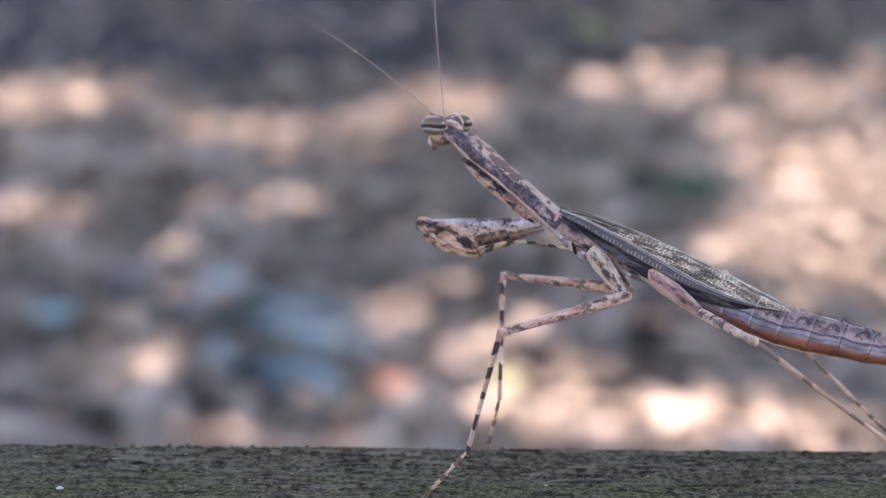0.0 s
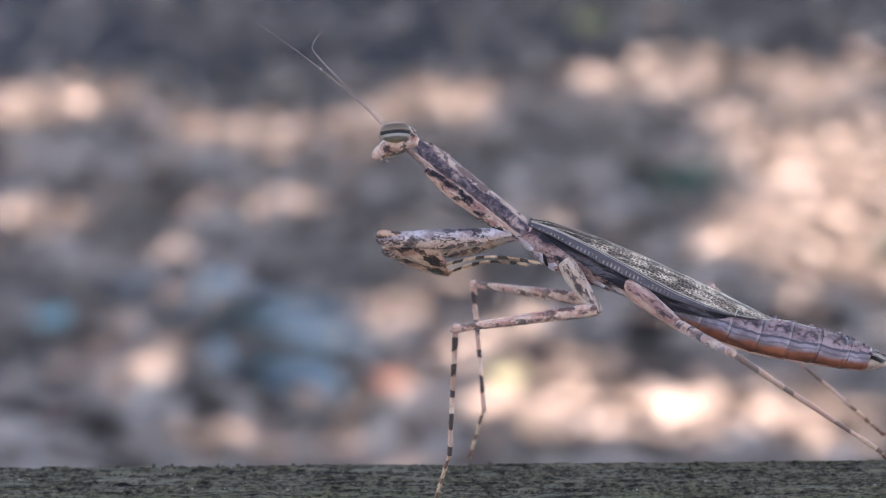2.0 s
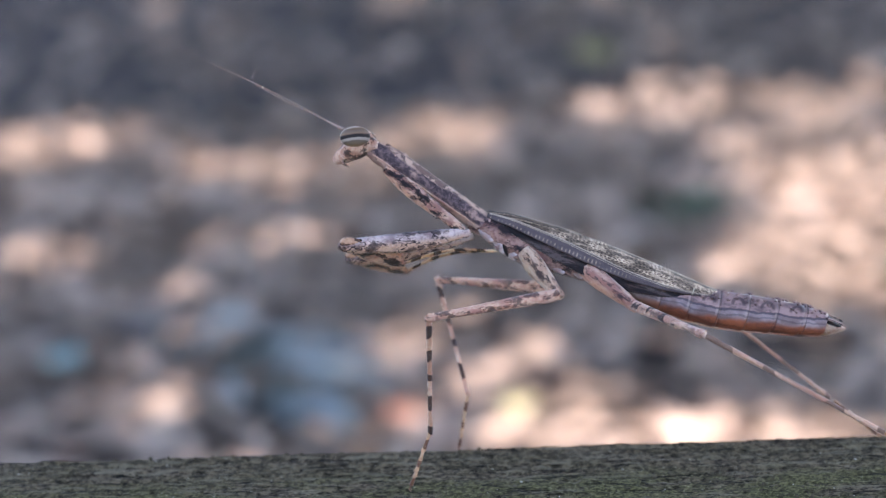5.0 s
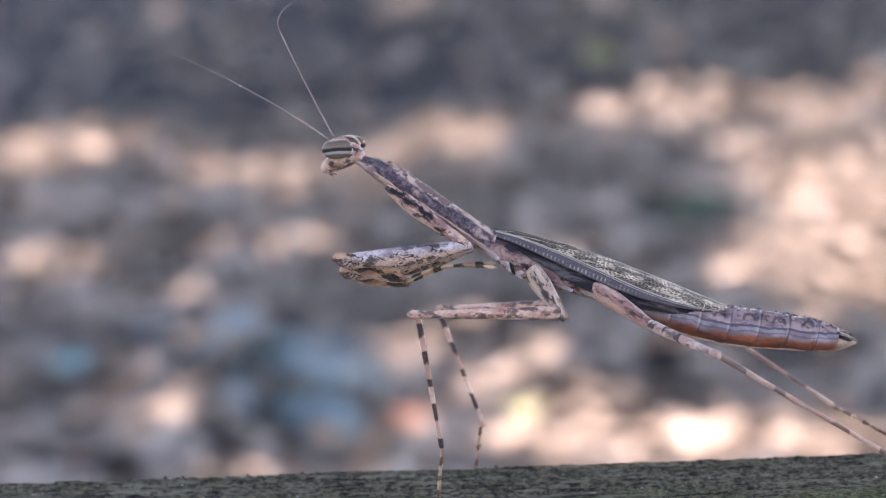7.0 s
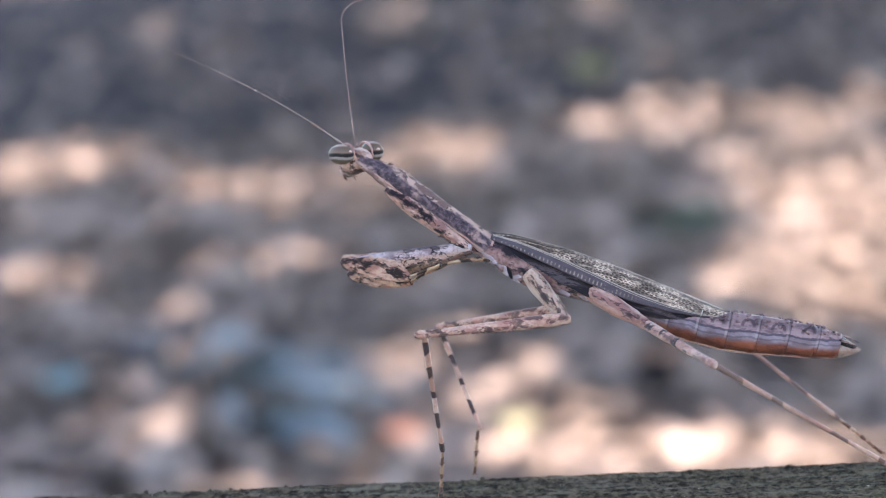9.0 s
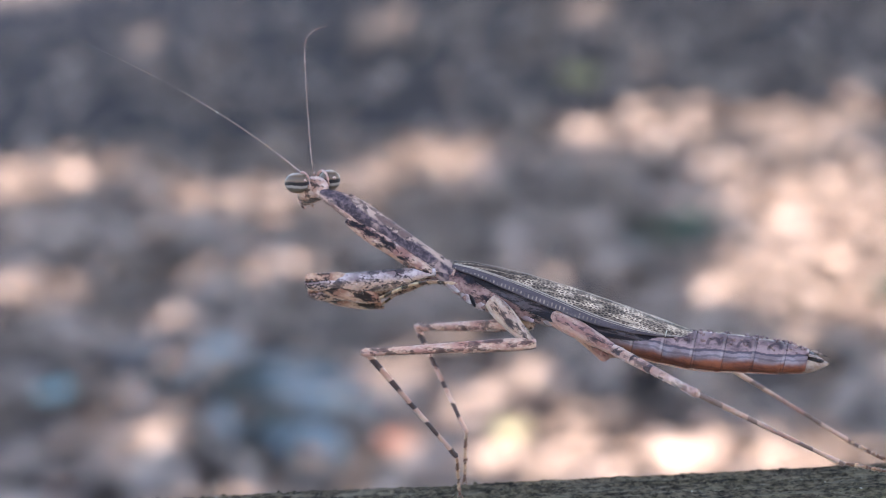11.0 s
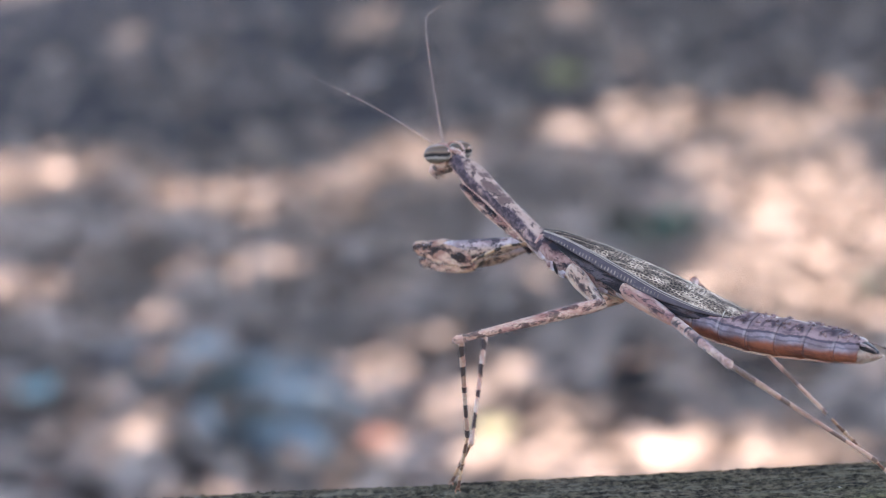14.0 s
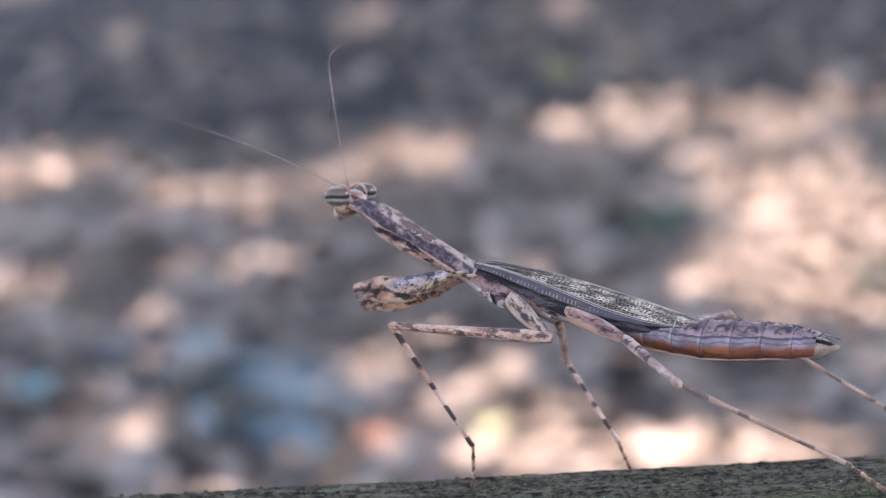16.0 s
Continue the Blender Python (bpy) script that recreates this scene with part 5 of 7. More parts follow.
    glide("fore_n_femur", [
        (0, -1.14, 0.92, -1.22, -1.8, 20.9, 178.9), (0.5, -1.11, -0.31, -0.95, -4.5, 21.4, 170.0), (1, -0.93, -1.31, -0.34, -4.6, 22.6, 168.0),
        (1.5, -0.84, -1.63, -0.52, -4.6, 22.7, 167.6), (2, -0.68, -0.61, -0.57, 3.9, 18.7, -167.3), (2.5, -0.98, -2.11, -0.44, 0.1, 20.4, -178.3),
        (3, -0.73, -0.63, -0.85, 4.6, 17.8, -167.4), (3.5, -0.99, -1.50, -0.77, 4.5, 17.9, -166.4), (4, -0.56, -0.14, -1.19, 5.1, 16.5, -165.1),
        (4.5, -0.67, -0.33, -1.07, 4.2, 16.6, -167.7), (5, -0.66, -2.84, -0.94, 3.9, 18.2, -163.5), (5.5, -0.74, -2.79, -0.90, 3.4, 18.5, -165.5),
        (6, -0.94, -2.68, -0.81, 2.0, 19.5, -170.6), (6.5, -1.17, -2.52, -0.68, 0.3, 20.8, -176.9), (7, -1.36, -2.39, -0.56, -1.2, 22.1, 177.7),
        (7.5, -1.43, -2.33, -0.51, -1.9, 22.7, 175.5), (8, -1.25, -0.98, -0.78, -2.2, 23.5, 174.2), (8.5, -1.09, -0.63, -0.82, -1.8, 23.5, 175.1),
        (9, -1.08, -1.33, -0.49, -2.1, 23.4, 175.1), (9.5, -1.26, 0.45, -0.95, -2.0, 22.4, -178.1), (10, -1.22, 0.22, -0.86, -2.1, 21.3, -179.3),
        (10.5, -1.10, -0.36, -0.52, -2.1, 19.2, 178.5), (11, -0.94, -1.13, 0.10, -1.9, 18.3, 176.2), (11.5, -0.85, -1.80, 0.71, -1.8, 18.7, 173.9),
        (12, -0.83, -2.08, 0.97, -1.7, 19.0, 172.8), (12.5, -0.88, -2.55, 0.79, -2.1, 20.4, 172.6), (13, -1.13, -0.11, 0.03, -3.3, 21.6, -179.7),
        (13.5, -1.33, 0.30, -0.25, -5.0, 21.8, -178.6), (14, -1.46, 0.62, -0.71, -5.5, 19.8, -177.2), (14.5, -1.24, 0.92, -0.55, -5.1, 22.3, -176.7),
        (15, -1.16, 0.66, -0.32, -7.1, 23.8, 178.7), (15.5, -1.02, 0.74, -0.24, -6.5, 22.7, 179.3), (16, -0.79, -0.17, -0.10, -5.0, 20.9, 172.5),])
    glide("fore_n_tibia", [
        (0, -13.52, 1.15, -5.94, -31.6, -0.4, -14.4), (0.5, -13.18, 1.81, -5.76, -22.8, 0.6, -19.7), (1, -12.81, 1.21, -5.40, -7.9, 3.0, -15.8),
        (1.5, -12.67, 0.97, -5.57, -13.3, 4.1, -19.0), (2, -12.84, -3.34, -4.78, 10.3, 9.1, 17.8), (2.5, -13.19, -2.46, -4.97, 17.2, 9.8, 11.2),
        (3, -12.89, -3.35, -4.84, 6.0, 10.3, 15.6), (3.5, -13.04, -4.42, -4.78, 4.1, 5.1, 15.3), (4, -12.88, -3.43, -4.96, 7.9, 9.8, 18.6),
        (4.5, -13.19, -3.06, -4.89, 8.8, 11.4, 16.6), (5, -12.53, -6.36, -5.02, 27.6, 8.8, 30.8), (5.5, -12.76, -5.90, -5.07, 27.6, 8.8, 28.9),
        (6, -13.24, -4.72, -5.21, 27.3, 8.3, 24.1), (6.5, -13.66, -3.21, -5.43, 27.1, 6.7, 17.7), (7, -13.86, -1.90, -5.65, 26.9, 4.6, 11.9),
        (7.5, -13.91, -1.34, -5.75, 26.7, 3.5, 9.5), (8, -13.43, 0.26, -6.10, -31.4, -3.5, -18.9), (8.5, -13.23, 0.41, -6.13, -39.5, -4.6, -22.0),
        (9, -13.17, -0.31, -5.74, -32.7, -5.3, -17.5), (9.5, -13.54, 0.06, -6.03, -32.0, -7.6, -8.2), (10, -13.59, 0.07, -5.68, -26.1, -6.0, -7.3),
        (10.5, -13.60, -0.04, -4.87, -10.0, -2.1, -4.6), (11, -13.44, -0.29, -4.04, 8.4, 1.8, -0.8), (11.5, -13.25, -0.47, -3.50, 19.8, 4.0, 2.4),
        (12, -13.17, -0.52, -3.31, 23.5, 4.7, 3.5), (12.5, -13.03, -0.96, -3.78, 32.3, 7.1, 10.5), (13, -13.49, -0.18, -4.86, -30.2, -5.0, -10.0),
        (13.5, -13.75, -0.01, -5.21, -29.2, -6.7, -7.7), (14, -14.05, 0.01, -5.25, -28.2, -5.2, -5.5),
        (14.5, -13.50, 0.21, -5.60, -19.6, -6.6, -2.7), (15, -13.29, 0.93, -5.68, -25.7, -8.7, -9.2), (15.5, -13.18, 0.89, -5.32, -21.1, -7.6, -6.9),
        (16, -12.94, 1.43, -4.77, -0.7, -7.8, -7.7),])
    glide("fore_n_tarsus", [
        (0, -6.28, -0.68, -5.83, 1.7, -20.9, -0.5), (0.5, -6.13, -0.69, -5.77, 3.0, -19.2, -4.9), (1, -5.64, -0.79, -5.72, 5.3, -18.2, -14.6),
        (1.5, -5.63, -1.44, -6.05, 2.7, -21.2, -6.3), (2, -5.81, -1.10, -5.88, 2.0, -21.9, -5.2), (2.5, -5.95, -1.06, -6.16, 3.6, -24.5, -9.3),
        (3, -5.78, -1.38, -6.11, 1.7, -22.9, -6.5), (3.5, -5.84, -2.46, -5.39, -3.4, -19.6, 10.3), (4, -5.89, -1.08, -6.17, 1.5, -26.9, -5.2),
        (4.5, -6.16, -0.98, -6.30, 1.6, -27.0, -5.8), (5, -6.16, -2.59, -6.11, -1.5, -23.2, 8.5), (5.5, -6.28, -2.35, -6.15, -0.7, -23.8, 5.4),
        (6, -6.47, -1.73, -6.22, 1.4, -24.8, -1.9), (6.5, -6.58, -0.98, -6.24, 3.9, -25.7, -10.7), (7, -6.58, -0.39, -6.18, 5.9, -26.0, -17.9),
        (7.5, -6.55, -0.16, -6.14, 6.7, -26.0, -20.9), (8, -6.44, -2.10, -5.57, 0.9, -26.2, -1.4), (8.5, -6.36, -2.31, -5.48, -0.4, -27.7, 2.1),
        (9, -6.09, -2.50, -5.00, -2.2, -24.7, 9.8), (9.5, -6.27, -0.95, -4.98, 5.5, -27.2, -10.3), (10, -6.26, -0.84, -4.83, 5.9, -27.3, -12.9),
        (10.5, -6.17, -0.62, -4.52, 6.8, -27.3, -19.3), (11, -5.93, -0.40, -4.22, 7.5, -26.8, -26.8), (11.5, -5.73, -0.18, -3.98, 7.7, -26.0, -32.5),
        (12, -5.64, -0.09, -3.88, 7.8, -25.6, -34.7), (12.5, -5.77, 0.35, -4.63, 7.5, -28.7, -31.5), (13, -6.23, -1.42, -4.15, 5.8, -29.0, -9.7),
        (13.5, -6.45, -0.96, -4.27, 6.6, -26.8, -4.6), (14, -6.67, -0.67, -4.51, 6.6, -28.9, -0.7), (14.5, -6.07, -0.12, -4.67, 7.3, -26.9, -6.5),
        (15, -6.01, -0.23, -4.48, 8.6, -29.2, -7.8), (15.5, -5.80, 0.02, -4.27, 8.5, -30.7, -9.8), (16, -5.58, 0.44, -3.69, 8.1, -26.6, -27.0),])
    glide("antenna_f", [
        (0, -15.55, 4.65, 5.55, -142.4, -63.6, 161.9), (0.5, -14.62, 4.56, 6.01, -143.3, -64.6, 159.3),
        (1, -14.21, 3.68, 6.33, -140.7, -67.1, 152.2), (1.5, -16.18, 0.52, 5.96, -132.6, -14.3, 143.1),
        (2, -16.28, 0.26, 5.81, -132.8, -14.2, 140.8), (2.5, -16.53, 0.49, 6.00, -133.3, -14.7, 138.8),
        (3, -16.40, 0.65, 6.07, -133.6, -12.3, 139.0), (3.5, -16.81, 0.62, 5.72, -136.2, -15.5, 139.7), (4, -16.39, 0.63, 5.58, -131.8, -5.9, 141.3),
        (4.5, -16.39, 0.88, 5.68, -132.0, -6.2, 141.5), (5, -15.92, -0.07, 5.70, -130.0, -3.6, 146.7),
        (5.5, -16.12, 0.19, 5.73, -130.6, -9.5, 147.5), (6, -16.59, 0.83, 5.78, -134.9, -20.0, 149.1),
        (6.5, -17.12, 1.61, 5.85, -141.3, -31.3, 151.2), (7, -17.54, 2.28, 5.91, -145.3, -42.2, 152.3),
        (7.5, -17.72, 2.56, 5.94, -148.2, -44.8, 153.7), (8, -16.60, 3.07, 5.96, -145.2, -55.4, 149.7),
        (8.5, -16.27, 3.20, 5.98, -136.9, -61.9, 140.9), (9, -15.70, 2.86, 6.25, -134.6, -61.5, 143.8),
        (9.5, -15.57, 2.74, 6.41, -129.9, -61.9, 151.6), (10, -15.66, 2.77, 6.47, -130.7, -63.0, 150.6),
        (10.5, -15.85, 2.85, 6.63, -132.7, -65.8, 148.5), (11, -16.06, 2.99, 6.84, -135.4, -68.9, 146.2),
        (11.5, -16.21, 3.15, 7.02, -137.8, -71.4, 144.4), (12, -16.26, 3.22, 7.10, -139.0, -72.4, 143.8),
        (12.5, -15.97, 3.02, 7.08, -140.1, -72.5, 144.9), (13, -16.16, 2.05, 6.94, -130.5, -67.3, 152.2),
        (13.5, -16.15, 3.46, 6.38, -134.6, -63.0, 166.2), (14, -15.96, 3.68, 6.04, -135.4, -62.2, 171.2),
        (14.5, -15.84, 3.61, 6.13, -143.3, -69.0, 176.2), (15, -16.03, 3.27, 5.98, -153.2, -63.2, -172.0),
        (15.5, -15.95, 2.47, 6.37, -147.5, -64.5, -178.2), (16, -16.04, 2.12, 6.43, -139.0, -68.9, 165.8),])
    glide("fore_f_coxa", [
        (0, -10.18, 2.71, 2.76, -1.3, 30.0, 8.3), (0.5, -10.30, 2.10, 2.87, 0.4, 28.5, 4.5), (1, -10.36, 1.31, 3.09, -0.6, 25.7, 5.2),
        (1.5, -10.42, 0.87, 3.04, 0.5, 23.8, 0.9), (2, -10.47, 0.60, 2.94, -1.7, 22.3, 4.5), (2.5, -10.49, 0.73, 2.86, -0.4, 22.8, 2.3),
        (3, -10.47, 0.76, 2.91, -1.0, 23.0, 0.9), (3.5, -10.54, 0.72, 2.65, 0.1, 22.2, -0.2), (4, -10.52, 0.73, 2.75, -1.5, 23.0, 2.6),
        (4.5, -10.50, 0.93, 2.75, -2.2, 23.1, 4.1), (5, -10.52, 0.28, 2.83, 0.4, 24.6, 2.6), (5.5, -10.52, 0.41, 2.81, 0.2, 24.4, 2.9),
        (6, -10.51, 0.73, 2.79, -0.4, 24.2, 3.7), (6.5, -10.48, 1.10, 2.76, -1.0, 24.1, 4.7), (7, -10.45, 1.42, 2.73, -1.6, 24.2, 5.6),
        (7.5, -10.43, 1.55, 2.72, -1.8, 24.4, 6.0), (8, -10.44, 1.33, 2.81, -3.1, 24.8, 9.1), (8.5, -10.44, 1.24, 2.84, -4.5, 25.0, 11.9),
        (9, -10.42, 0.98, 3.03, -1.8, 26.0, 7.0), (9.5, -10.27, 1.37, 3.38, -1.8, 31.5, 12.9), (10, -10.28, 1.34, 3.36, -1.5, 31.8, 11.7),
        (10.5, -10.30, 1.27, 3.31, -0.6, 30.7, 7.9), (11, -10.33, 1.18, 3.26, 0.6, 25.6, 2.1), (11.5, -10.35, 1.10, 3.23, 1.2, 20.0, -2.7),
        (12, -10.36, 1.07, 3.21, 1.3, 17.7, -4.6), (12.5, -10.38, 0.99, 3.15, 2.2, 18.2, -6.5), (13, -10.29, 0.94, 3.44, -1.0, 27.7, 17.6),
        (13.5, -10.07, 2.46, 3.35, -6.2, 35.8, 37.1), (14, -9.98, 2.87, 3.28, -8.8, 40.4, 44.2), (14.5, -10.14, 2.49, 3.12, -0.2, 34.2, 26.1),
        (15, -10.20, 2.35, 3.02, 6.6, 28.6, 7.9), (15.5, -10.30, 1.67, 3.12, 4.7, 27.5, 13.4), (16, -10.39, 1.08, 3.08, 2.4, 25.3, 10.4),])
    glide("fore_f_femur", [
        (0, -1.47, 3.99, -2.33, -3.4, 25.4, 173.5), (0.5, -1.34, 2.81, -2.01, -5.9, 25.8, 165.2), (1, -1.06, 2.16, -1.41, -6.0, 27.2, 163.2),
        (1.5, -0.42, 1.03, -1.37, -4.2, 26.4, 169.1), (2, -0.20, 1.41, -1.29, -1.4, 25.9, 176.5), (2.5, -0.45, 1.14, -1.35, -2.7, 25.7, 173.4),
        (3, -0.12, 0.91, -1.47, -2.5, 25.9, 171.2), (3.5, -0.42, 0.69, -1.48, -4.0, 26.8, 168.0), (4, 0.12, 1.21, -1.77, -2.1, 24.7, 172.9),
        (4.5, 0.02, 1.69, -1.74, -0.9, 23.8, 176.3), (5, -0.20, 0.75, -1.90, -2.1, 26.2, 176.7), (5.5, -0.26, 0.93, -1.85, -1.6, 26.1, 178.1),
        (6, -0.42, 1.38, -1.75, -0.4, 25.9, -178.6), (6.5, -0.62, 1.92, -1.67, 0.9, 25.4, -174.7), (7, -0.79, 2.37, -1.64, 2.0, 24.8, -171.6),
        (7.5, -0.86, 2.56, -1.64, 2.5, 24.5, -170.3), (8, -0.79, 2.89, -1.70, 3.7, 24.5, -166.3), (8.5, -0.74, 3.29, -1.79, 5.4, 23.5, -161.3),
        (9, -1.16, 2.11, -1.51, -3.9, 28.6, 169.2), (9.5, -1.77, 3.31, -1.98, -3.4, 27.1, 177.2), (10, -1.77, 3.09, -2.03, -3.4, 25.2, 176.2),
        (10.5, -1.62, 2.48, -1.90, -3.0, 21.6, 175.2), (11, -1.16, 1.52, -1.13, -2.3, 20.7, 174.4), (11.5, -0.82, 0.66, -0.24, -2.2, 22.5, 172.2),
        (12, -0.72, 0.30, 0.13, -2.2, 23.6, 170.7), (12.5, -0.77, -0.10, -0.04, -2.7, 25.3, 170.1), (13, -1.96, 3.58, -1.14, -3.9, 25.9, 178.0),
        (13.5, -3.93, 7.10, -2.21, -4.3, 25.4, -175.5), (14, -4.80, 7.91, -2.87, -4.8, 23.4, -174.2), (14.5, -3.12, 5.93, -2.19, -5.1, 25.6, -176.2),
        (15, -2.06, 3.48, -1.45, -7.7, 26.9, 176.3), (15.5, -1.99, 3.64, -1.33, -7.0, 26.1, 177.1), (16, -1.54, 2.71, -1.17, -5.4, 24.8, 170.5),])
    glide("fore_f_tibia", [
        (0, -13.47, 5.36, -8.07, -37.8, -6.8, -22.6), (0.5, -12.90, 5.87, -7.78, -30.1, -5.8, -27.6), (1, -12.33, 5.55, -7.47, -19.1, -4.4, -25.5),
        (1.5, -11.87, 3.25, -7.15, 39.0, 12.6, 21.8), (2, -12.03, 2.13, -7.06, 36.4, 8.1, 23.2), (2.5, -12.18, 2.49, -7.05, 35.8, 8.7, 19.5),
        (3, -11.80, 2.73, -7.20, 36.3, 9.4, 18.4), (3.5, -11.82, 3.12, -7.36, 39.6, 4.0, 15.9), (4, -11.83, 2.70, -7.30, 38.6, 8.2, 20.6),
        (4.5, -12.14, 2.48, -7.11, 35.4, 9.6, 20.9), (5, -11.95, 1.43, -7.69, 45.7, 5.9, 32.8), (5.5, -12.06, 1.32, -7.64, 44.3, 5.4, 31.6),
        (6, -12.32, 1.08, -7.53, 40.3, 3.9, 29.1), (6.5, -12.61, 0.80, -7.39, 35.0, 2.2, 26.3), (7, -12.83, 0.58, -7.27, 29.8, 0.9, 24.4),
        (7.5, -12.92, 0.50, -7.22, 27.3, 0.5, 23.5), (8, -12.52, 0.03, -7.21, 27.3, 1.1, 27.9), (8.5, -12.25, -0.61, -7.06, 28.4, 1.4, 33.1),
        (9, -12.64, 4.31, -7.87, -37.2, -11.8, -25.5), (9.5, -13.67, 3.90, -8.08, -39.5, -14.3, -15.0),
        (10, -13.82, 3.91, -7.72, -31.7, -12.6, -12.6), (10.5, -13.92, 3.52, -6.79, -4.5, -7.5, -6.0), (11, -13.44, 2.72, -5.80, 24.6, -0.4, 4.2),
        (11.5, -12.83, 2.30, -5.26, 36.8, 3.0, 12.5), (12, -12.57, 2.24, -5.11, 39.9, 3.9, 15.2), (12.5, -12.38, 1.91, -5.60, 44.5, 5.1, 22.6),
        (13, -13.93, 4.01, -6.96, -40.3, -11.5, -15.9), (13.5, -15.84, 6.16, -7.90, -46.8, -12.3, -11.6),
        (14, -16.88, 6.69, -8.12, -46.7, -10.7, -9.3), (14.5, -15.08, 5.14, -7.94, -36.0, -12.7, -6.8),
        (15, -14.00, 4.26, -7.53, -35.5, -14.7, -13.6), (15.5, -13.93, 4.24, -7.19, -31.3, -13.8, -11.3),
        (16, -13.37, 4.68, -6.72, -12.4, -15.3, -11.8),])
    glide("fore_f_tarsus", [
        (0, -6.68, 2.60, -7.12, 6.6, -27.2, -18.1), (0.5, -6.37, 2.51, -6.96, 8.0, -25.1, -22.7), (1, -5.69, 2.42, -6.81, 9.8, -23.3, -31.1),
        (1.5, -5.17, 5.86, -8.69, 10.2, -27.6, -30.5), (2, -5.28, 4.96, -8.03, 9.7, -28.5, -29.3), (2.5, -5.27, 4.90, -8.09, 11.0, -30.6, -32.3),
        (3, -4.87, 4.98, -8.34, 8.2, -29.8, -26.0), (3.5, -4.71, 5.08, -7.81, 11.4, -29.9, -35.5), (4, -4.97, 5.22, -8.29, 9.6, -34.0, -30.1),
        (4.5, -5.30, 5.04, -8.28, 9.6, -34.0, -30.7), (5, -5.77, 5.32, -8.38, 6.3, -32.1, -17.0), (5.5, -5.79, 5.10, -8.26, 6.2, -32.0, -17.0),
        (6, -5.86, 4.60, -7.96, 6.1, -31.8, -16.9), (6.5, -5.95, 4.03, -7.61, 5.9, -31.5, -16.8), (7, -6.04, 3.61, -7.32, 5.7, -31.3, -16.9),
        (7.5, -6.09, 3.44, -7.21, 5.7, -31.2, -16.9), (8, -5.93, 3.48, -7.28, 5.5, -33.3, -16.1), (8.5, -6.00, 3.42, -7.18, 5.9, -35.6, -17.6),
        (9, -6.13, 1.26, -6.29, 5.8, -33.9, -17.1), (9.5, -6.78, 2.12, -6.19, 9.6, -32.5, -24.7), (10, -6.80, 2.39, -6.04, 9.9, -32.5, -27.2),
        (10.5, -6.65, 2.76, -5.73, 10.5, -32.7, -33.6), (11, -6.04, 3.23, -5.67, 10.8, -32.1, -40.9), (11.5, -5.57, 3.86, -5.60, 10.5, -31.0, -45.3),
        (12, -5.37, 4.15, -5.55, 10.3, -30.6, -47.0), (12.5, -5.53, 4.70, -6.21, 10.3, -33.7, -43.9), (13, -6.98, 2.09, -5.42, 9.0, -34.5, -23.3),
        (13.5, -8.69, 4.75, -6.25, 9.8, -31.9, -17.4), (14, -9.62, 5.55, -6.69, 9.9, -34.1, -13.2), (14.5, -7.87, 4.33, -6.24, 10.0, -32.0, -18.6),
        (15, -7.08, 2.63, -5.59, 11.2, -34.4, -19.8), (15.5, -6.89, 2.88, -5.35, 10.9, -36.0, -21.6), (16, -6.39, 3.24, -4.69, 9.7, -31.5, -37.9),])
    glide("mid_n_coxa", [
        (0, 6.30, -1.60, -1.60, 10.5, 23.9, -25.0), (0.5, 6.30, -1.60, -1.60, 11.9, 25.8, -27.8), (1, 6.30, -1.60, -1.60, 13.0, 28.0, -31.2),
        (1.5, 6.30, -1.60, -1.60, 14.1, 28.2, -31.4), (2, 6.30, -1.60, -1.60, 14.5, 29.1, -32.3), (2.5, 6.30, -1.60, -1.60, 16.2, 31.1, -34.1),
        (3, 6.30, -1.60, -1.60, 15.7, 31.9, -34.3), (3.5, 6.30, -1.60, -1.60, 15.5, 30.7, -34.1), (4, 6.30, -1.60, -1.60, 15.5, 32.9, -34.0),
        (4.5, 6.30, -1.60, -1.60, 14.7, 31.5, -33.8), (5, 6.30, -1.60, -1.60, 13.6, 28.3, -31.5), (5.5, 6.30, -1.60, -1.60, 13.7, 28.8, -32.0),
        (6, 6.30, -1.60, -1.60, 14.3, 30.1, -33.3), (6.5, 6.30, -1.60, -1.60, 15.0, 31.7, -35.2), (7, 6.30, -1.60, -1.60, 15.7, 33.1, -36.8),
        (7.5, 6.30, -1.60, -1.60, 16.0, 33.7, -37.5), (8, 6.30, -1.60, -1.60, 14.5, 31.7, -34.0), (8.5, 6.30, -1.60, -1.60, 13.5, 29.9, -32.4),
        (9, 6.30, -1.60, -1.60, 11.8, 27.9, -29.3), (9.5, 6.30, -1.60, -1.60, 12.1, 27.8, -24.5), (10, 6.30, -1.60, -1.60, 9.9, 27.1, -19.2),
        (10.5, 6.30, -1.60, -1.60, 7.4, 25.8, -15.5), (11, 6.30, -1.60, -1.60, 7.7, 25.8, -26.8), (11.5, 6.30, -1.60, -1.60, 9.0, 31.6, -34.1),
        (12, 6.30, -1.60, -1.60, 9.6, 34.3, -35.1), (12.5, 6.30, -1.60, -1.60, 9.7, 34.3, -36.8), (13, 6.30, -1.60, -1.60, 9.9, 22.9, -30.1),
        (13.5, 6.30, -1.60, -1.60, 11.8, 18.1, -24.7), (14, 6.30, -1.60, -1.60, 12.3, 16.6, -23.3), (14.5, 6.30, -1.60, -1.60, 9.0, 16.6, -11.4),
        (15, 6.30, -1.60, -1.60, 9.6, 16.2, -10.5), (15.5, 6.30, -1.60, -1.60, 8.8, 15.6, -10.5), (16, 6.30, -1.60, -1.60, 7.5, 23.4, -24.1),])
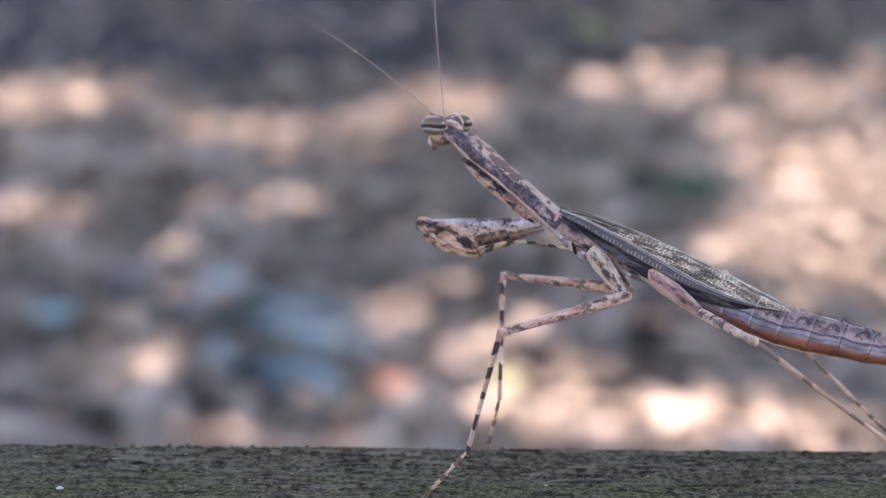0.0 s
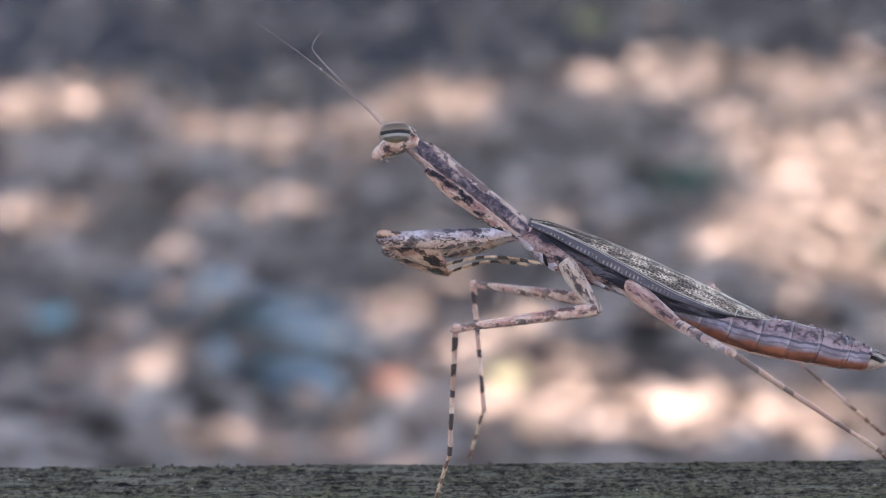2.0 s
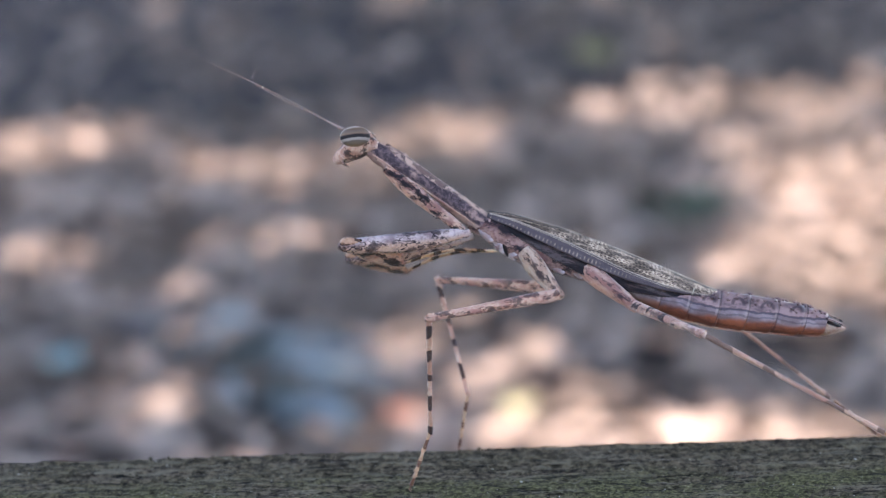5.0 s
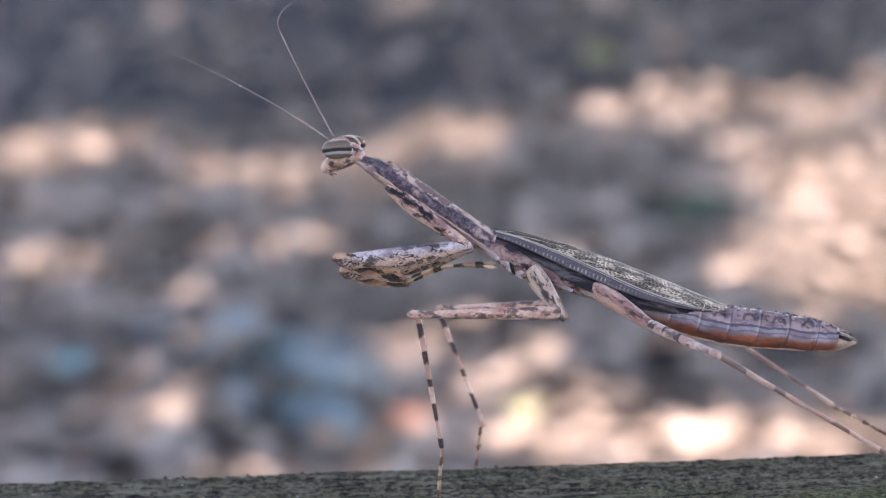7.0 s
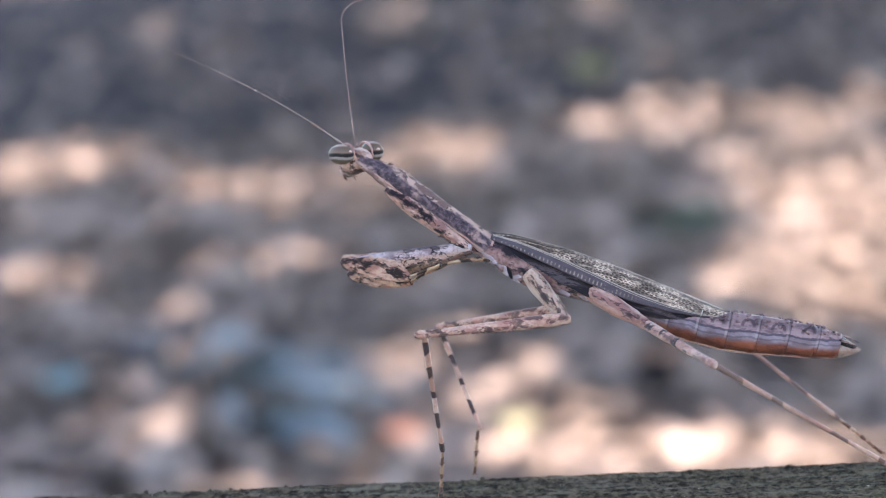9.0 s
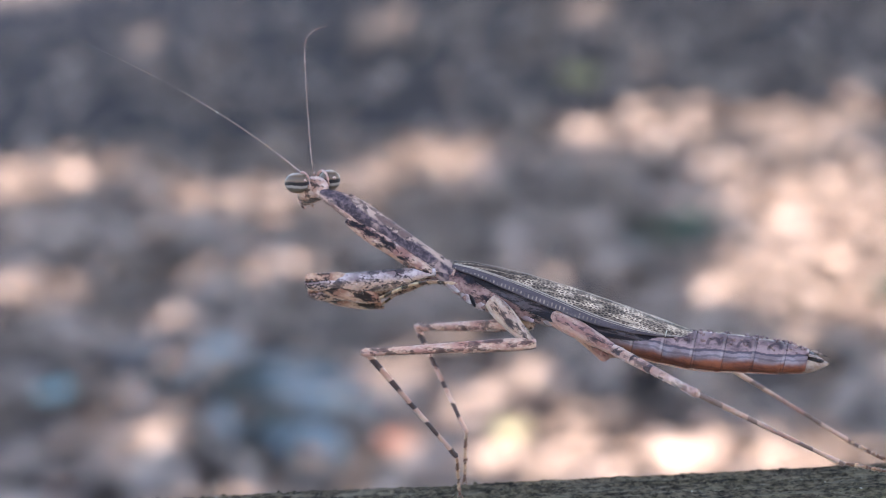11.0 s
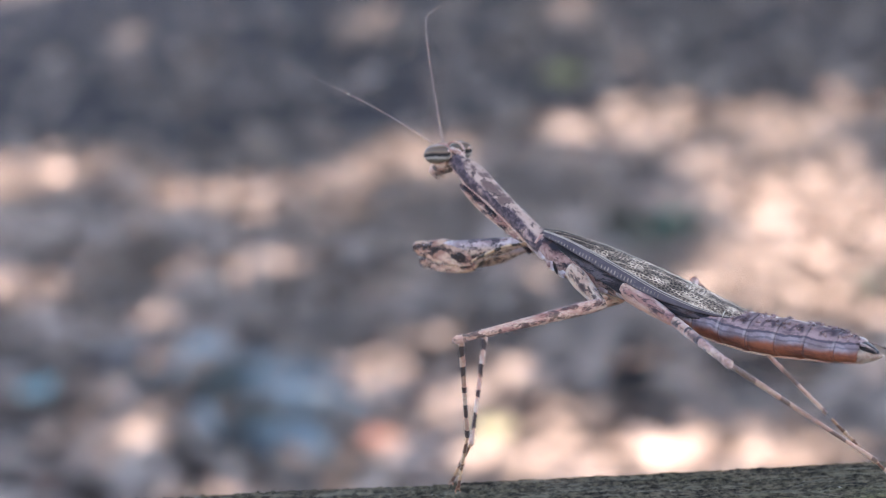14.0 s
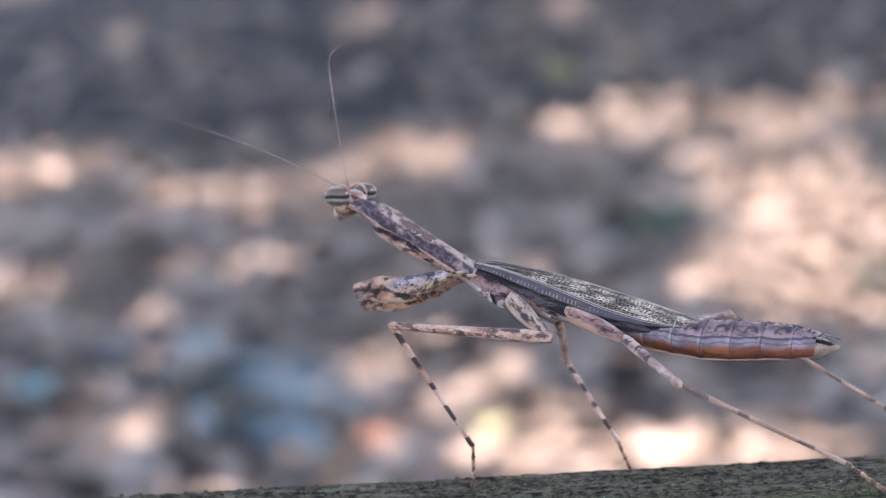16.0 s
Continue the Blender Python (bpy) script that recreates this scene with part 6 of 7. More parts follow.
    glide("mid_n_femur", [
        (0, 11.23, -3.90, -4.01, 13.4, 15.1, -120.8), (0.5, 10.93, -4.04, -4.13, 12.3, 13.5, -127.5), (1, 10.53, -4.16, -4.23, 11.1, 12.8, -135.6),
        (1.5, 10.52, -4.18, -4.25, 11.8, 13.6, -138.7), (2, 10.42, -4.20, -4.31, 11.4, 14.8, -142.4), (2.5, 10.15, -4.21, -4.41, 10.7, 16.1, -144.5),
        (3, 10.13, -4.21, -4.48, 11.4, 13.4, -145.2), (3.5, 10.14, -4.20, -4.35, 9.2, 13.2, -151.4), (4, 10.15, -4.20, -4.60, 10.0, 12.0, -148.8),
        (4.5, 10.18, -4.20, -4.46, 9.8, 11.7, -149.1), (5, 10.52, -4.19, -4.27, 10.9, 13.3, -138.1), (5.5, 10.44, -4.19, -4.29, 10.5, 12.5, -139.8),
        (6, 10.24, -4.19, -4.33, 9.6, 11.0, -143.9), (6.5, 9.99, -4.20, -4.39, 8.4, 9.8, -149.0), (7, 9.78, -4.20, -4.43, 7.4, 9.4, -153.4),
        (7.5, 9.69, -4.20, -4.45, 6.9, 9.4, -155.2), (8, 10.15, -4.20, -4.47, 8.5, 11.3, -149.6), (8.5, 10.39, -4.20, -4.39, 9.0, 12.1, -148.2),
        (9, 10.82, -4.14, -4.35, 9.5, 11.4, -143.1), (9.5, 11.28, -3.87, -4.49, 14.4, 18.1, -112.5), (10, 11.47, -3.40, -4.40, 13.0, 15.8, -119.2),
        (10.5, 11.54, -3.05, -4.23, 8.8, 12.7, -138.4), (11, 11.04, -4.00, -4.17, 2.2, 14.0, -167.4), (11.5, 10.38, -4.36, -4.63, -2.5, 15.6, 170.7),
        (12, 10.19, -4.33, -4.83, -4.0, 16.2, 162.8), (12.5, 10.05, -4.40, -4.80, -4.0, 14.9, 164.0), (13, 10.84, -4.23, -3.82, -4.0, 15.5, 177.3),
        (13.5, 11.27, -3.89, -3.39, 7.2, 13.4, -129.5), (14, 11.30, -3.75, -3.22, 9.2, 16.7, -117.6), (14.5, 12.48, -2.85, -3.48, -0.4, 9.2, -156.2),
        (15, 12.54, -2.76, -3.44, -1.4, 8.4, -155.8), (15.5, 12.59, -2.77, -3.39, -3.7, 9.9, -166.7), (16, 11.43, -3.90, -4.04, -2.9, 6.9, -175.2),])
    glide("mid_n_tibia", [
        (0, 2.74, -18.16, -8.48, 34.8, 73.0, 95.4), (0.5, 0.70, -17.38, -8.17, 22.4, 75.3, 75.6), (1, -1.40, -15.84, -8.02, 19.7, 68.7, 64.5),
        (1.5, -2.00, -15.18, -8.28, 15.0, 69.1, 56.6), (2, -2.58, -14.21, -8.65, 16.0, 65.6, 53.9), (2.5, -3.01, -13.59, -9.07, 19.6, 63.5, 55.7),
        (3, -3.41, -13.62, -8.41, 14.9, 68.0, 50.0), (3.5, -4.34, -12.10, -8.23, 15.9, 65.6, 44.7), (4, -4.01, -12.77, -8.12, 22.4, 61.8, 53.4),
        (4.5, -4.04, -12.70, -7.89, 23.7, 60.9, 54.2), (5, -1.86, -15.29, -8.19, 21.4, 59.9, 63.1), (5.5, -2.24, -14.91, -7.97, 19.7, 60.3, 59.6),
        (6, -3.11, -13.93, -7.55, 15.1, 61.0, 50.8), (6.5, -4.05, -12.63, -7.23, 9.5, 61.5, 40.2), (7, -4.73, -11.48, -7.13, 5.3, 61.4, 31.7),
        (7.5, -4.97, -10.98, -7.13, 3.7, 61.3, 28.4), (8, -3.85, -12.40, -7.71, 7.7, 61.0, 37.9), (8.5, -3.40, -12.74, -7.87, 11.5, 60.8, 43.1),
        (9, -2.16, -13.89, -7.62, 20.7, 58.1, 56.9), (9.5, 5.20, -18.52, -9.66, 33.2, 50.6, 101.3), (10, 3.61, -17.45, -8.96, 30.0, 51.4, 90.4),
        (10.5, -0.75, -13.96, -7.93, 19.0, 49.6, 59.1), (11, -5.02, -7.58, -8.28, 13.1, 39.7, 24.3), (11.5, -5.85, -1.70, -9.24, 17.0, 29.9, 4.2),
        (12, -5.52, 0.54, -9.62, 20.1, 26.1, -2.2), (12.5, -5.67, 0.10, -9.15, 22.8, 31.7, 2.4), (13, -5.64, -3.46, -8.40, -1.5, 47.7, -3.2),
        (13.5, 1.09, -16.22, -7.21, 33.4, 54.4, 83.4), (14, 3.92, -17.86, -7.99, 37.6, 53.3, 100.7), (14.5, -3.41, -9.85, -6.29, 25.3, 64.8, 48.6),
        (15, -3.28, -9.88, -5.99, 20.4, 67.7, 44.3), (15.5, -4.61, -6.84, -6.49, 45.7, 63.6, 59.2), (16, -5.60, -5.33, -6.10, 11.6, 48.4, 15.1),])
    glide("mid_n_tarsus", [
        (0, 2.33, -13.79, -22.83, 14.3, 59.8, -137.3), (0.5, 1.64, -13.72, -22.57, -4.6, 73.3, 176.8), (1, 0.96, -10.90, -22.07, -33.7, 70.3, 113.4),
        (1.5, 0.96, -10.69, -22.34, -40.5, 73.5, 109.2), (2, 1.12, -9.14, -22.50, -43.5, 66.3, 83.9), (2.5, 0.85, -7.94, -22.79, -42.7, 65.5, 85.4),
        (3, 0.26, -9.25, -22.56, -43.7, 80.2, 116.0), (3.5, 0.14, -7.67, -22.12, -76.7, 84.6, 88.2), (4, 0.29, -6.99, -21.55, -81.0, 84.6, 82.7),
        (4.5, 0.30, -6.69, -21.22, 43.0, 89.1, -136.1), (5, 1.56, -8.54, -21.26, -45.8, 85.4, 127.3), (5.5, 1.57, -8.42, -21.16, -62.6, 83.4, 102.1),
        (6, 1.59, -8.17, -20.98, -62.7, 76.8, 80.2), (6.5, 1.62, -7.84, -20.92, -48.3, 68.4, 71.5), (7, 1.68, -7.52, -20.97, -38.5, 61.4, 67.8),
        (7.5, 1.71, -7.37, -21.01, -35.3, 58.6, 66.6), (8, 2.13, -7.74, -21.39, -35.7, 59.1, 69.4), (8.5, 2.14, -7.55, -21.44, -37.4, 60.7, 70.7),
        (9, 2.31, -7.03, -20.78, -30.8, 56.2, 77.7), (9.5, 3.29, -8.93, -21.55, -25.7, 53.2, 103.6), (10, 3.54, -7.83, -21.01, -25.7, 53.0, 99.8),
        (10.5, 4.40, -5.35, -19.72, -25.2, 52.7, 90.4), (11, 5.88, -2.66, -18.22, -23.9, 52.4, 78.4), (11.5, 7.65, -0.72, -17.01, -22.1, 51.9, 69.8),
        (12, 8.51, -0.01, -16.51, -21.3, 51.7, 66.2), (12.5, 8.20, 0.69, -17.73, -20.0, 48.3, 70.6), (13, 4.38, -4.02, -19.43, -28.4, 60.4, 77.4),
        (13.5, 2.12, -7.31, -19.74, -45.3, 70.1, 87.1), (14, 2.22, -8.85, -20.31, -53.5, 76.7, 107.6),
        (14.5, 0.87, -4.99, -20.04, -26.7, 61.5, 115.3), (15, 0.85, -5.85, -20.08, -23.9, 57.6, 119.6),
        (15.5, -1.05, -0.87, -20.50, 14.9, 36.2, -59.1), (16, 4.38, -2.63, -17.75, -16.3, 51.2, 102.6),])
    glide("mid_f_coxa", [
        (0, 6.57, 1.63, -2.50, -11.2, 34.2, 17.0), (0.5, 6.57, 1.63, -2.50, -11.4, 34.8, 17.2), (1, 6.58, 1.62, -2.49, -12.1, 35.9, 17.4),
        (1.5, 6.60, 1.61, -2.49, -13.5, 36.3, 18.1), (2, 6.61, 1.60, -2.48, -14.3, 36.4, 18.1), (2.5, 6.61, 1.61, -2.48, -14.0, 36.5, 18.2),
        (3, 6.61, 1.59, -2.48, -15.2, 36.9, 18.3), (3.5, 6.61, 1.60, -2.48, -14.3, 36.9, 18.6), (4, 6.60, 1.60, -2.48, -14.6, 36.9, 18.4),
        (4.5, 6.60, 1.60, -2.49, -14.4, 37.1, 18.4), (5, 6.58, 1.62, -2.49, -12.1, 36.6, 18.2), (5.5, 6.58, 1.62, -2.49, -12.9, 37.6, 17.0),
        (6, 6.58, 1.61, -2.49, -13.0, 37.6, 17.0), (6.5, 6.58, 1.61, -2.49, -13.3, 37.7, 16.9), (7, 6.58, 1.61, -2.49, -13.5, 37.7, 16.9),
        (7.5, 6.58, 1.61, -2.49, -13.5, 37.7, 16.9), (8, 6.58, 1.61, -2.49, -13.7, 37.1, 16.4), (8.5, 6.59, 1.60, -2.49, -14.2, 36.8, 16.1),
        (9, 6.57, 1.61, -2.50, -13.3, 35.9, 15.7), (9.5, 6.57, 1.64, -2.50, -9.4, 32.1, 18.2), (10, 6.49, 1.63, -2.27, -6.4, 27.8, 24.6),
        (10.5, 6.42, 1.61, -2.05, -7.0, 28.8, 25.8), (11, 6.36, 1.60, -1.83, -7.4, 29.0, 26.6), (11.5, 6.30, 1.60, -1.60, -7.2, 28.1, 25.6),
        (12, 6.30, 1.60, -1.60, -6.9, 27.5, 24.6), (12.5, 6.30, 1.60, -1.60, -6.6, 27.5, 24.6), (13, 6.30, 1.60, -1.60, -3.1, 27.5, 24.6),
        (13.5, 6.30, 1.60, -1.60, -1.1, 27.5, 24.6), (14, 6.30, 1.60, -1.60, -0.1, 27.5, 24.6), (14.5, 6.30, 1.60, -1.60, 0.3, 27.5, 24.6),
        (15, 6.30, 1.60, -1.60, 1.7, 27.5, 24.6), (15.5, 6.30, 1.60, -1.60, 1.8, 27.5, 24.6), (16, 6.30, 1.60, -1.60, -0.7, 27.5, 24.6),])
    glide("mid_f_femur", [
        (0, 10.00, 2.67, -4.93, -8.4, 18.1, 155.4), (0.5, 9.97, 2.68, -4.97, -9.6, 17.0, 151.3), (1, 9.93, 2.67, -5.04, -10.9, 15.8, 144.7),
        (1.5, 9.92, 2.69, -5.05, -12.7, 16.4, 139.7), (2, 9.93, 2.69, -5.06, -13.2, 17.3, 137.5), (2.5, 9.93, 2.70, -5.06, -13.5, 16.3, 137.8),
        (3, 9.90, 2.68, -5.08, -13.9, 17.0, 134.0), (3.5, 9.90, 2.70, -5.09, -14.5, 17.2, 132.4), (4, 9.89, 2.69, -5.09, -14.2, 18.2, 131.9),
        (4.5, 9.89, 2.69, -5.10, -13.9, 17.0, 132.4), (5, 9.89, 2.70, -5.08, -13.0, 16.2, 137.1), (5.5, 9.87, 2.62, -5.14, -12.4, 16.4, 138.5),
        (6, 9.87, 2.62, -5.14, -12.6, 17.5, 137.2), (6.5, 9.87, 2.61, -5.14, -12.9, 18.9, 135.6), (7, 9.87, 2.61, -5.14, -13.2, 20.2, 134.3),
        (7.5, 9.87, 2.60, -5.14, -13.3, 20.7, 133.8), (8, 9.90, 2.59, -5.11, -13.1, 24.5, 134.5), (8.5, 9.92, 2.57, -5.08, -13.0, 26.4, 135.0),
        (9, 9.95, 2.56, -5.04, -10.9, 25.6, 142.5), (9.5, 10.05, 2.78, -4.80, -8.0, 21.7, 161.0), (10, 9.98, 3.23, -4.29, -8.0, 22.0, 158.9),
        (10.5, 9.84, 3.26, -4.14, -8.9, 20.0, 150.9), (11, 9.75, 3.30, -3.93, -9.6, 18.8, 141.6), (11.5, 9.75, 3.25, -3.64, -10.1, 18.7, 133.6),
        (12, 9.80, 3.20, -3.60, -10.2, 18.5, 130.1), (12.5, 9.80, 3.20, -3.60, -10.1, 19.3, 132.7), (13, 9.80, 3.20, -3.60, -8.2, 20.5, 157.7),
        (13.5, 9.80, 3.20, -3.60, -7.5, 26.5, 171.4), (14, 9.80, 3.20, -3.60, -6.9, 30.9, 178.2), (14.5, 9.80, 3.20, -3.60, -13.6, 23.4, 132.5),
        (15, 9.80, 3.20, -3.60, -13.9, 24.7, 133.7), (15.5, 9.80, 3.20, -3.60, -13.0, 24.7, 129.8), (16, 9.80, 3.20, -3.60, -11.4, 27.1, 103.1),])
    glide("mid_f_tibia", [
        (0, -4.98, 9.52, -10.33, -25.7, 53.9, -50.5), (0.5, -4.49, 10.59, -10.02, -20.9, 53.6, -49.3), (1, -3.63, 12.26, -9.75, -12.5, 55.0, -47.0),
        (1.5, -2.70, 13.41, -9.91, -8.4, 53.3, -48.0), (2, -2.22, 13.81, -10.19, -1.0, 56.8, -42.4), (2.5, -2.28, 13.78, -9.90, 17.1, 62.2, -22.9),
        (3, -1.57, 14.55, -10.13, 7.8, 58.1, -36.6), (3.5, -1.25, 14.92, -10.19, 7.9, 55.7, -38.4), (4, -1.08, 14.91, -10.49, -0.7, 51.4, -47.8),
        (4.5, -1.27, 14.93, -10.16, 0.1, 51.1, -46.4), (5, -2.26, 13.97, -9.89, -1.5, 47.5, -43.2), (5.5, -2.54, 13.62, -10.01, 2.1, 47.2, -39.1),
        (6, -2.25, 13.85, -10.34, 4.2, 46.5, -38.3), (6.5, -1.89, 14.11, -10.77, 6.6, 45.8, -37.3), (7, -1.55, 14.29, -11.16, 8.6, 45.3, -36.3),
        (7.5, -1.41, 14.38, -11.32, 9.5, 45.1, -35.9), (8, -1.31, 14.02, -12.41, 1.5, 39.2, -43.8), (8.5, -1.30, 13.80, -12.98, -3.3, 35.6, -48.7),
        (9, -2.73, 12.30, -12.71, -11.6, 31.9, -49.4), (9.5, -5.15, 8.03, -11.20, -25.0, 48.0, -45.2), (10, -4.90, 8.96, -10.74, -21.7, 46.7, -44.4),
        (10.5, -4.29, 11.14, -10.04, -13.4, 42.1, -42.4), (11, -3.04, 13.45, -9.48, -2.7, 36.3, -41.0),
        (11.5, -1.52, 15.10, -9.16, 7.4, 31.7, -40.4), (12, -0.75, 15.71, -9.06, 12.0, 29.8, -40.3), (12.5, -1.21, 15.15, -9.29, 9.7, 31.3, -39.3),
        (13, -5.18, 9.33, -9.66, -16.4, 40.9, -37.8), (13.5, -5.83, 5.57, -11.47, -36.1, 43.5, -48.8), (14, -5.36, 3.68, -12.66, -42.6, 44.9, -53.9),
        (14.5, -0.87, 14.84, -10.43, 21.5, 32.9, -27.4), (15, -1.00, 14.50, -10.80, 16.1, 29.0, -31.7),
        (15.5, -0.21, 15.20, -10.79, 20.4, 29.0, -31.5), (16, 6.32, 18.12, -11.43, 38.0, 23.2, -39.2),])
    glide("mid_f_tarsus", [
        (0, 0.16, 3.27, -21.41, -51.4, 73.6, 85.6), (0.5, 0.89, 4.33, -21.22, -52.9, 76.7, 95.5), (1, 1.79, 6.45, -21.09, -58.3, 77.6, 89.0),
        (1.5, 2.85, 7.26, -21.02, -80.5, 79.7, 70.1), (2, 3.34, 8.73, -21.71, -64.1, 75.7, 76.5), (2.5, 3.59, 11.31, -21.99, -87.9, 79.0, 60.4),
        (3, 4.20, 10.26, -21.67, -75.8, 76.1, 61.1), (3.5, 4.71, 10.20, -21.32, -56.0, 70.8, 71.7), (4, 4.68, 8.55, -21.24, -47.9, 69.0, 80.3),
        (4.5, 4.65, 8.70, -20.83, -53.3, 69.8, 69.8), (5, 4.58, 7.55, -20.11, -131.0, 78.3, 54.7), (5.5, 4.74, 7.69, -20.15, -78.7, 76.7, 58.2),
        (6, 5.14, 8.01, -20.28, -61.6, 72.7, 63.6), (6.5, 5.63, 8.38, -20.49, -48.4, 67.7, 67.1), (7, 6.06, 8.70, -20.69, -41.1, 63.5, 68.7),
        (7.5, 6.24, 8.84, -20.78, -38.7, 61.8, 69.2), (8, 6.11, 6.89, -20.82, -41.5, 64.1, 70.8), (8.5, 5.81, 5.72, -20.69, -44.7, 65.8, 68.8),
        (9, 4.65, 3.70, -19.77, -52.8, 70.3, 64.3), (9.5, 1.37, 1.46, -21.47, -49.6, 85.1, 126.8), (10, 1.88, 2.33, -20.82, -62.5, 83.4, 105.1),
        (10.5, 3.30, 4.21, -19.32, -61.7, 77.7, 81.4), (11, 5.40, 6.12, -17.69, -45.0, 70.4, 68.0), (11.5, 7.49, 7.44, -16.45, -32.5, 64.3, 60.0),
        (12, 8.45, 7.91, -15.97, -28.5, 61.8, 57.1), (12.5, 8.03, 7.58, -16.54, -28.1, 61.1, 60.0), (13, 3.11, 2.90, -18.76, -53.1, 74.3, 76.4),
        (13.5, 0.60, -1.78, -20.75, -36.3, 73.0, 124.9), (14, 0.28, -4.06, -22.19, -23.6, 64.3, 142.4), (14.5, 9.57, 9.43, -18.03, -20.6, 50.9, 81.7),
        (15, 9.41, 8.07, -17.59, -19.5, 50.4, 82.1), (15.5, 10.23, 8.81, -17.58, -16.8, 48.0, 84.9), (16, 16.28, 10.00, -16.95, -12.7, 39.6, 87.4),])
    glide("hind_n_coxa", [
        (0, 13.00, -1.80, -1.40, 7.8, 12.3, -19.6), (0.5, 13.00, -1.80, -1.40, 8.7, 12.2, -22.0), (1, 13.00, -1.80, -1.40, 8.1, 13.1, -21.3),
        (1.5, 13.00, -1.80, -1.40, 8.6, 12.9, -21.6), (2, 13.00, -1.80, -1.40, 8.6, 14.0, -22.2), (2.5, 13.00, -1.80, -1.40, 9.7, 15.3, -23.8),
        (3, 13.00, -1.80, -1.40, 8.7, 15.7, -23.2), (3.5, 13.00, -1.80, -1.40, 8.9, 16.1, -22.9), (4, 13.00, -1.80, -1.40, 8.6, 16.7, -23.0),
        (4.5, 13.00, -1.80, -1.40, 8.6, 16.7, -23.7), (5, 13.00, -1.80, -1.40, 9.5, 15.9, -24.4), (5.5, 13.00, -1.80, -1.40, 9.2, 16.0, -23.6),
        (6, 13.00, -1.80, -1.40, 8.7, 16.0, -22.3), (6.5, 13.00, -1.80, -1.40, 8.3, 15.5, -21.7), (7, 13.00, -1.80, -1.40, 8.1, 14.9, -21.7),
        (7.5, 13.00, -1.80, -1.40, 8.0, 14.7, -21.7), (8, 13.00, -1.80, -1.40, 8.0, 14.5, -21.7), (8.5, 13.00, -1.80, -1.40, 7.7, 12.6, -21.6),
        (9, 13.00, -1.80, -1.40, 7.3, 10.2, -21.0), (9.5, 13.00, -1.80, -1.40, 8.1, 10.5, -17.5), (10, 13.00, -1.80, -1.40, 7.3, 11.5, -16.0),
        (10.5, 13.00, -1.80, -1.40, 5.8, 12.9, -13.6), (11, 13.00, -1.80, -1.40, 5.2, 12.4, -15.5), (11.5, 13.00, -1.80, -1.40, 5.3, 10.5, -19.9),
        (12, 13.00, -1.80, -1.40, 5.2, 9.8, -21.3), (12.5, 13.00, -1.80, -1.40, 5.6, 8.8, -21.8), (13, 13.00, -1.80, -1.40, 7.7, 7.7, -18.0),
        (13.5, 13.00, -1.80, -1.40, 9.4, 8.4, -15.3), (14, 13.00, -1.80, -1.40, 9.8, 8.2, -13.3), (14.5, 13.00, -1.80, -1.40, 9.4, 9.5, -15.7),
        (15, 13.00, -1.80, -1.40, 9.9, 9.5, -14.7), (15.5, 13.00, -1.80, -1.40, 9.1, 10.4, -14.5), (16, 13.00, -1.80, -1.40, 6.4, 9.3, -15.3),])
    glide("hind_n_femur", [
        (0, 19.21, -4.02, -2.84, 14.2, -8.4, -53.8), (0.5, 18.82, -4.15, -2.75, 13.9, -7.4, -50.3), (1, 18.99, -4.13, -2.90, 15.3, -6.7, -60.3),
        (1.5, 18.97, -4.16, -2.87, 17.4, -6.9, -66.2), (2, 18.84, -4.18, -2.98, 17.7, -7.3, -67.1), (2.5, 18.46, -4.21, -3.04, 18.2, -6.9, -68.0),
        (3, 18.60, -4.20, -3.11, 18.2, -7.9, -69.8), (3.5, 18.69, -4.20, -3.18, 17.9, -8.6, -67.9), (4, 18.66, -4.20, -3.24, 17.1, -8.0, -65.1),
        (4.5, 18.48, -4.20, -3.19, 16.9, -9.4, -65.0), (5, 18.35, -4.22, -3.07, 15.4, -4.9, -57.3), (5.5, 18.43, -4.17, -3.10, 15.5, -5.1, -58.5),
        (6, 18.62, -4.10, -3.14, 15.8, -5.1, -60.8), (6.5, 18.82, -4.12, -3.13, 15.9, -4.7, -62.3), (7, 18.97, -4.17, -3.11, 15.9, -4.0, -62.6),
        (7.5, 19.03, -4.20, -3.10, 15.8, -3.7, -62.5), (8, 19.02, -4.19, -3.07, 15.5, -1.4, -59.6), (8.5, 19.01, -4.18, -2.85, 15.3, -0.3, -58.0),
        (9, 19.09, -4.13, -2.58, 14.3, -0.8, -55.1), (9.5, 19.55, -3.86, -2.68, 14.5, -3.7, -51.9), (10, 19.54, -3.67, -2.78, 14.2, -3.7, -52.7),
        (10.5, 19.49, -3.37, -2.93, 13.0, -2.5, -51.3), (11, 19.35, -3.56, -2.84, 10.6, 1.8, -43.0), (11.5, 19.15, -4.02, -2.61, 7.7, 6.7, -31.6),
        (12, 19.07, -4.17, -2.53, 6.1, 8.8, -25.6), (12.5, 18.95, -4.18, -2.39, 9.1, 5.6, -39.9), (13, 19.46, -3.90, -2.32, 11.4, 4.3, -40.8),
        (13.5, 19.67, -3.62, -2.43, 13.0, 1.7, -38.8), (14, 19.83, -3.42, -2.41, 13.4, 1.4, -36.7), (14.5, 19.57, -3.65, -2.55, 13.1, -2.5, -50.8),
        (15, 19.70, -3.56, -2.56, 13.2, -1.2, -52.3), (15.5, 19.75, -3.54, -2.68, 12.0, 1.6, -50.9), (16, 19.84, -3.67, -2.56, 9.5, 5.3, -45.5),])
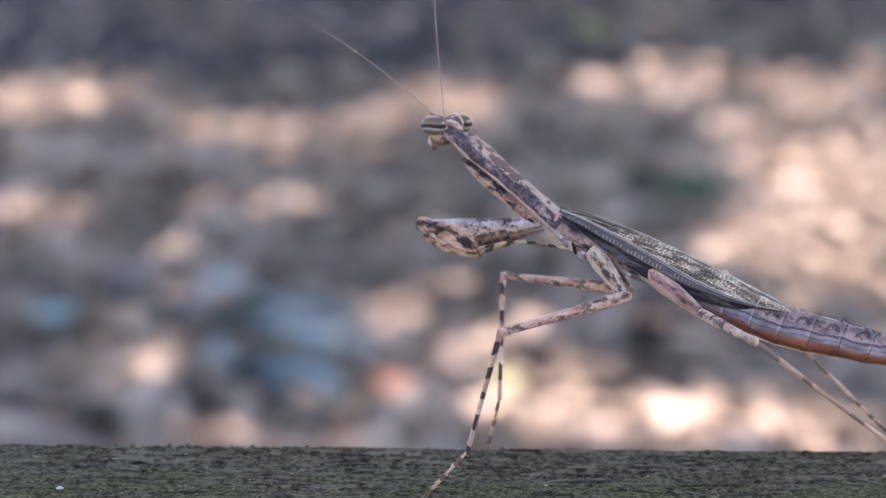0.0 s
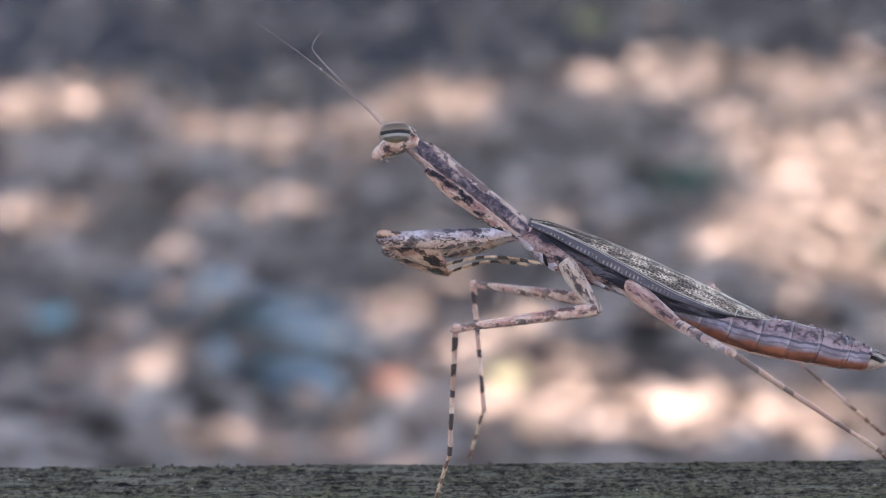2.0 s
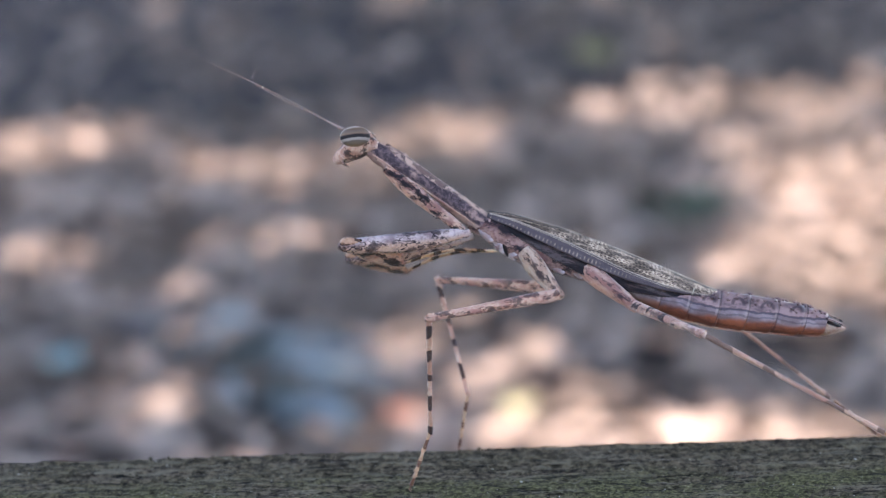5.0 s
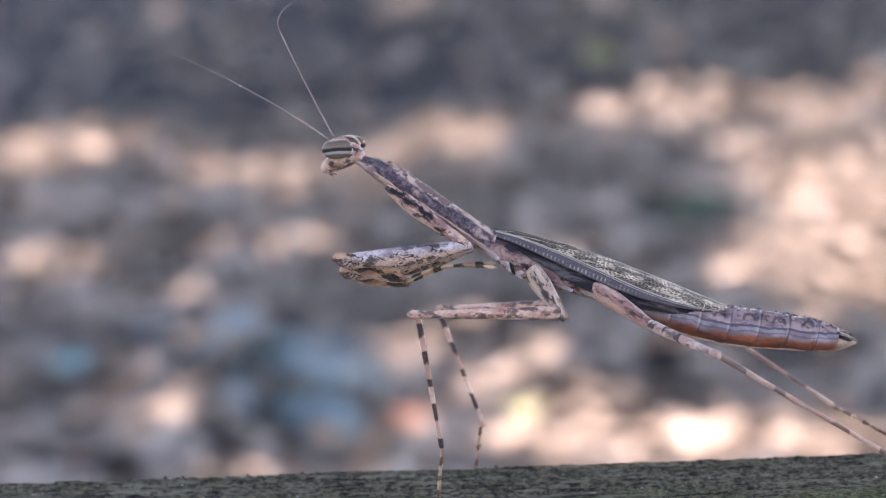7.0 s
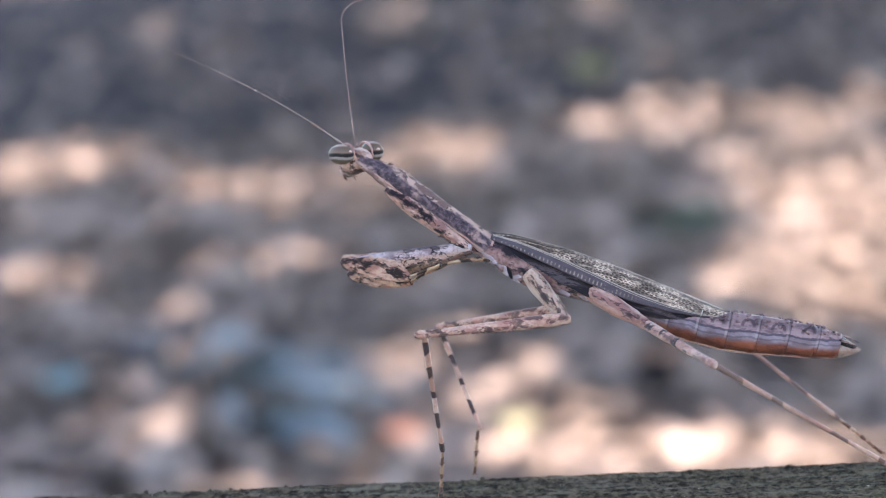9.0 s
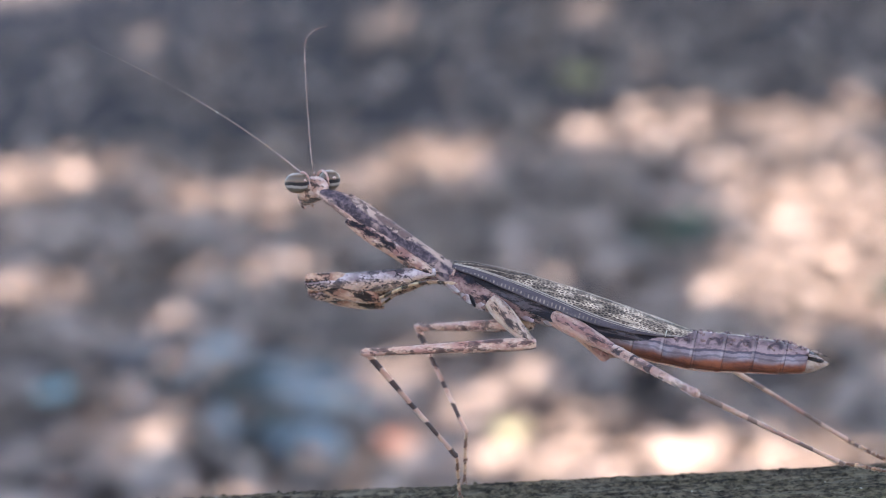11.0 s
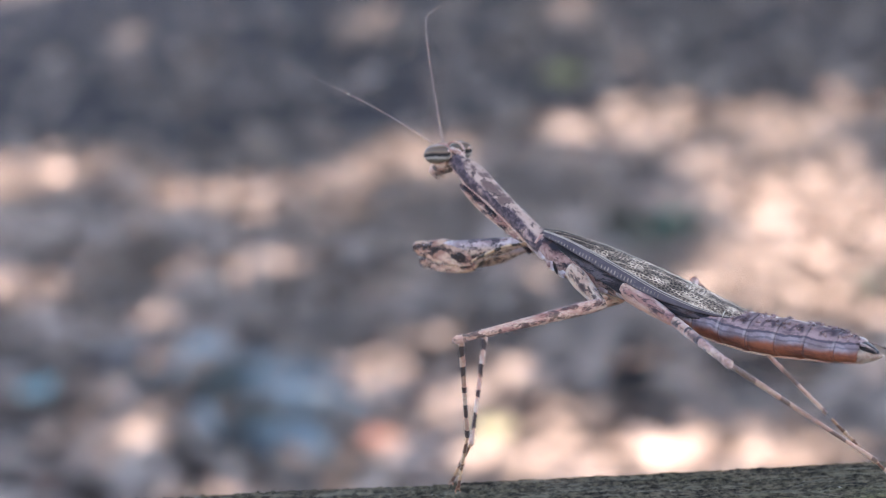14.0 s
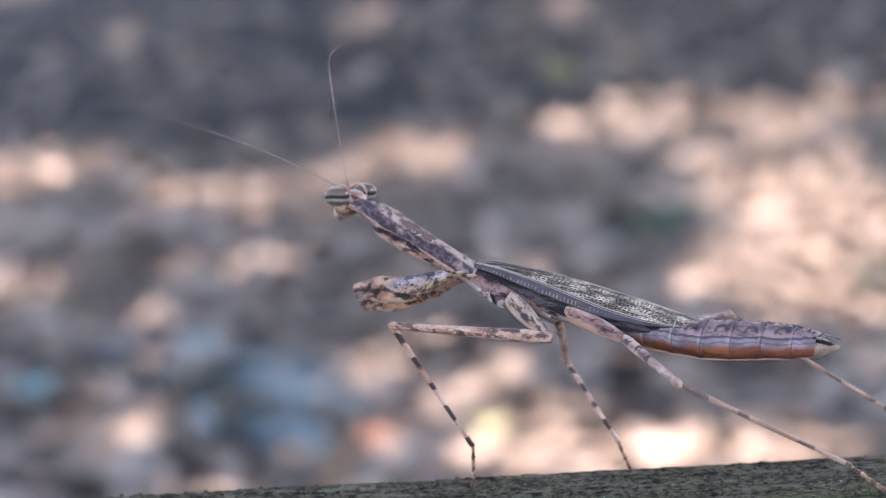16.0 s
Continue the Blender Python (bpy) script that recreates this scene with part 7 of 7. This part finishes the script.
    glide("hind_n_tibia", [
        (0, 26.63, -14.17, -0.98, -98.0, 22.6, 35.4), (0.5, 26.88, -13.86, -1.12, -99.5, 22.1, 32.5), (1, 25.25, -15.09, -1.42, -97.3, 19.0, 26.6),
        (1.5, 24.07, -15.71, -1.34, -97.9, 17.7, 19.7), (2, 23.75, -15.79, -1.37, -97.6, 17.1, 20.8), (2.5, 23.16, -15.89, -1.51, -96.5, 16.5, 22.5),
        (3, 22.95, -16.01, -1.37, -99.6, 16.5, 13.1), (3.5, 23.42, -15.84, -1.27, -101.9, 16.7, 10.0), (4, 23.96, -15.64, -1.47, -104.7, 17.6, 3.4),
        (4.5, 23.77, -15.58, -1.11, -107.3, 15.5, -1.6), (5, 25.18, -14.88, -1.98, -105.5, 11.0, -8.1),
        (5.5, 25.04, -14.97, -1.98, -104.9, 11.6, -6.4), (6, 24.79, -15.15, -2.00, -103.5, 13.0, -2.2),
        (6.5, 24.70, -15.33, -2.09, -101.6, 14.6, 2.8), (7, 24.80, -15.42, -2.21, -99.8, 15.7, 7.0), (7.5, 24.88, -15.45, -2.28, -99.1, 16.2, 8.7),
        (8, 25.45, -15.15, -2.76, -97.5, 15.1, 8.2), (8.5, 25.74, -14.96, -2.78, -96.5, 15.0, 9.1), (9, 26.38, -14.56, -2.40, -97.3, 16.5, 13.0),
        (9.5, 27.39, -13.84, -1.86, -96.3, 20.0, 29.9), (10, 27.23, -13.78, -1.96, -95.6, 19.5, 30.9),
        (10.5, 27.44, -13.30, -2.39, -94.3, 19.0, 32.7), (11, 28.66, -12.24, -3.24, -92.2, 17.7, 34.2),
        (11.5, 29.94, -10.65, -4.11, -90.1, 15.5, 32.9), (12, 30.44, -9.61, -4.47, -89.4, 14.7, 30.9),
        (12.5, 28.66, -12.30, -3.63, -91.8, 15.1, 22.0), (13, 29.06, -12.19, -3.28, -90.6, 18.7, 34.6),
        (13.5, 29.57, -11.58, -2.79, -90.9, 20.4, 44.2), (14, 30.03, -11.01, -2.72, -89.3, 23.0, 51.7),
        (14.5, 27.60, -13.48, -2.00, -91.5, 21.3, 41.5), (15, 27.47, -13.62, -2.30, -89.5, 21.8, 41.9),
        (15.5, 27.78, -13.41, -3.05, -89.1, 20.8, 37.2), (16, 28.73, -12.70, -3.74, -88.0, 20.0, 35.6),])
    glide("hind_n_tarsus", [
        (0, 41.76, -3.41, -8.71, -12.2, 31.5, 36.7), (0.5, 42.58, -3.85, -8.68, -11.0, 29.7, 33.6), (1, 42.29, -6.58, -7.97, -10.4, 29.4, 29.7),
        (1.5, 42.12, -9.24, -7.47, -9.4, 26.7, 23.4), (2, 41.75, -8.96, -7.31, -10.5, 27.7, 23.7), (2.5, 41.02, -8.50, -7.25, -10.8, 28.6, 24.5),
        (3, 41.77, -11.63, -7.11, -8.9, 26.9, 17.8), (3.5, 42.43, -12.48, -7.08, -7.4, 26.6, 15.9), (4, 43.13, -14.52, -7.54, -5.6, 25.4, 11.8),
        (4.5, 43.30, -16.12, -6.51, -4.7, 26.4, 9.4), (5, 45.24, -17.74, -5.93, -10.3, 27.7, 28.9), (5.5, 45.08, -17.21, -6.14, -10.0, 27.7, 27.8),
        (6, 44.73, -15.93, -6.63, -9.0, 27.5, 24.9), (6.5, 44.37, -14.37, -7.21, -7.8, 27.2, 21.1), (7, 44.13, -13.06, -7.70, -6.7, 27.0, 17.9),
        (7.5, 44.04, -12.51, -7.90, -6.2, 26.8, 16.6), (8, 44.74, -12.35, -8.03, -6.5, 26.0, 17.2), (8.5, 44.99, -11.89, -7.99, -6.9, 25.6, 17.9),
        (9, 45.21, -10.21, -8.14, -7.2, 25.9, 21.2), (9.5, 43.80, -4.40, -8.73, -10.2, 29.3, 35.0), (10, 43.51, -4.04, -8.68, -9.5, 23.7, 35.5),
        (10.5, 43.42, -3.02, -8.95, -8.3, 10.6, 36.0), (11, 44.47, -1.49, -9.32, -7.6, 5.9, 34.2), (11.5, 46.15, -0.16, -9.45, -7.3, 13.1, 31.1),
        (12, 47.05, 0.35, -9.57, -7.2, 17.1, 29.7), (12.5, 46.64, -5.05, -8.84, -6.1, 21.0, 24.5), (13, 44.76, -1.38, -9.71, -7.2, 26.9, 38.8),
        (13.5, 43.09, 1.56, -9.82, -8.9, 29.4, 47.8), (14, 41.48, 3.50, -10.58, -9.9, 30.4, 53.1), (14.5, 41.67, -1.01, -9.33, -7.3, 32.3, 48.4),
        (15, 41.39, -1.11, -9.80, -5.9, 31.8, 49.1), (15.5, 42.80, -2.01, -10.20, -4.4, 30.5, 46.7), (16, 44.09, -1.69, -10.64, -4.5, 28.4, 42.1),])
    glide("hind_f_coxa", [
        (0, 13.00, 1.80, -1.40, -4.3, 15.5, 18.1), (0.5, 13.00, 1.80, -1.40, -4.3, 15.5, 18.1), (1, 13.00, 1.80, -1.40, -5.0, 15.5, 18.1),
        (1.5, 13.00, 1.80, -1.40, -6.2, 15.5, 18.1), (2, 13.00, 1.80, -1.40, -6.8, 15.5, 18.1), (2.5, 13.00, 1.80, -1.40, -6.6, 15.5, 18.1),
        (3, 13.00, 1.80, -1.40, -7.7, 15.5, 18.1), (3.5, 13.00, 1.80, -1.40, -7.1, 15.5, 18.1), (4, 13.00, 1.80, -1.40, -7.2, 15.5, 18.1),
        (4.5, 13.00, 1.80, -1.40, -7.2, 15.5, 18.1), (5, 13.00, 1.80, -1.40, -5.2, 15.5, 18.1), (5.5, 13.00, 1.80, -1.40, -5.1, 15.6, 17.5),
        (6, 13.00, 1.80, -1.40, -4.9, 15.9, 16.4), (6.5, 13.00, 1.80, -1.40, -4.9, 16.0, 15.8), (7, 13.00, 1.80, -1.40, -5.4, 15.7, 17.1),
        (7.5, 13.00, 1.80, -1.40, -5.8, 15.5, 18.1), (8, 13.00, 1.80, -1.40, -5.9, 15.5, 18.1), (8.5, 13.00, 1.80, -1.40, -6.1, 15.5, 18.1),
        (9, 13.00, 1.80, -1.40, -5.3, 15.5, 18.1), (9.5, 13.00, 1.80, -1.40, -3.2, 15.5, 18.1), (10, 13.00, 1.80, -1.40, 0.4, 16.8, 7.0),
        (10.5, 13.00, 1.80, -1.40, 8.1, 21.1, -19.6), (11, 13.00, 1.80, -1.40, 4.7, 31.6, -9.5), (11.5, 13.00, 1.80, -1.40, -5.4, 17.6, 21.8),
        (12, 13.00, 1.80, -1.40, -4.5, 15.5, 18.1), (12.5, 13.00, 1.80, -1.40, -4.2, 15.5, 18.1), (13, 13.00, 1.80, -1.40, -1.0, 15.5, 18.1),
        (13.5, 13.00, 1.80, -1.40, 0.9, 15.5, 18.1), (14, 13.00, 1.80, -1.40, 1.9, 15.5, 18.1), (14.5, 13.00, 1.80, -1.40, 1.9, 15.5, 18.1),
        (15, 13.00, 1.80, -1.40, 3.1, 15.5, 18.1), (15.5, 13.00, 1.80, -1.40, 3.0, 15.5, 18.1), (16, 13.00, 1.80, -1.40, 0.7, 15.5, 18.1),])
    glide("hind_f_femur", [
        (0, 18.50, 3.60, -3.00, -16.6, -1.4, 94.7), (0.5, 18.50, 3.60, -3.00, -16.7, -2.1, 87.7), (1, 18.50, 3.60, -3.00, -16.8, -2.3, 82.7),
        (1.5, 18.50, 3.60, -3.00, -17.9, -3.6, 74.5), (2, 18.50, 3.60, -3.00, -18.0, -4.6, 70.9), (2.5, 18.50, 3.60, -3.00, -17.5, -4.0, 66.0),
        (3, 18.50, 3.60, -3.00, -17.1, -2.6, 59.0), (3.5, 18.50, 3.60, -3.00, -16.1, -4.0, 56.1), (4, 18.50, 3.60, -3.00, -15.6, -1.1, 53.8),
        (4.5, 18.50, 3.60, -3.00, -16.4, -0.4, 58.6), (5, 18.50, 3.60, -3.00, -15.1, -0.9, 61.4), (5.5, 18.51, 3.54, -3.02, -15.4, -1.3, 63.7),
        (6, 18.54, 3.43, -3.05, -15.9, -1.5, 67.1), (6.5, 18.55, 3.37, -3.06, -15.9, -0.1, 66.3), (7, 18.53, 3.50, -3.02, -15.5, 2.2, 62.3),
        (7.5, 18.50, 3.60, -3.00, -15.2, 3.4, 59.8), (8, 18.50, 3.60, -3.00, -14.7, 0.9, 56.4), (8.5, 18.50, 3.60, -3.00, -14.7, -1.1, 55.9),
        (9, 18.50, 3.60, -3.00, -15.5, 0.3, 68.5), (9.5, 18.50, 3.60, -3.00, -16.7, -1.5, 95.8), (10, 18.70, 2.50, -3.14, -16.2, -2.1, 90.8),
        (10.5, 18.28, -0.07, -3.56, -14.3, -2.4, 74.0), (11, 18.05, 0.95, -4.54, -9.2, -2.9, 43.4), (11.5, 18.31, 3.93, -3.21, -1.3, 9.2, 6.8),
        (12, 18.50, 3.60, -3.00, -0.2, 11.3, 1.4), (12.5, 18.50, 3.60, -3.00, -7.9, 6.9, 36.7), (13, 18.50, 3.60, -3.00, -12.5, -3.3, 75.0),
        (13.5, 18.50, 3.60, -3.00, -14.8, -4.8, 107.2), (14, 18.50, 3.60, -3.00, -15.2, -5.4, 118.1), (14.5, 18.50, 3.60, -3.00, -13.6, -8.1, 120.0),
        (15, 18.50, 3.60, -3.00, -11.4, -16.3, 88.6), (15.5, 18.50, 3.60, -3.00, -9.6, -13.9, 83.3), (16, 18.50, 3.60, -3.00, -5.9, -7.3, 57.4),])
    glide("hind_f_tibia", [
        (0, 17.45, 16.34, -2.68, 94.4, 27.2, 11.6), (0.5, 19.01, 16.38, -2.52, 93.4, 24.6, 1.3), (1, 20.13, 16.29, -2.48, 92.7, 21.6, -5.9),
        (1.5, 21.91, 15.90, -2.20, 96.3, 20.0, -7.0), (2, 22.68, 15.65, -1.98, 103.0, 21.9, 2.7), (2.5, 23.69, 15.25, -2.10, 109.6, 22.7, 11.7),
        (3, 25.07, 14.55, -2.43, 108.8, 21.8, 6.8), (3.5, 25.63, 14.19, -2.11, 109.9, 21.1, 3.9), (4, 26.06, 13.93, -2.75, 103.4, 21.0, -5.1),
        (4.5, 25.17, 14.52, -2.91, 97.6, 19.5, -10.6), (5, 24.63, 14.84, -2.80, 94.2, 18.4, -17.9), (5.5, 24.19, 15.02, -2.73, 93.8, 18.1, -18.1),
        (6, 23.52, 15.22, -2.70, 93.4, 18.5, -16.9), (6.5, 23.70, 15.10, -3.03, 93.2, 17.9, -13.7), (7, 24.48, 14.83, -3.52, 92.4, 16.4, -11.7),
        (7.5, 24.94, 14.65, -3.75, 92.0, 15.8, -11.2), (8, 25.59, 14.26, -3.21, 99.0, 19.6, -5.9), (8.5, 25.67, 14.21, -2.75, 101.8, 21.2, -6.5),
        (9, 23.20, 15.52, -3.07, 93.4, 20.5, -11.0), (9.5, 17.20, 16.34, -2.68, 89.1, 25.1, 0.6), (10, 18.52, 15.42, -2.67, 92.9, 24.5, 3.1),
        (10.5, 21.92, 12.64, -3.02, 102.9, 22.4, 10.1), (11, 27.90, 10.29, -3.85, 129.7, 21.1, 17.0), (11.5, 31.93, 5.55, -5.43, -105.3, 14.9, 25.3),
        (12, 32.25, 3.93, -5.74, -91.0, 12.7, 25.1), (12.5, 28.71, 11.20, -4.54, 107.0, 16.5, 9.9), (13, 21.79, 15.87, -2.27, 111.1, 29.0, 29.0),
        (13.5, 14.72, 15.78, -1.93, 90.1, 27.4, 8.0), (14, 12.49, 14.86, -1.80, 83.1, 26.8, 2.8), (14.5, 12.16, 14.58, -1.19, 87.6, 29.7, 10.7),
        (15, 18.79, 15.86, 0.58, 137.0, 28.6, 52.0), (15.5, 19.94, 15.91, 0.06, 143.9, 28.2, 55.6), (16, 25.34, 14.30, -1.37, 153.1, 25.0, 42.0),])
    glide("hind_f_tarsus", [
        (0, 34.88, 19.92, -11.83, 11.5, 12.4, -34.0), (0.5, 37.33, 16.79, -10.91, 11.2, 14.5, -30.9), (1, 38.88, 14.36, -9.94, 10.9, 14.2, -30.9),
        (1.5, 40.76, 13.58, -9.10, 12.7, 12.4, -35.3), (2, 41.21, 16.53, -9.44, 15.0, 9.3, -46.2), (2.5, 41.74, 18.97, -9.81, 16.7, 8.0, -53.3),
        (3, 43.50, 16.75, -9.86, 16.2, 7.8, -53.0), (3.5, 44.26, 15.46, -9.31, 16.0, 9.0, -51.1), (4, 44.75, 12.27, -9.96, 14.6, 11.3, -45.4),
        (4.5, 43.90, 11.03, -9.65, 13.1, 12.6, -39.8), (5, 43.92, 8.61, -9.54, -5.2, 22.6, 16.7), (5.5, 43.38, 8.73, -9.34, -3.2, 17.4, 12.1),
        (6, 42.55, 9.43, -9.36, 1.3, 4.3, -1.2), (6.5, 42.79, 10.46, -9.39, 6.4, -0.1, -18.4), (7, 43.63, 10.87, -9.26, 9.9, 7.3, -29.9),
        (7.5, 44.07, 10.87, -9.28, 11.1, 11.2, -33.7), (8, 44.46, 12.32, -9.98, 12.8, 11.5, -40.3), (8.5, 44.36, 12.08, -10.04, 12.5, 13.2, -38.7),
        (9, 42.06, 11.85, -10.26, 10.9, 14.2, -32.7), (9.5, 35.96, 16.53, -11.45, 10.2, 17.1, -23.1), (10, 37.27, 16.45, -11.24, 10.3, 15.0, -25.9),
        (10.5, 40.58, 15.95, -10.82, 10.3, 9.9, -32.6), (11, 46.02, 15.83, -11.16, 12.4, -2.7, -55.6),
        (11.5, 49.55, 13.87, -10.61, 11.8, -5.3, -59.4), (12, 50.00, 12.23, -10.15, 10.1, -4.1, -50.1), (12.5, 47.65, 14.51, -10.23, 9.6, 3.7, -43.5),
        (13, 37.47, 24.56, -12.20, 0.6, 26.0, 12.4), (13.5, 33.63, 18.45, -11.84, -8.0, 31.5, 43.9), (14, 31.73, 15.80, -11.52, -7.5, 33.5, 44.0),
        (14.5, 30.43, 18.04, -11.79, -6.1, 33.2, 44.0), (15, 29.59, 29.67, -8.98, 12.0, 10.2, -30.2), (15.5, 29.87, 30.43, -9.36, 11.2, 9.1, -32.7),
        (16, 38.81, 26.43, -9.81, 8.5, 7.0, -33.8),])
    glide("abdomen", [
        (0, 15.00, 0.00, -1.60, 0.0, -0.0, 0.0), (0.5, 15.00, 0.00, -1.60, 0.0, -0.0, 0.0), (1, 15.00, 0.00, -1.60, 0.0, -0.0, 0.0),
        (1.5, 15.00, 0.00, -1.60, 0.0, -0.0, 0.0), (2, 15.00, 0.00, -1.60, 0.0, -0.0, 0.0), (2.5, 15.00, 0.00, -1.60, 0.0, -0.0, 0.0),
        (3, 15.00, 0.00, -1.60, 0.0, -0.0, 0.0), (3.5, 15.00, 0.00, -1.60, 0.0, -0.0, 0.0), (4, 15.00, 0.00, -1.60, 0.0, -0.0, 0.0),
        (4.5, 15.00, 0.00, -1.60, 0.0, -0.0, 0.0), (5, 15.00, 0.00, -1.60, 0.0, -1.3, 0.0), (5.5, 15.00, 0.00, -1.60, 0.0, -1.3, 0.0),
        (6, 15.00, 0.00, -1.60, 0.0, -1.3, 0.0), (6.5, 15.00, 0.00, -1.60, 0.0, -1.3, 0.0), (7, 15.00, 0.00, -1.60, 0.0, -1.3, 0.0),
        (7.5, 15.00, 0.00, -1.60, 0.0, -1.3, 0.0), (8, 15.00, 0.00, -1.60, 0.0, -1.3, 0.0), (8.5, 15.00, 0.00, -1.60, 0.0, -1.3, 0.0),
        (9, 15.00, 0.00, -1.60, 0.0, -1.3, 0.0), (9.5, 15.00, 0.00, -1.60, 0.0, -1.3, 0.0), (10, 15.00, 0.00, -1.60, 0.0, -1.3, 0.0),
        (10.5, 15.00, 0.00, -1.60, 0.0, -1.3, 0.0), (11, 15.00, 0.00, -1.60, 0.0, -1.3, 0.0), (11.5, 15.00, 0.00, -1.60, 0.0, -1.3, 0.0),
        (12, 15.00, 0.00, -1.60, 0.0, -2.2, 0.0), (12.5, 15.00, 0.00, -1.60, 0.0, -2.2, 0.0), (13, 15.00, 0.00, -1.60, 0.0, -2.2, 0.0),
        (13.5, 15.00, 0.00, -1.60, 0.0, -2.2, 0.0), (14, 15.00, 0.00, -1.60, 0.0, -2.4, 0.0), (14.5, 15.00, 0.00, -1.60, 0.0, -2.4, 0.0),
        (15, 15.00, 0.00, -1.60, 0.0, -2.4, 0.0), (15.5, 15.00, 0.00, -1.60, 0.0, -2.4, 0.0), (16, 15.00, 0.00, -1.60, 0.0, -2.4, 0.0),])


motions()
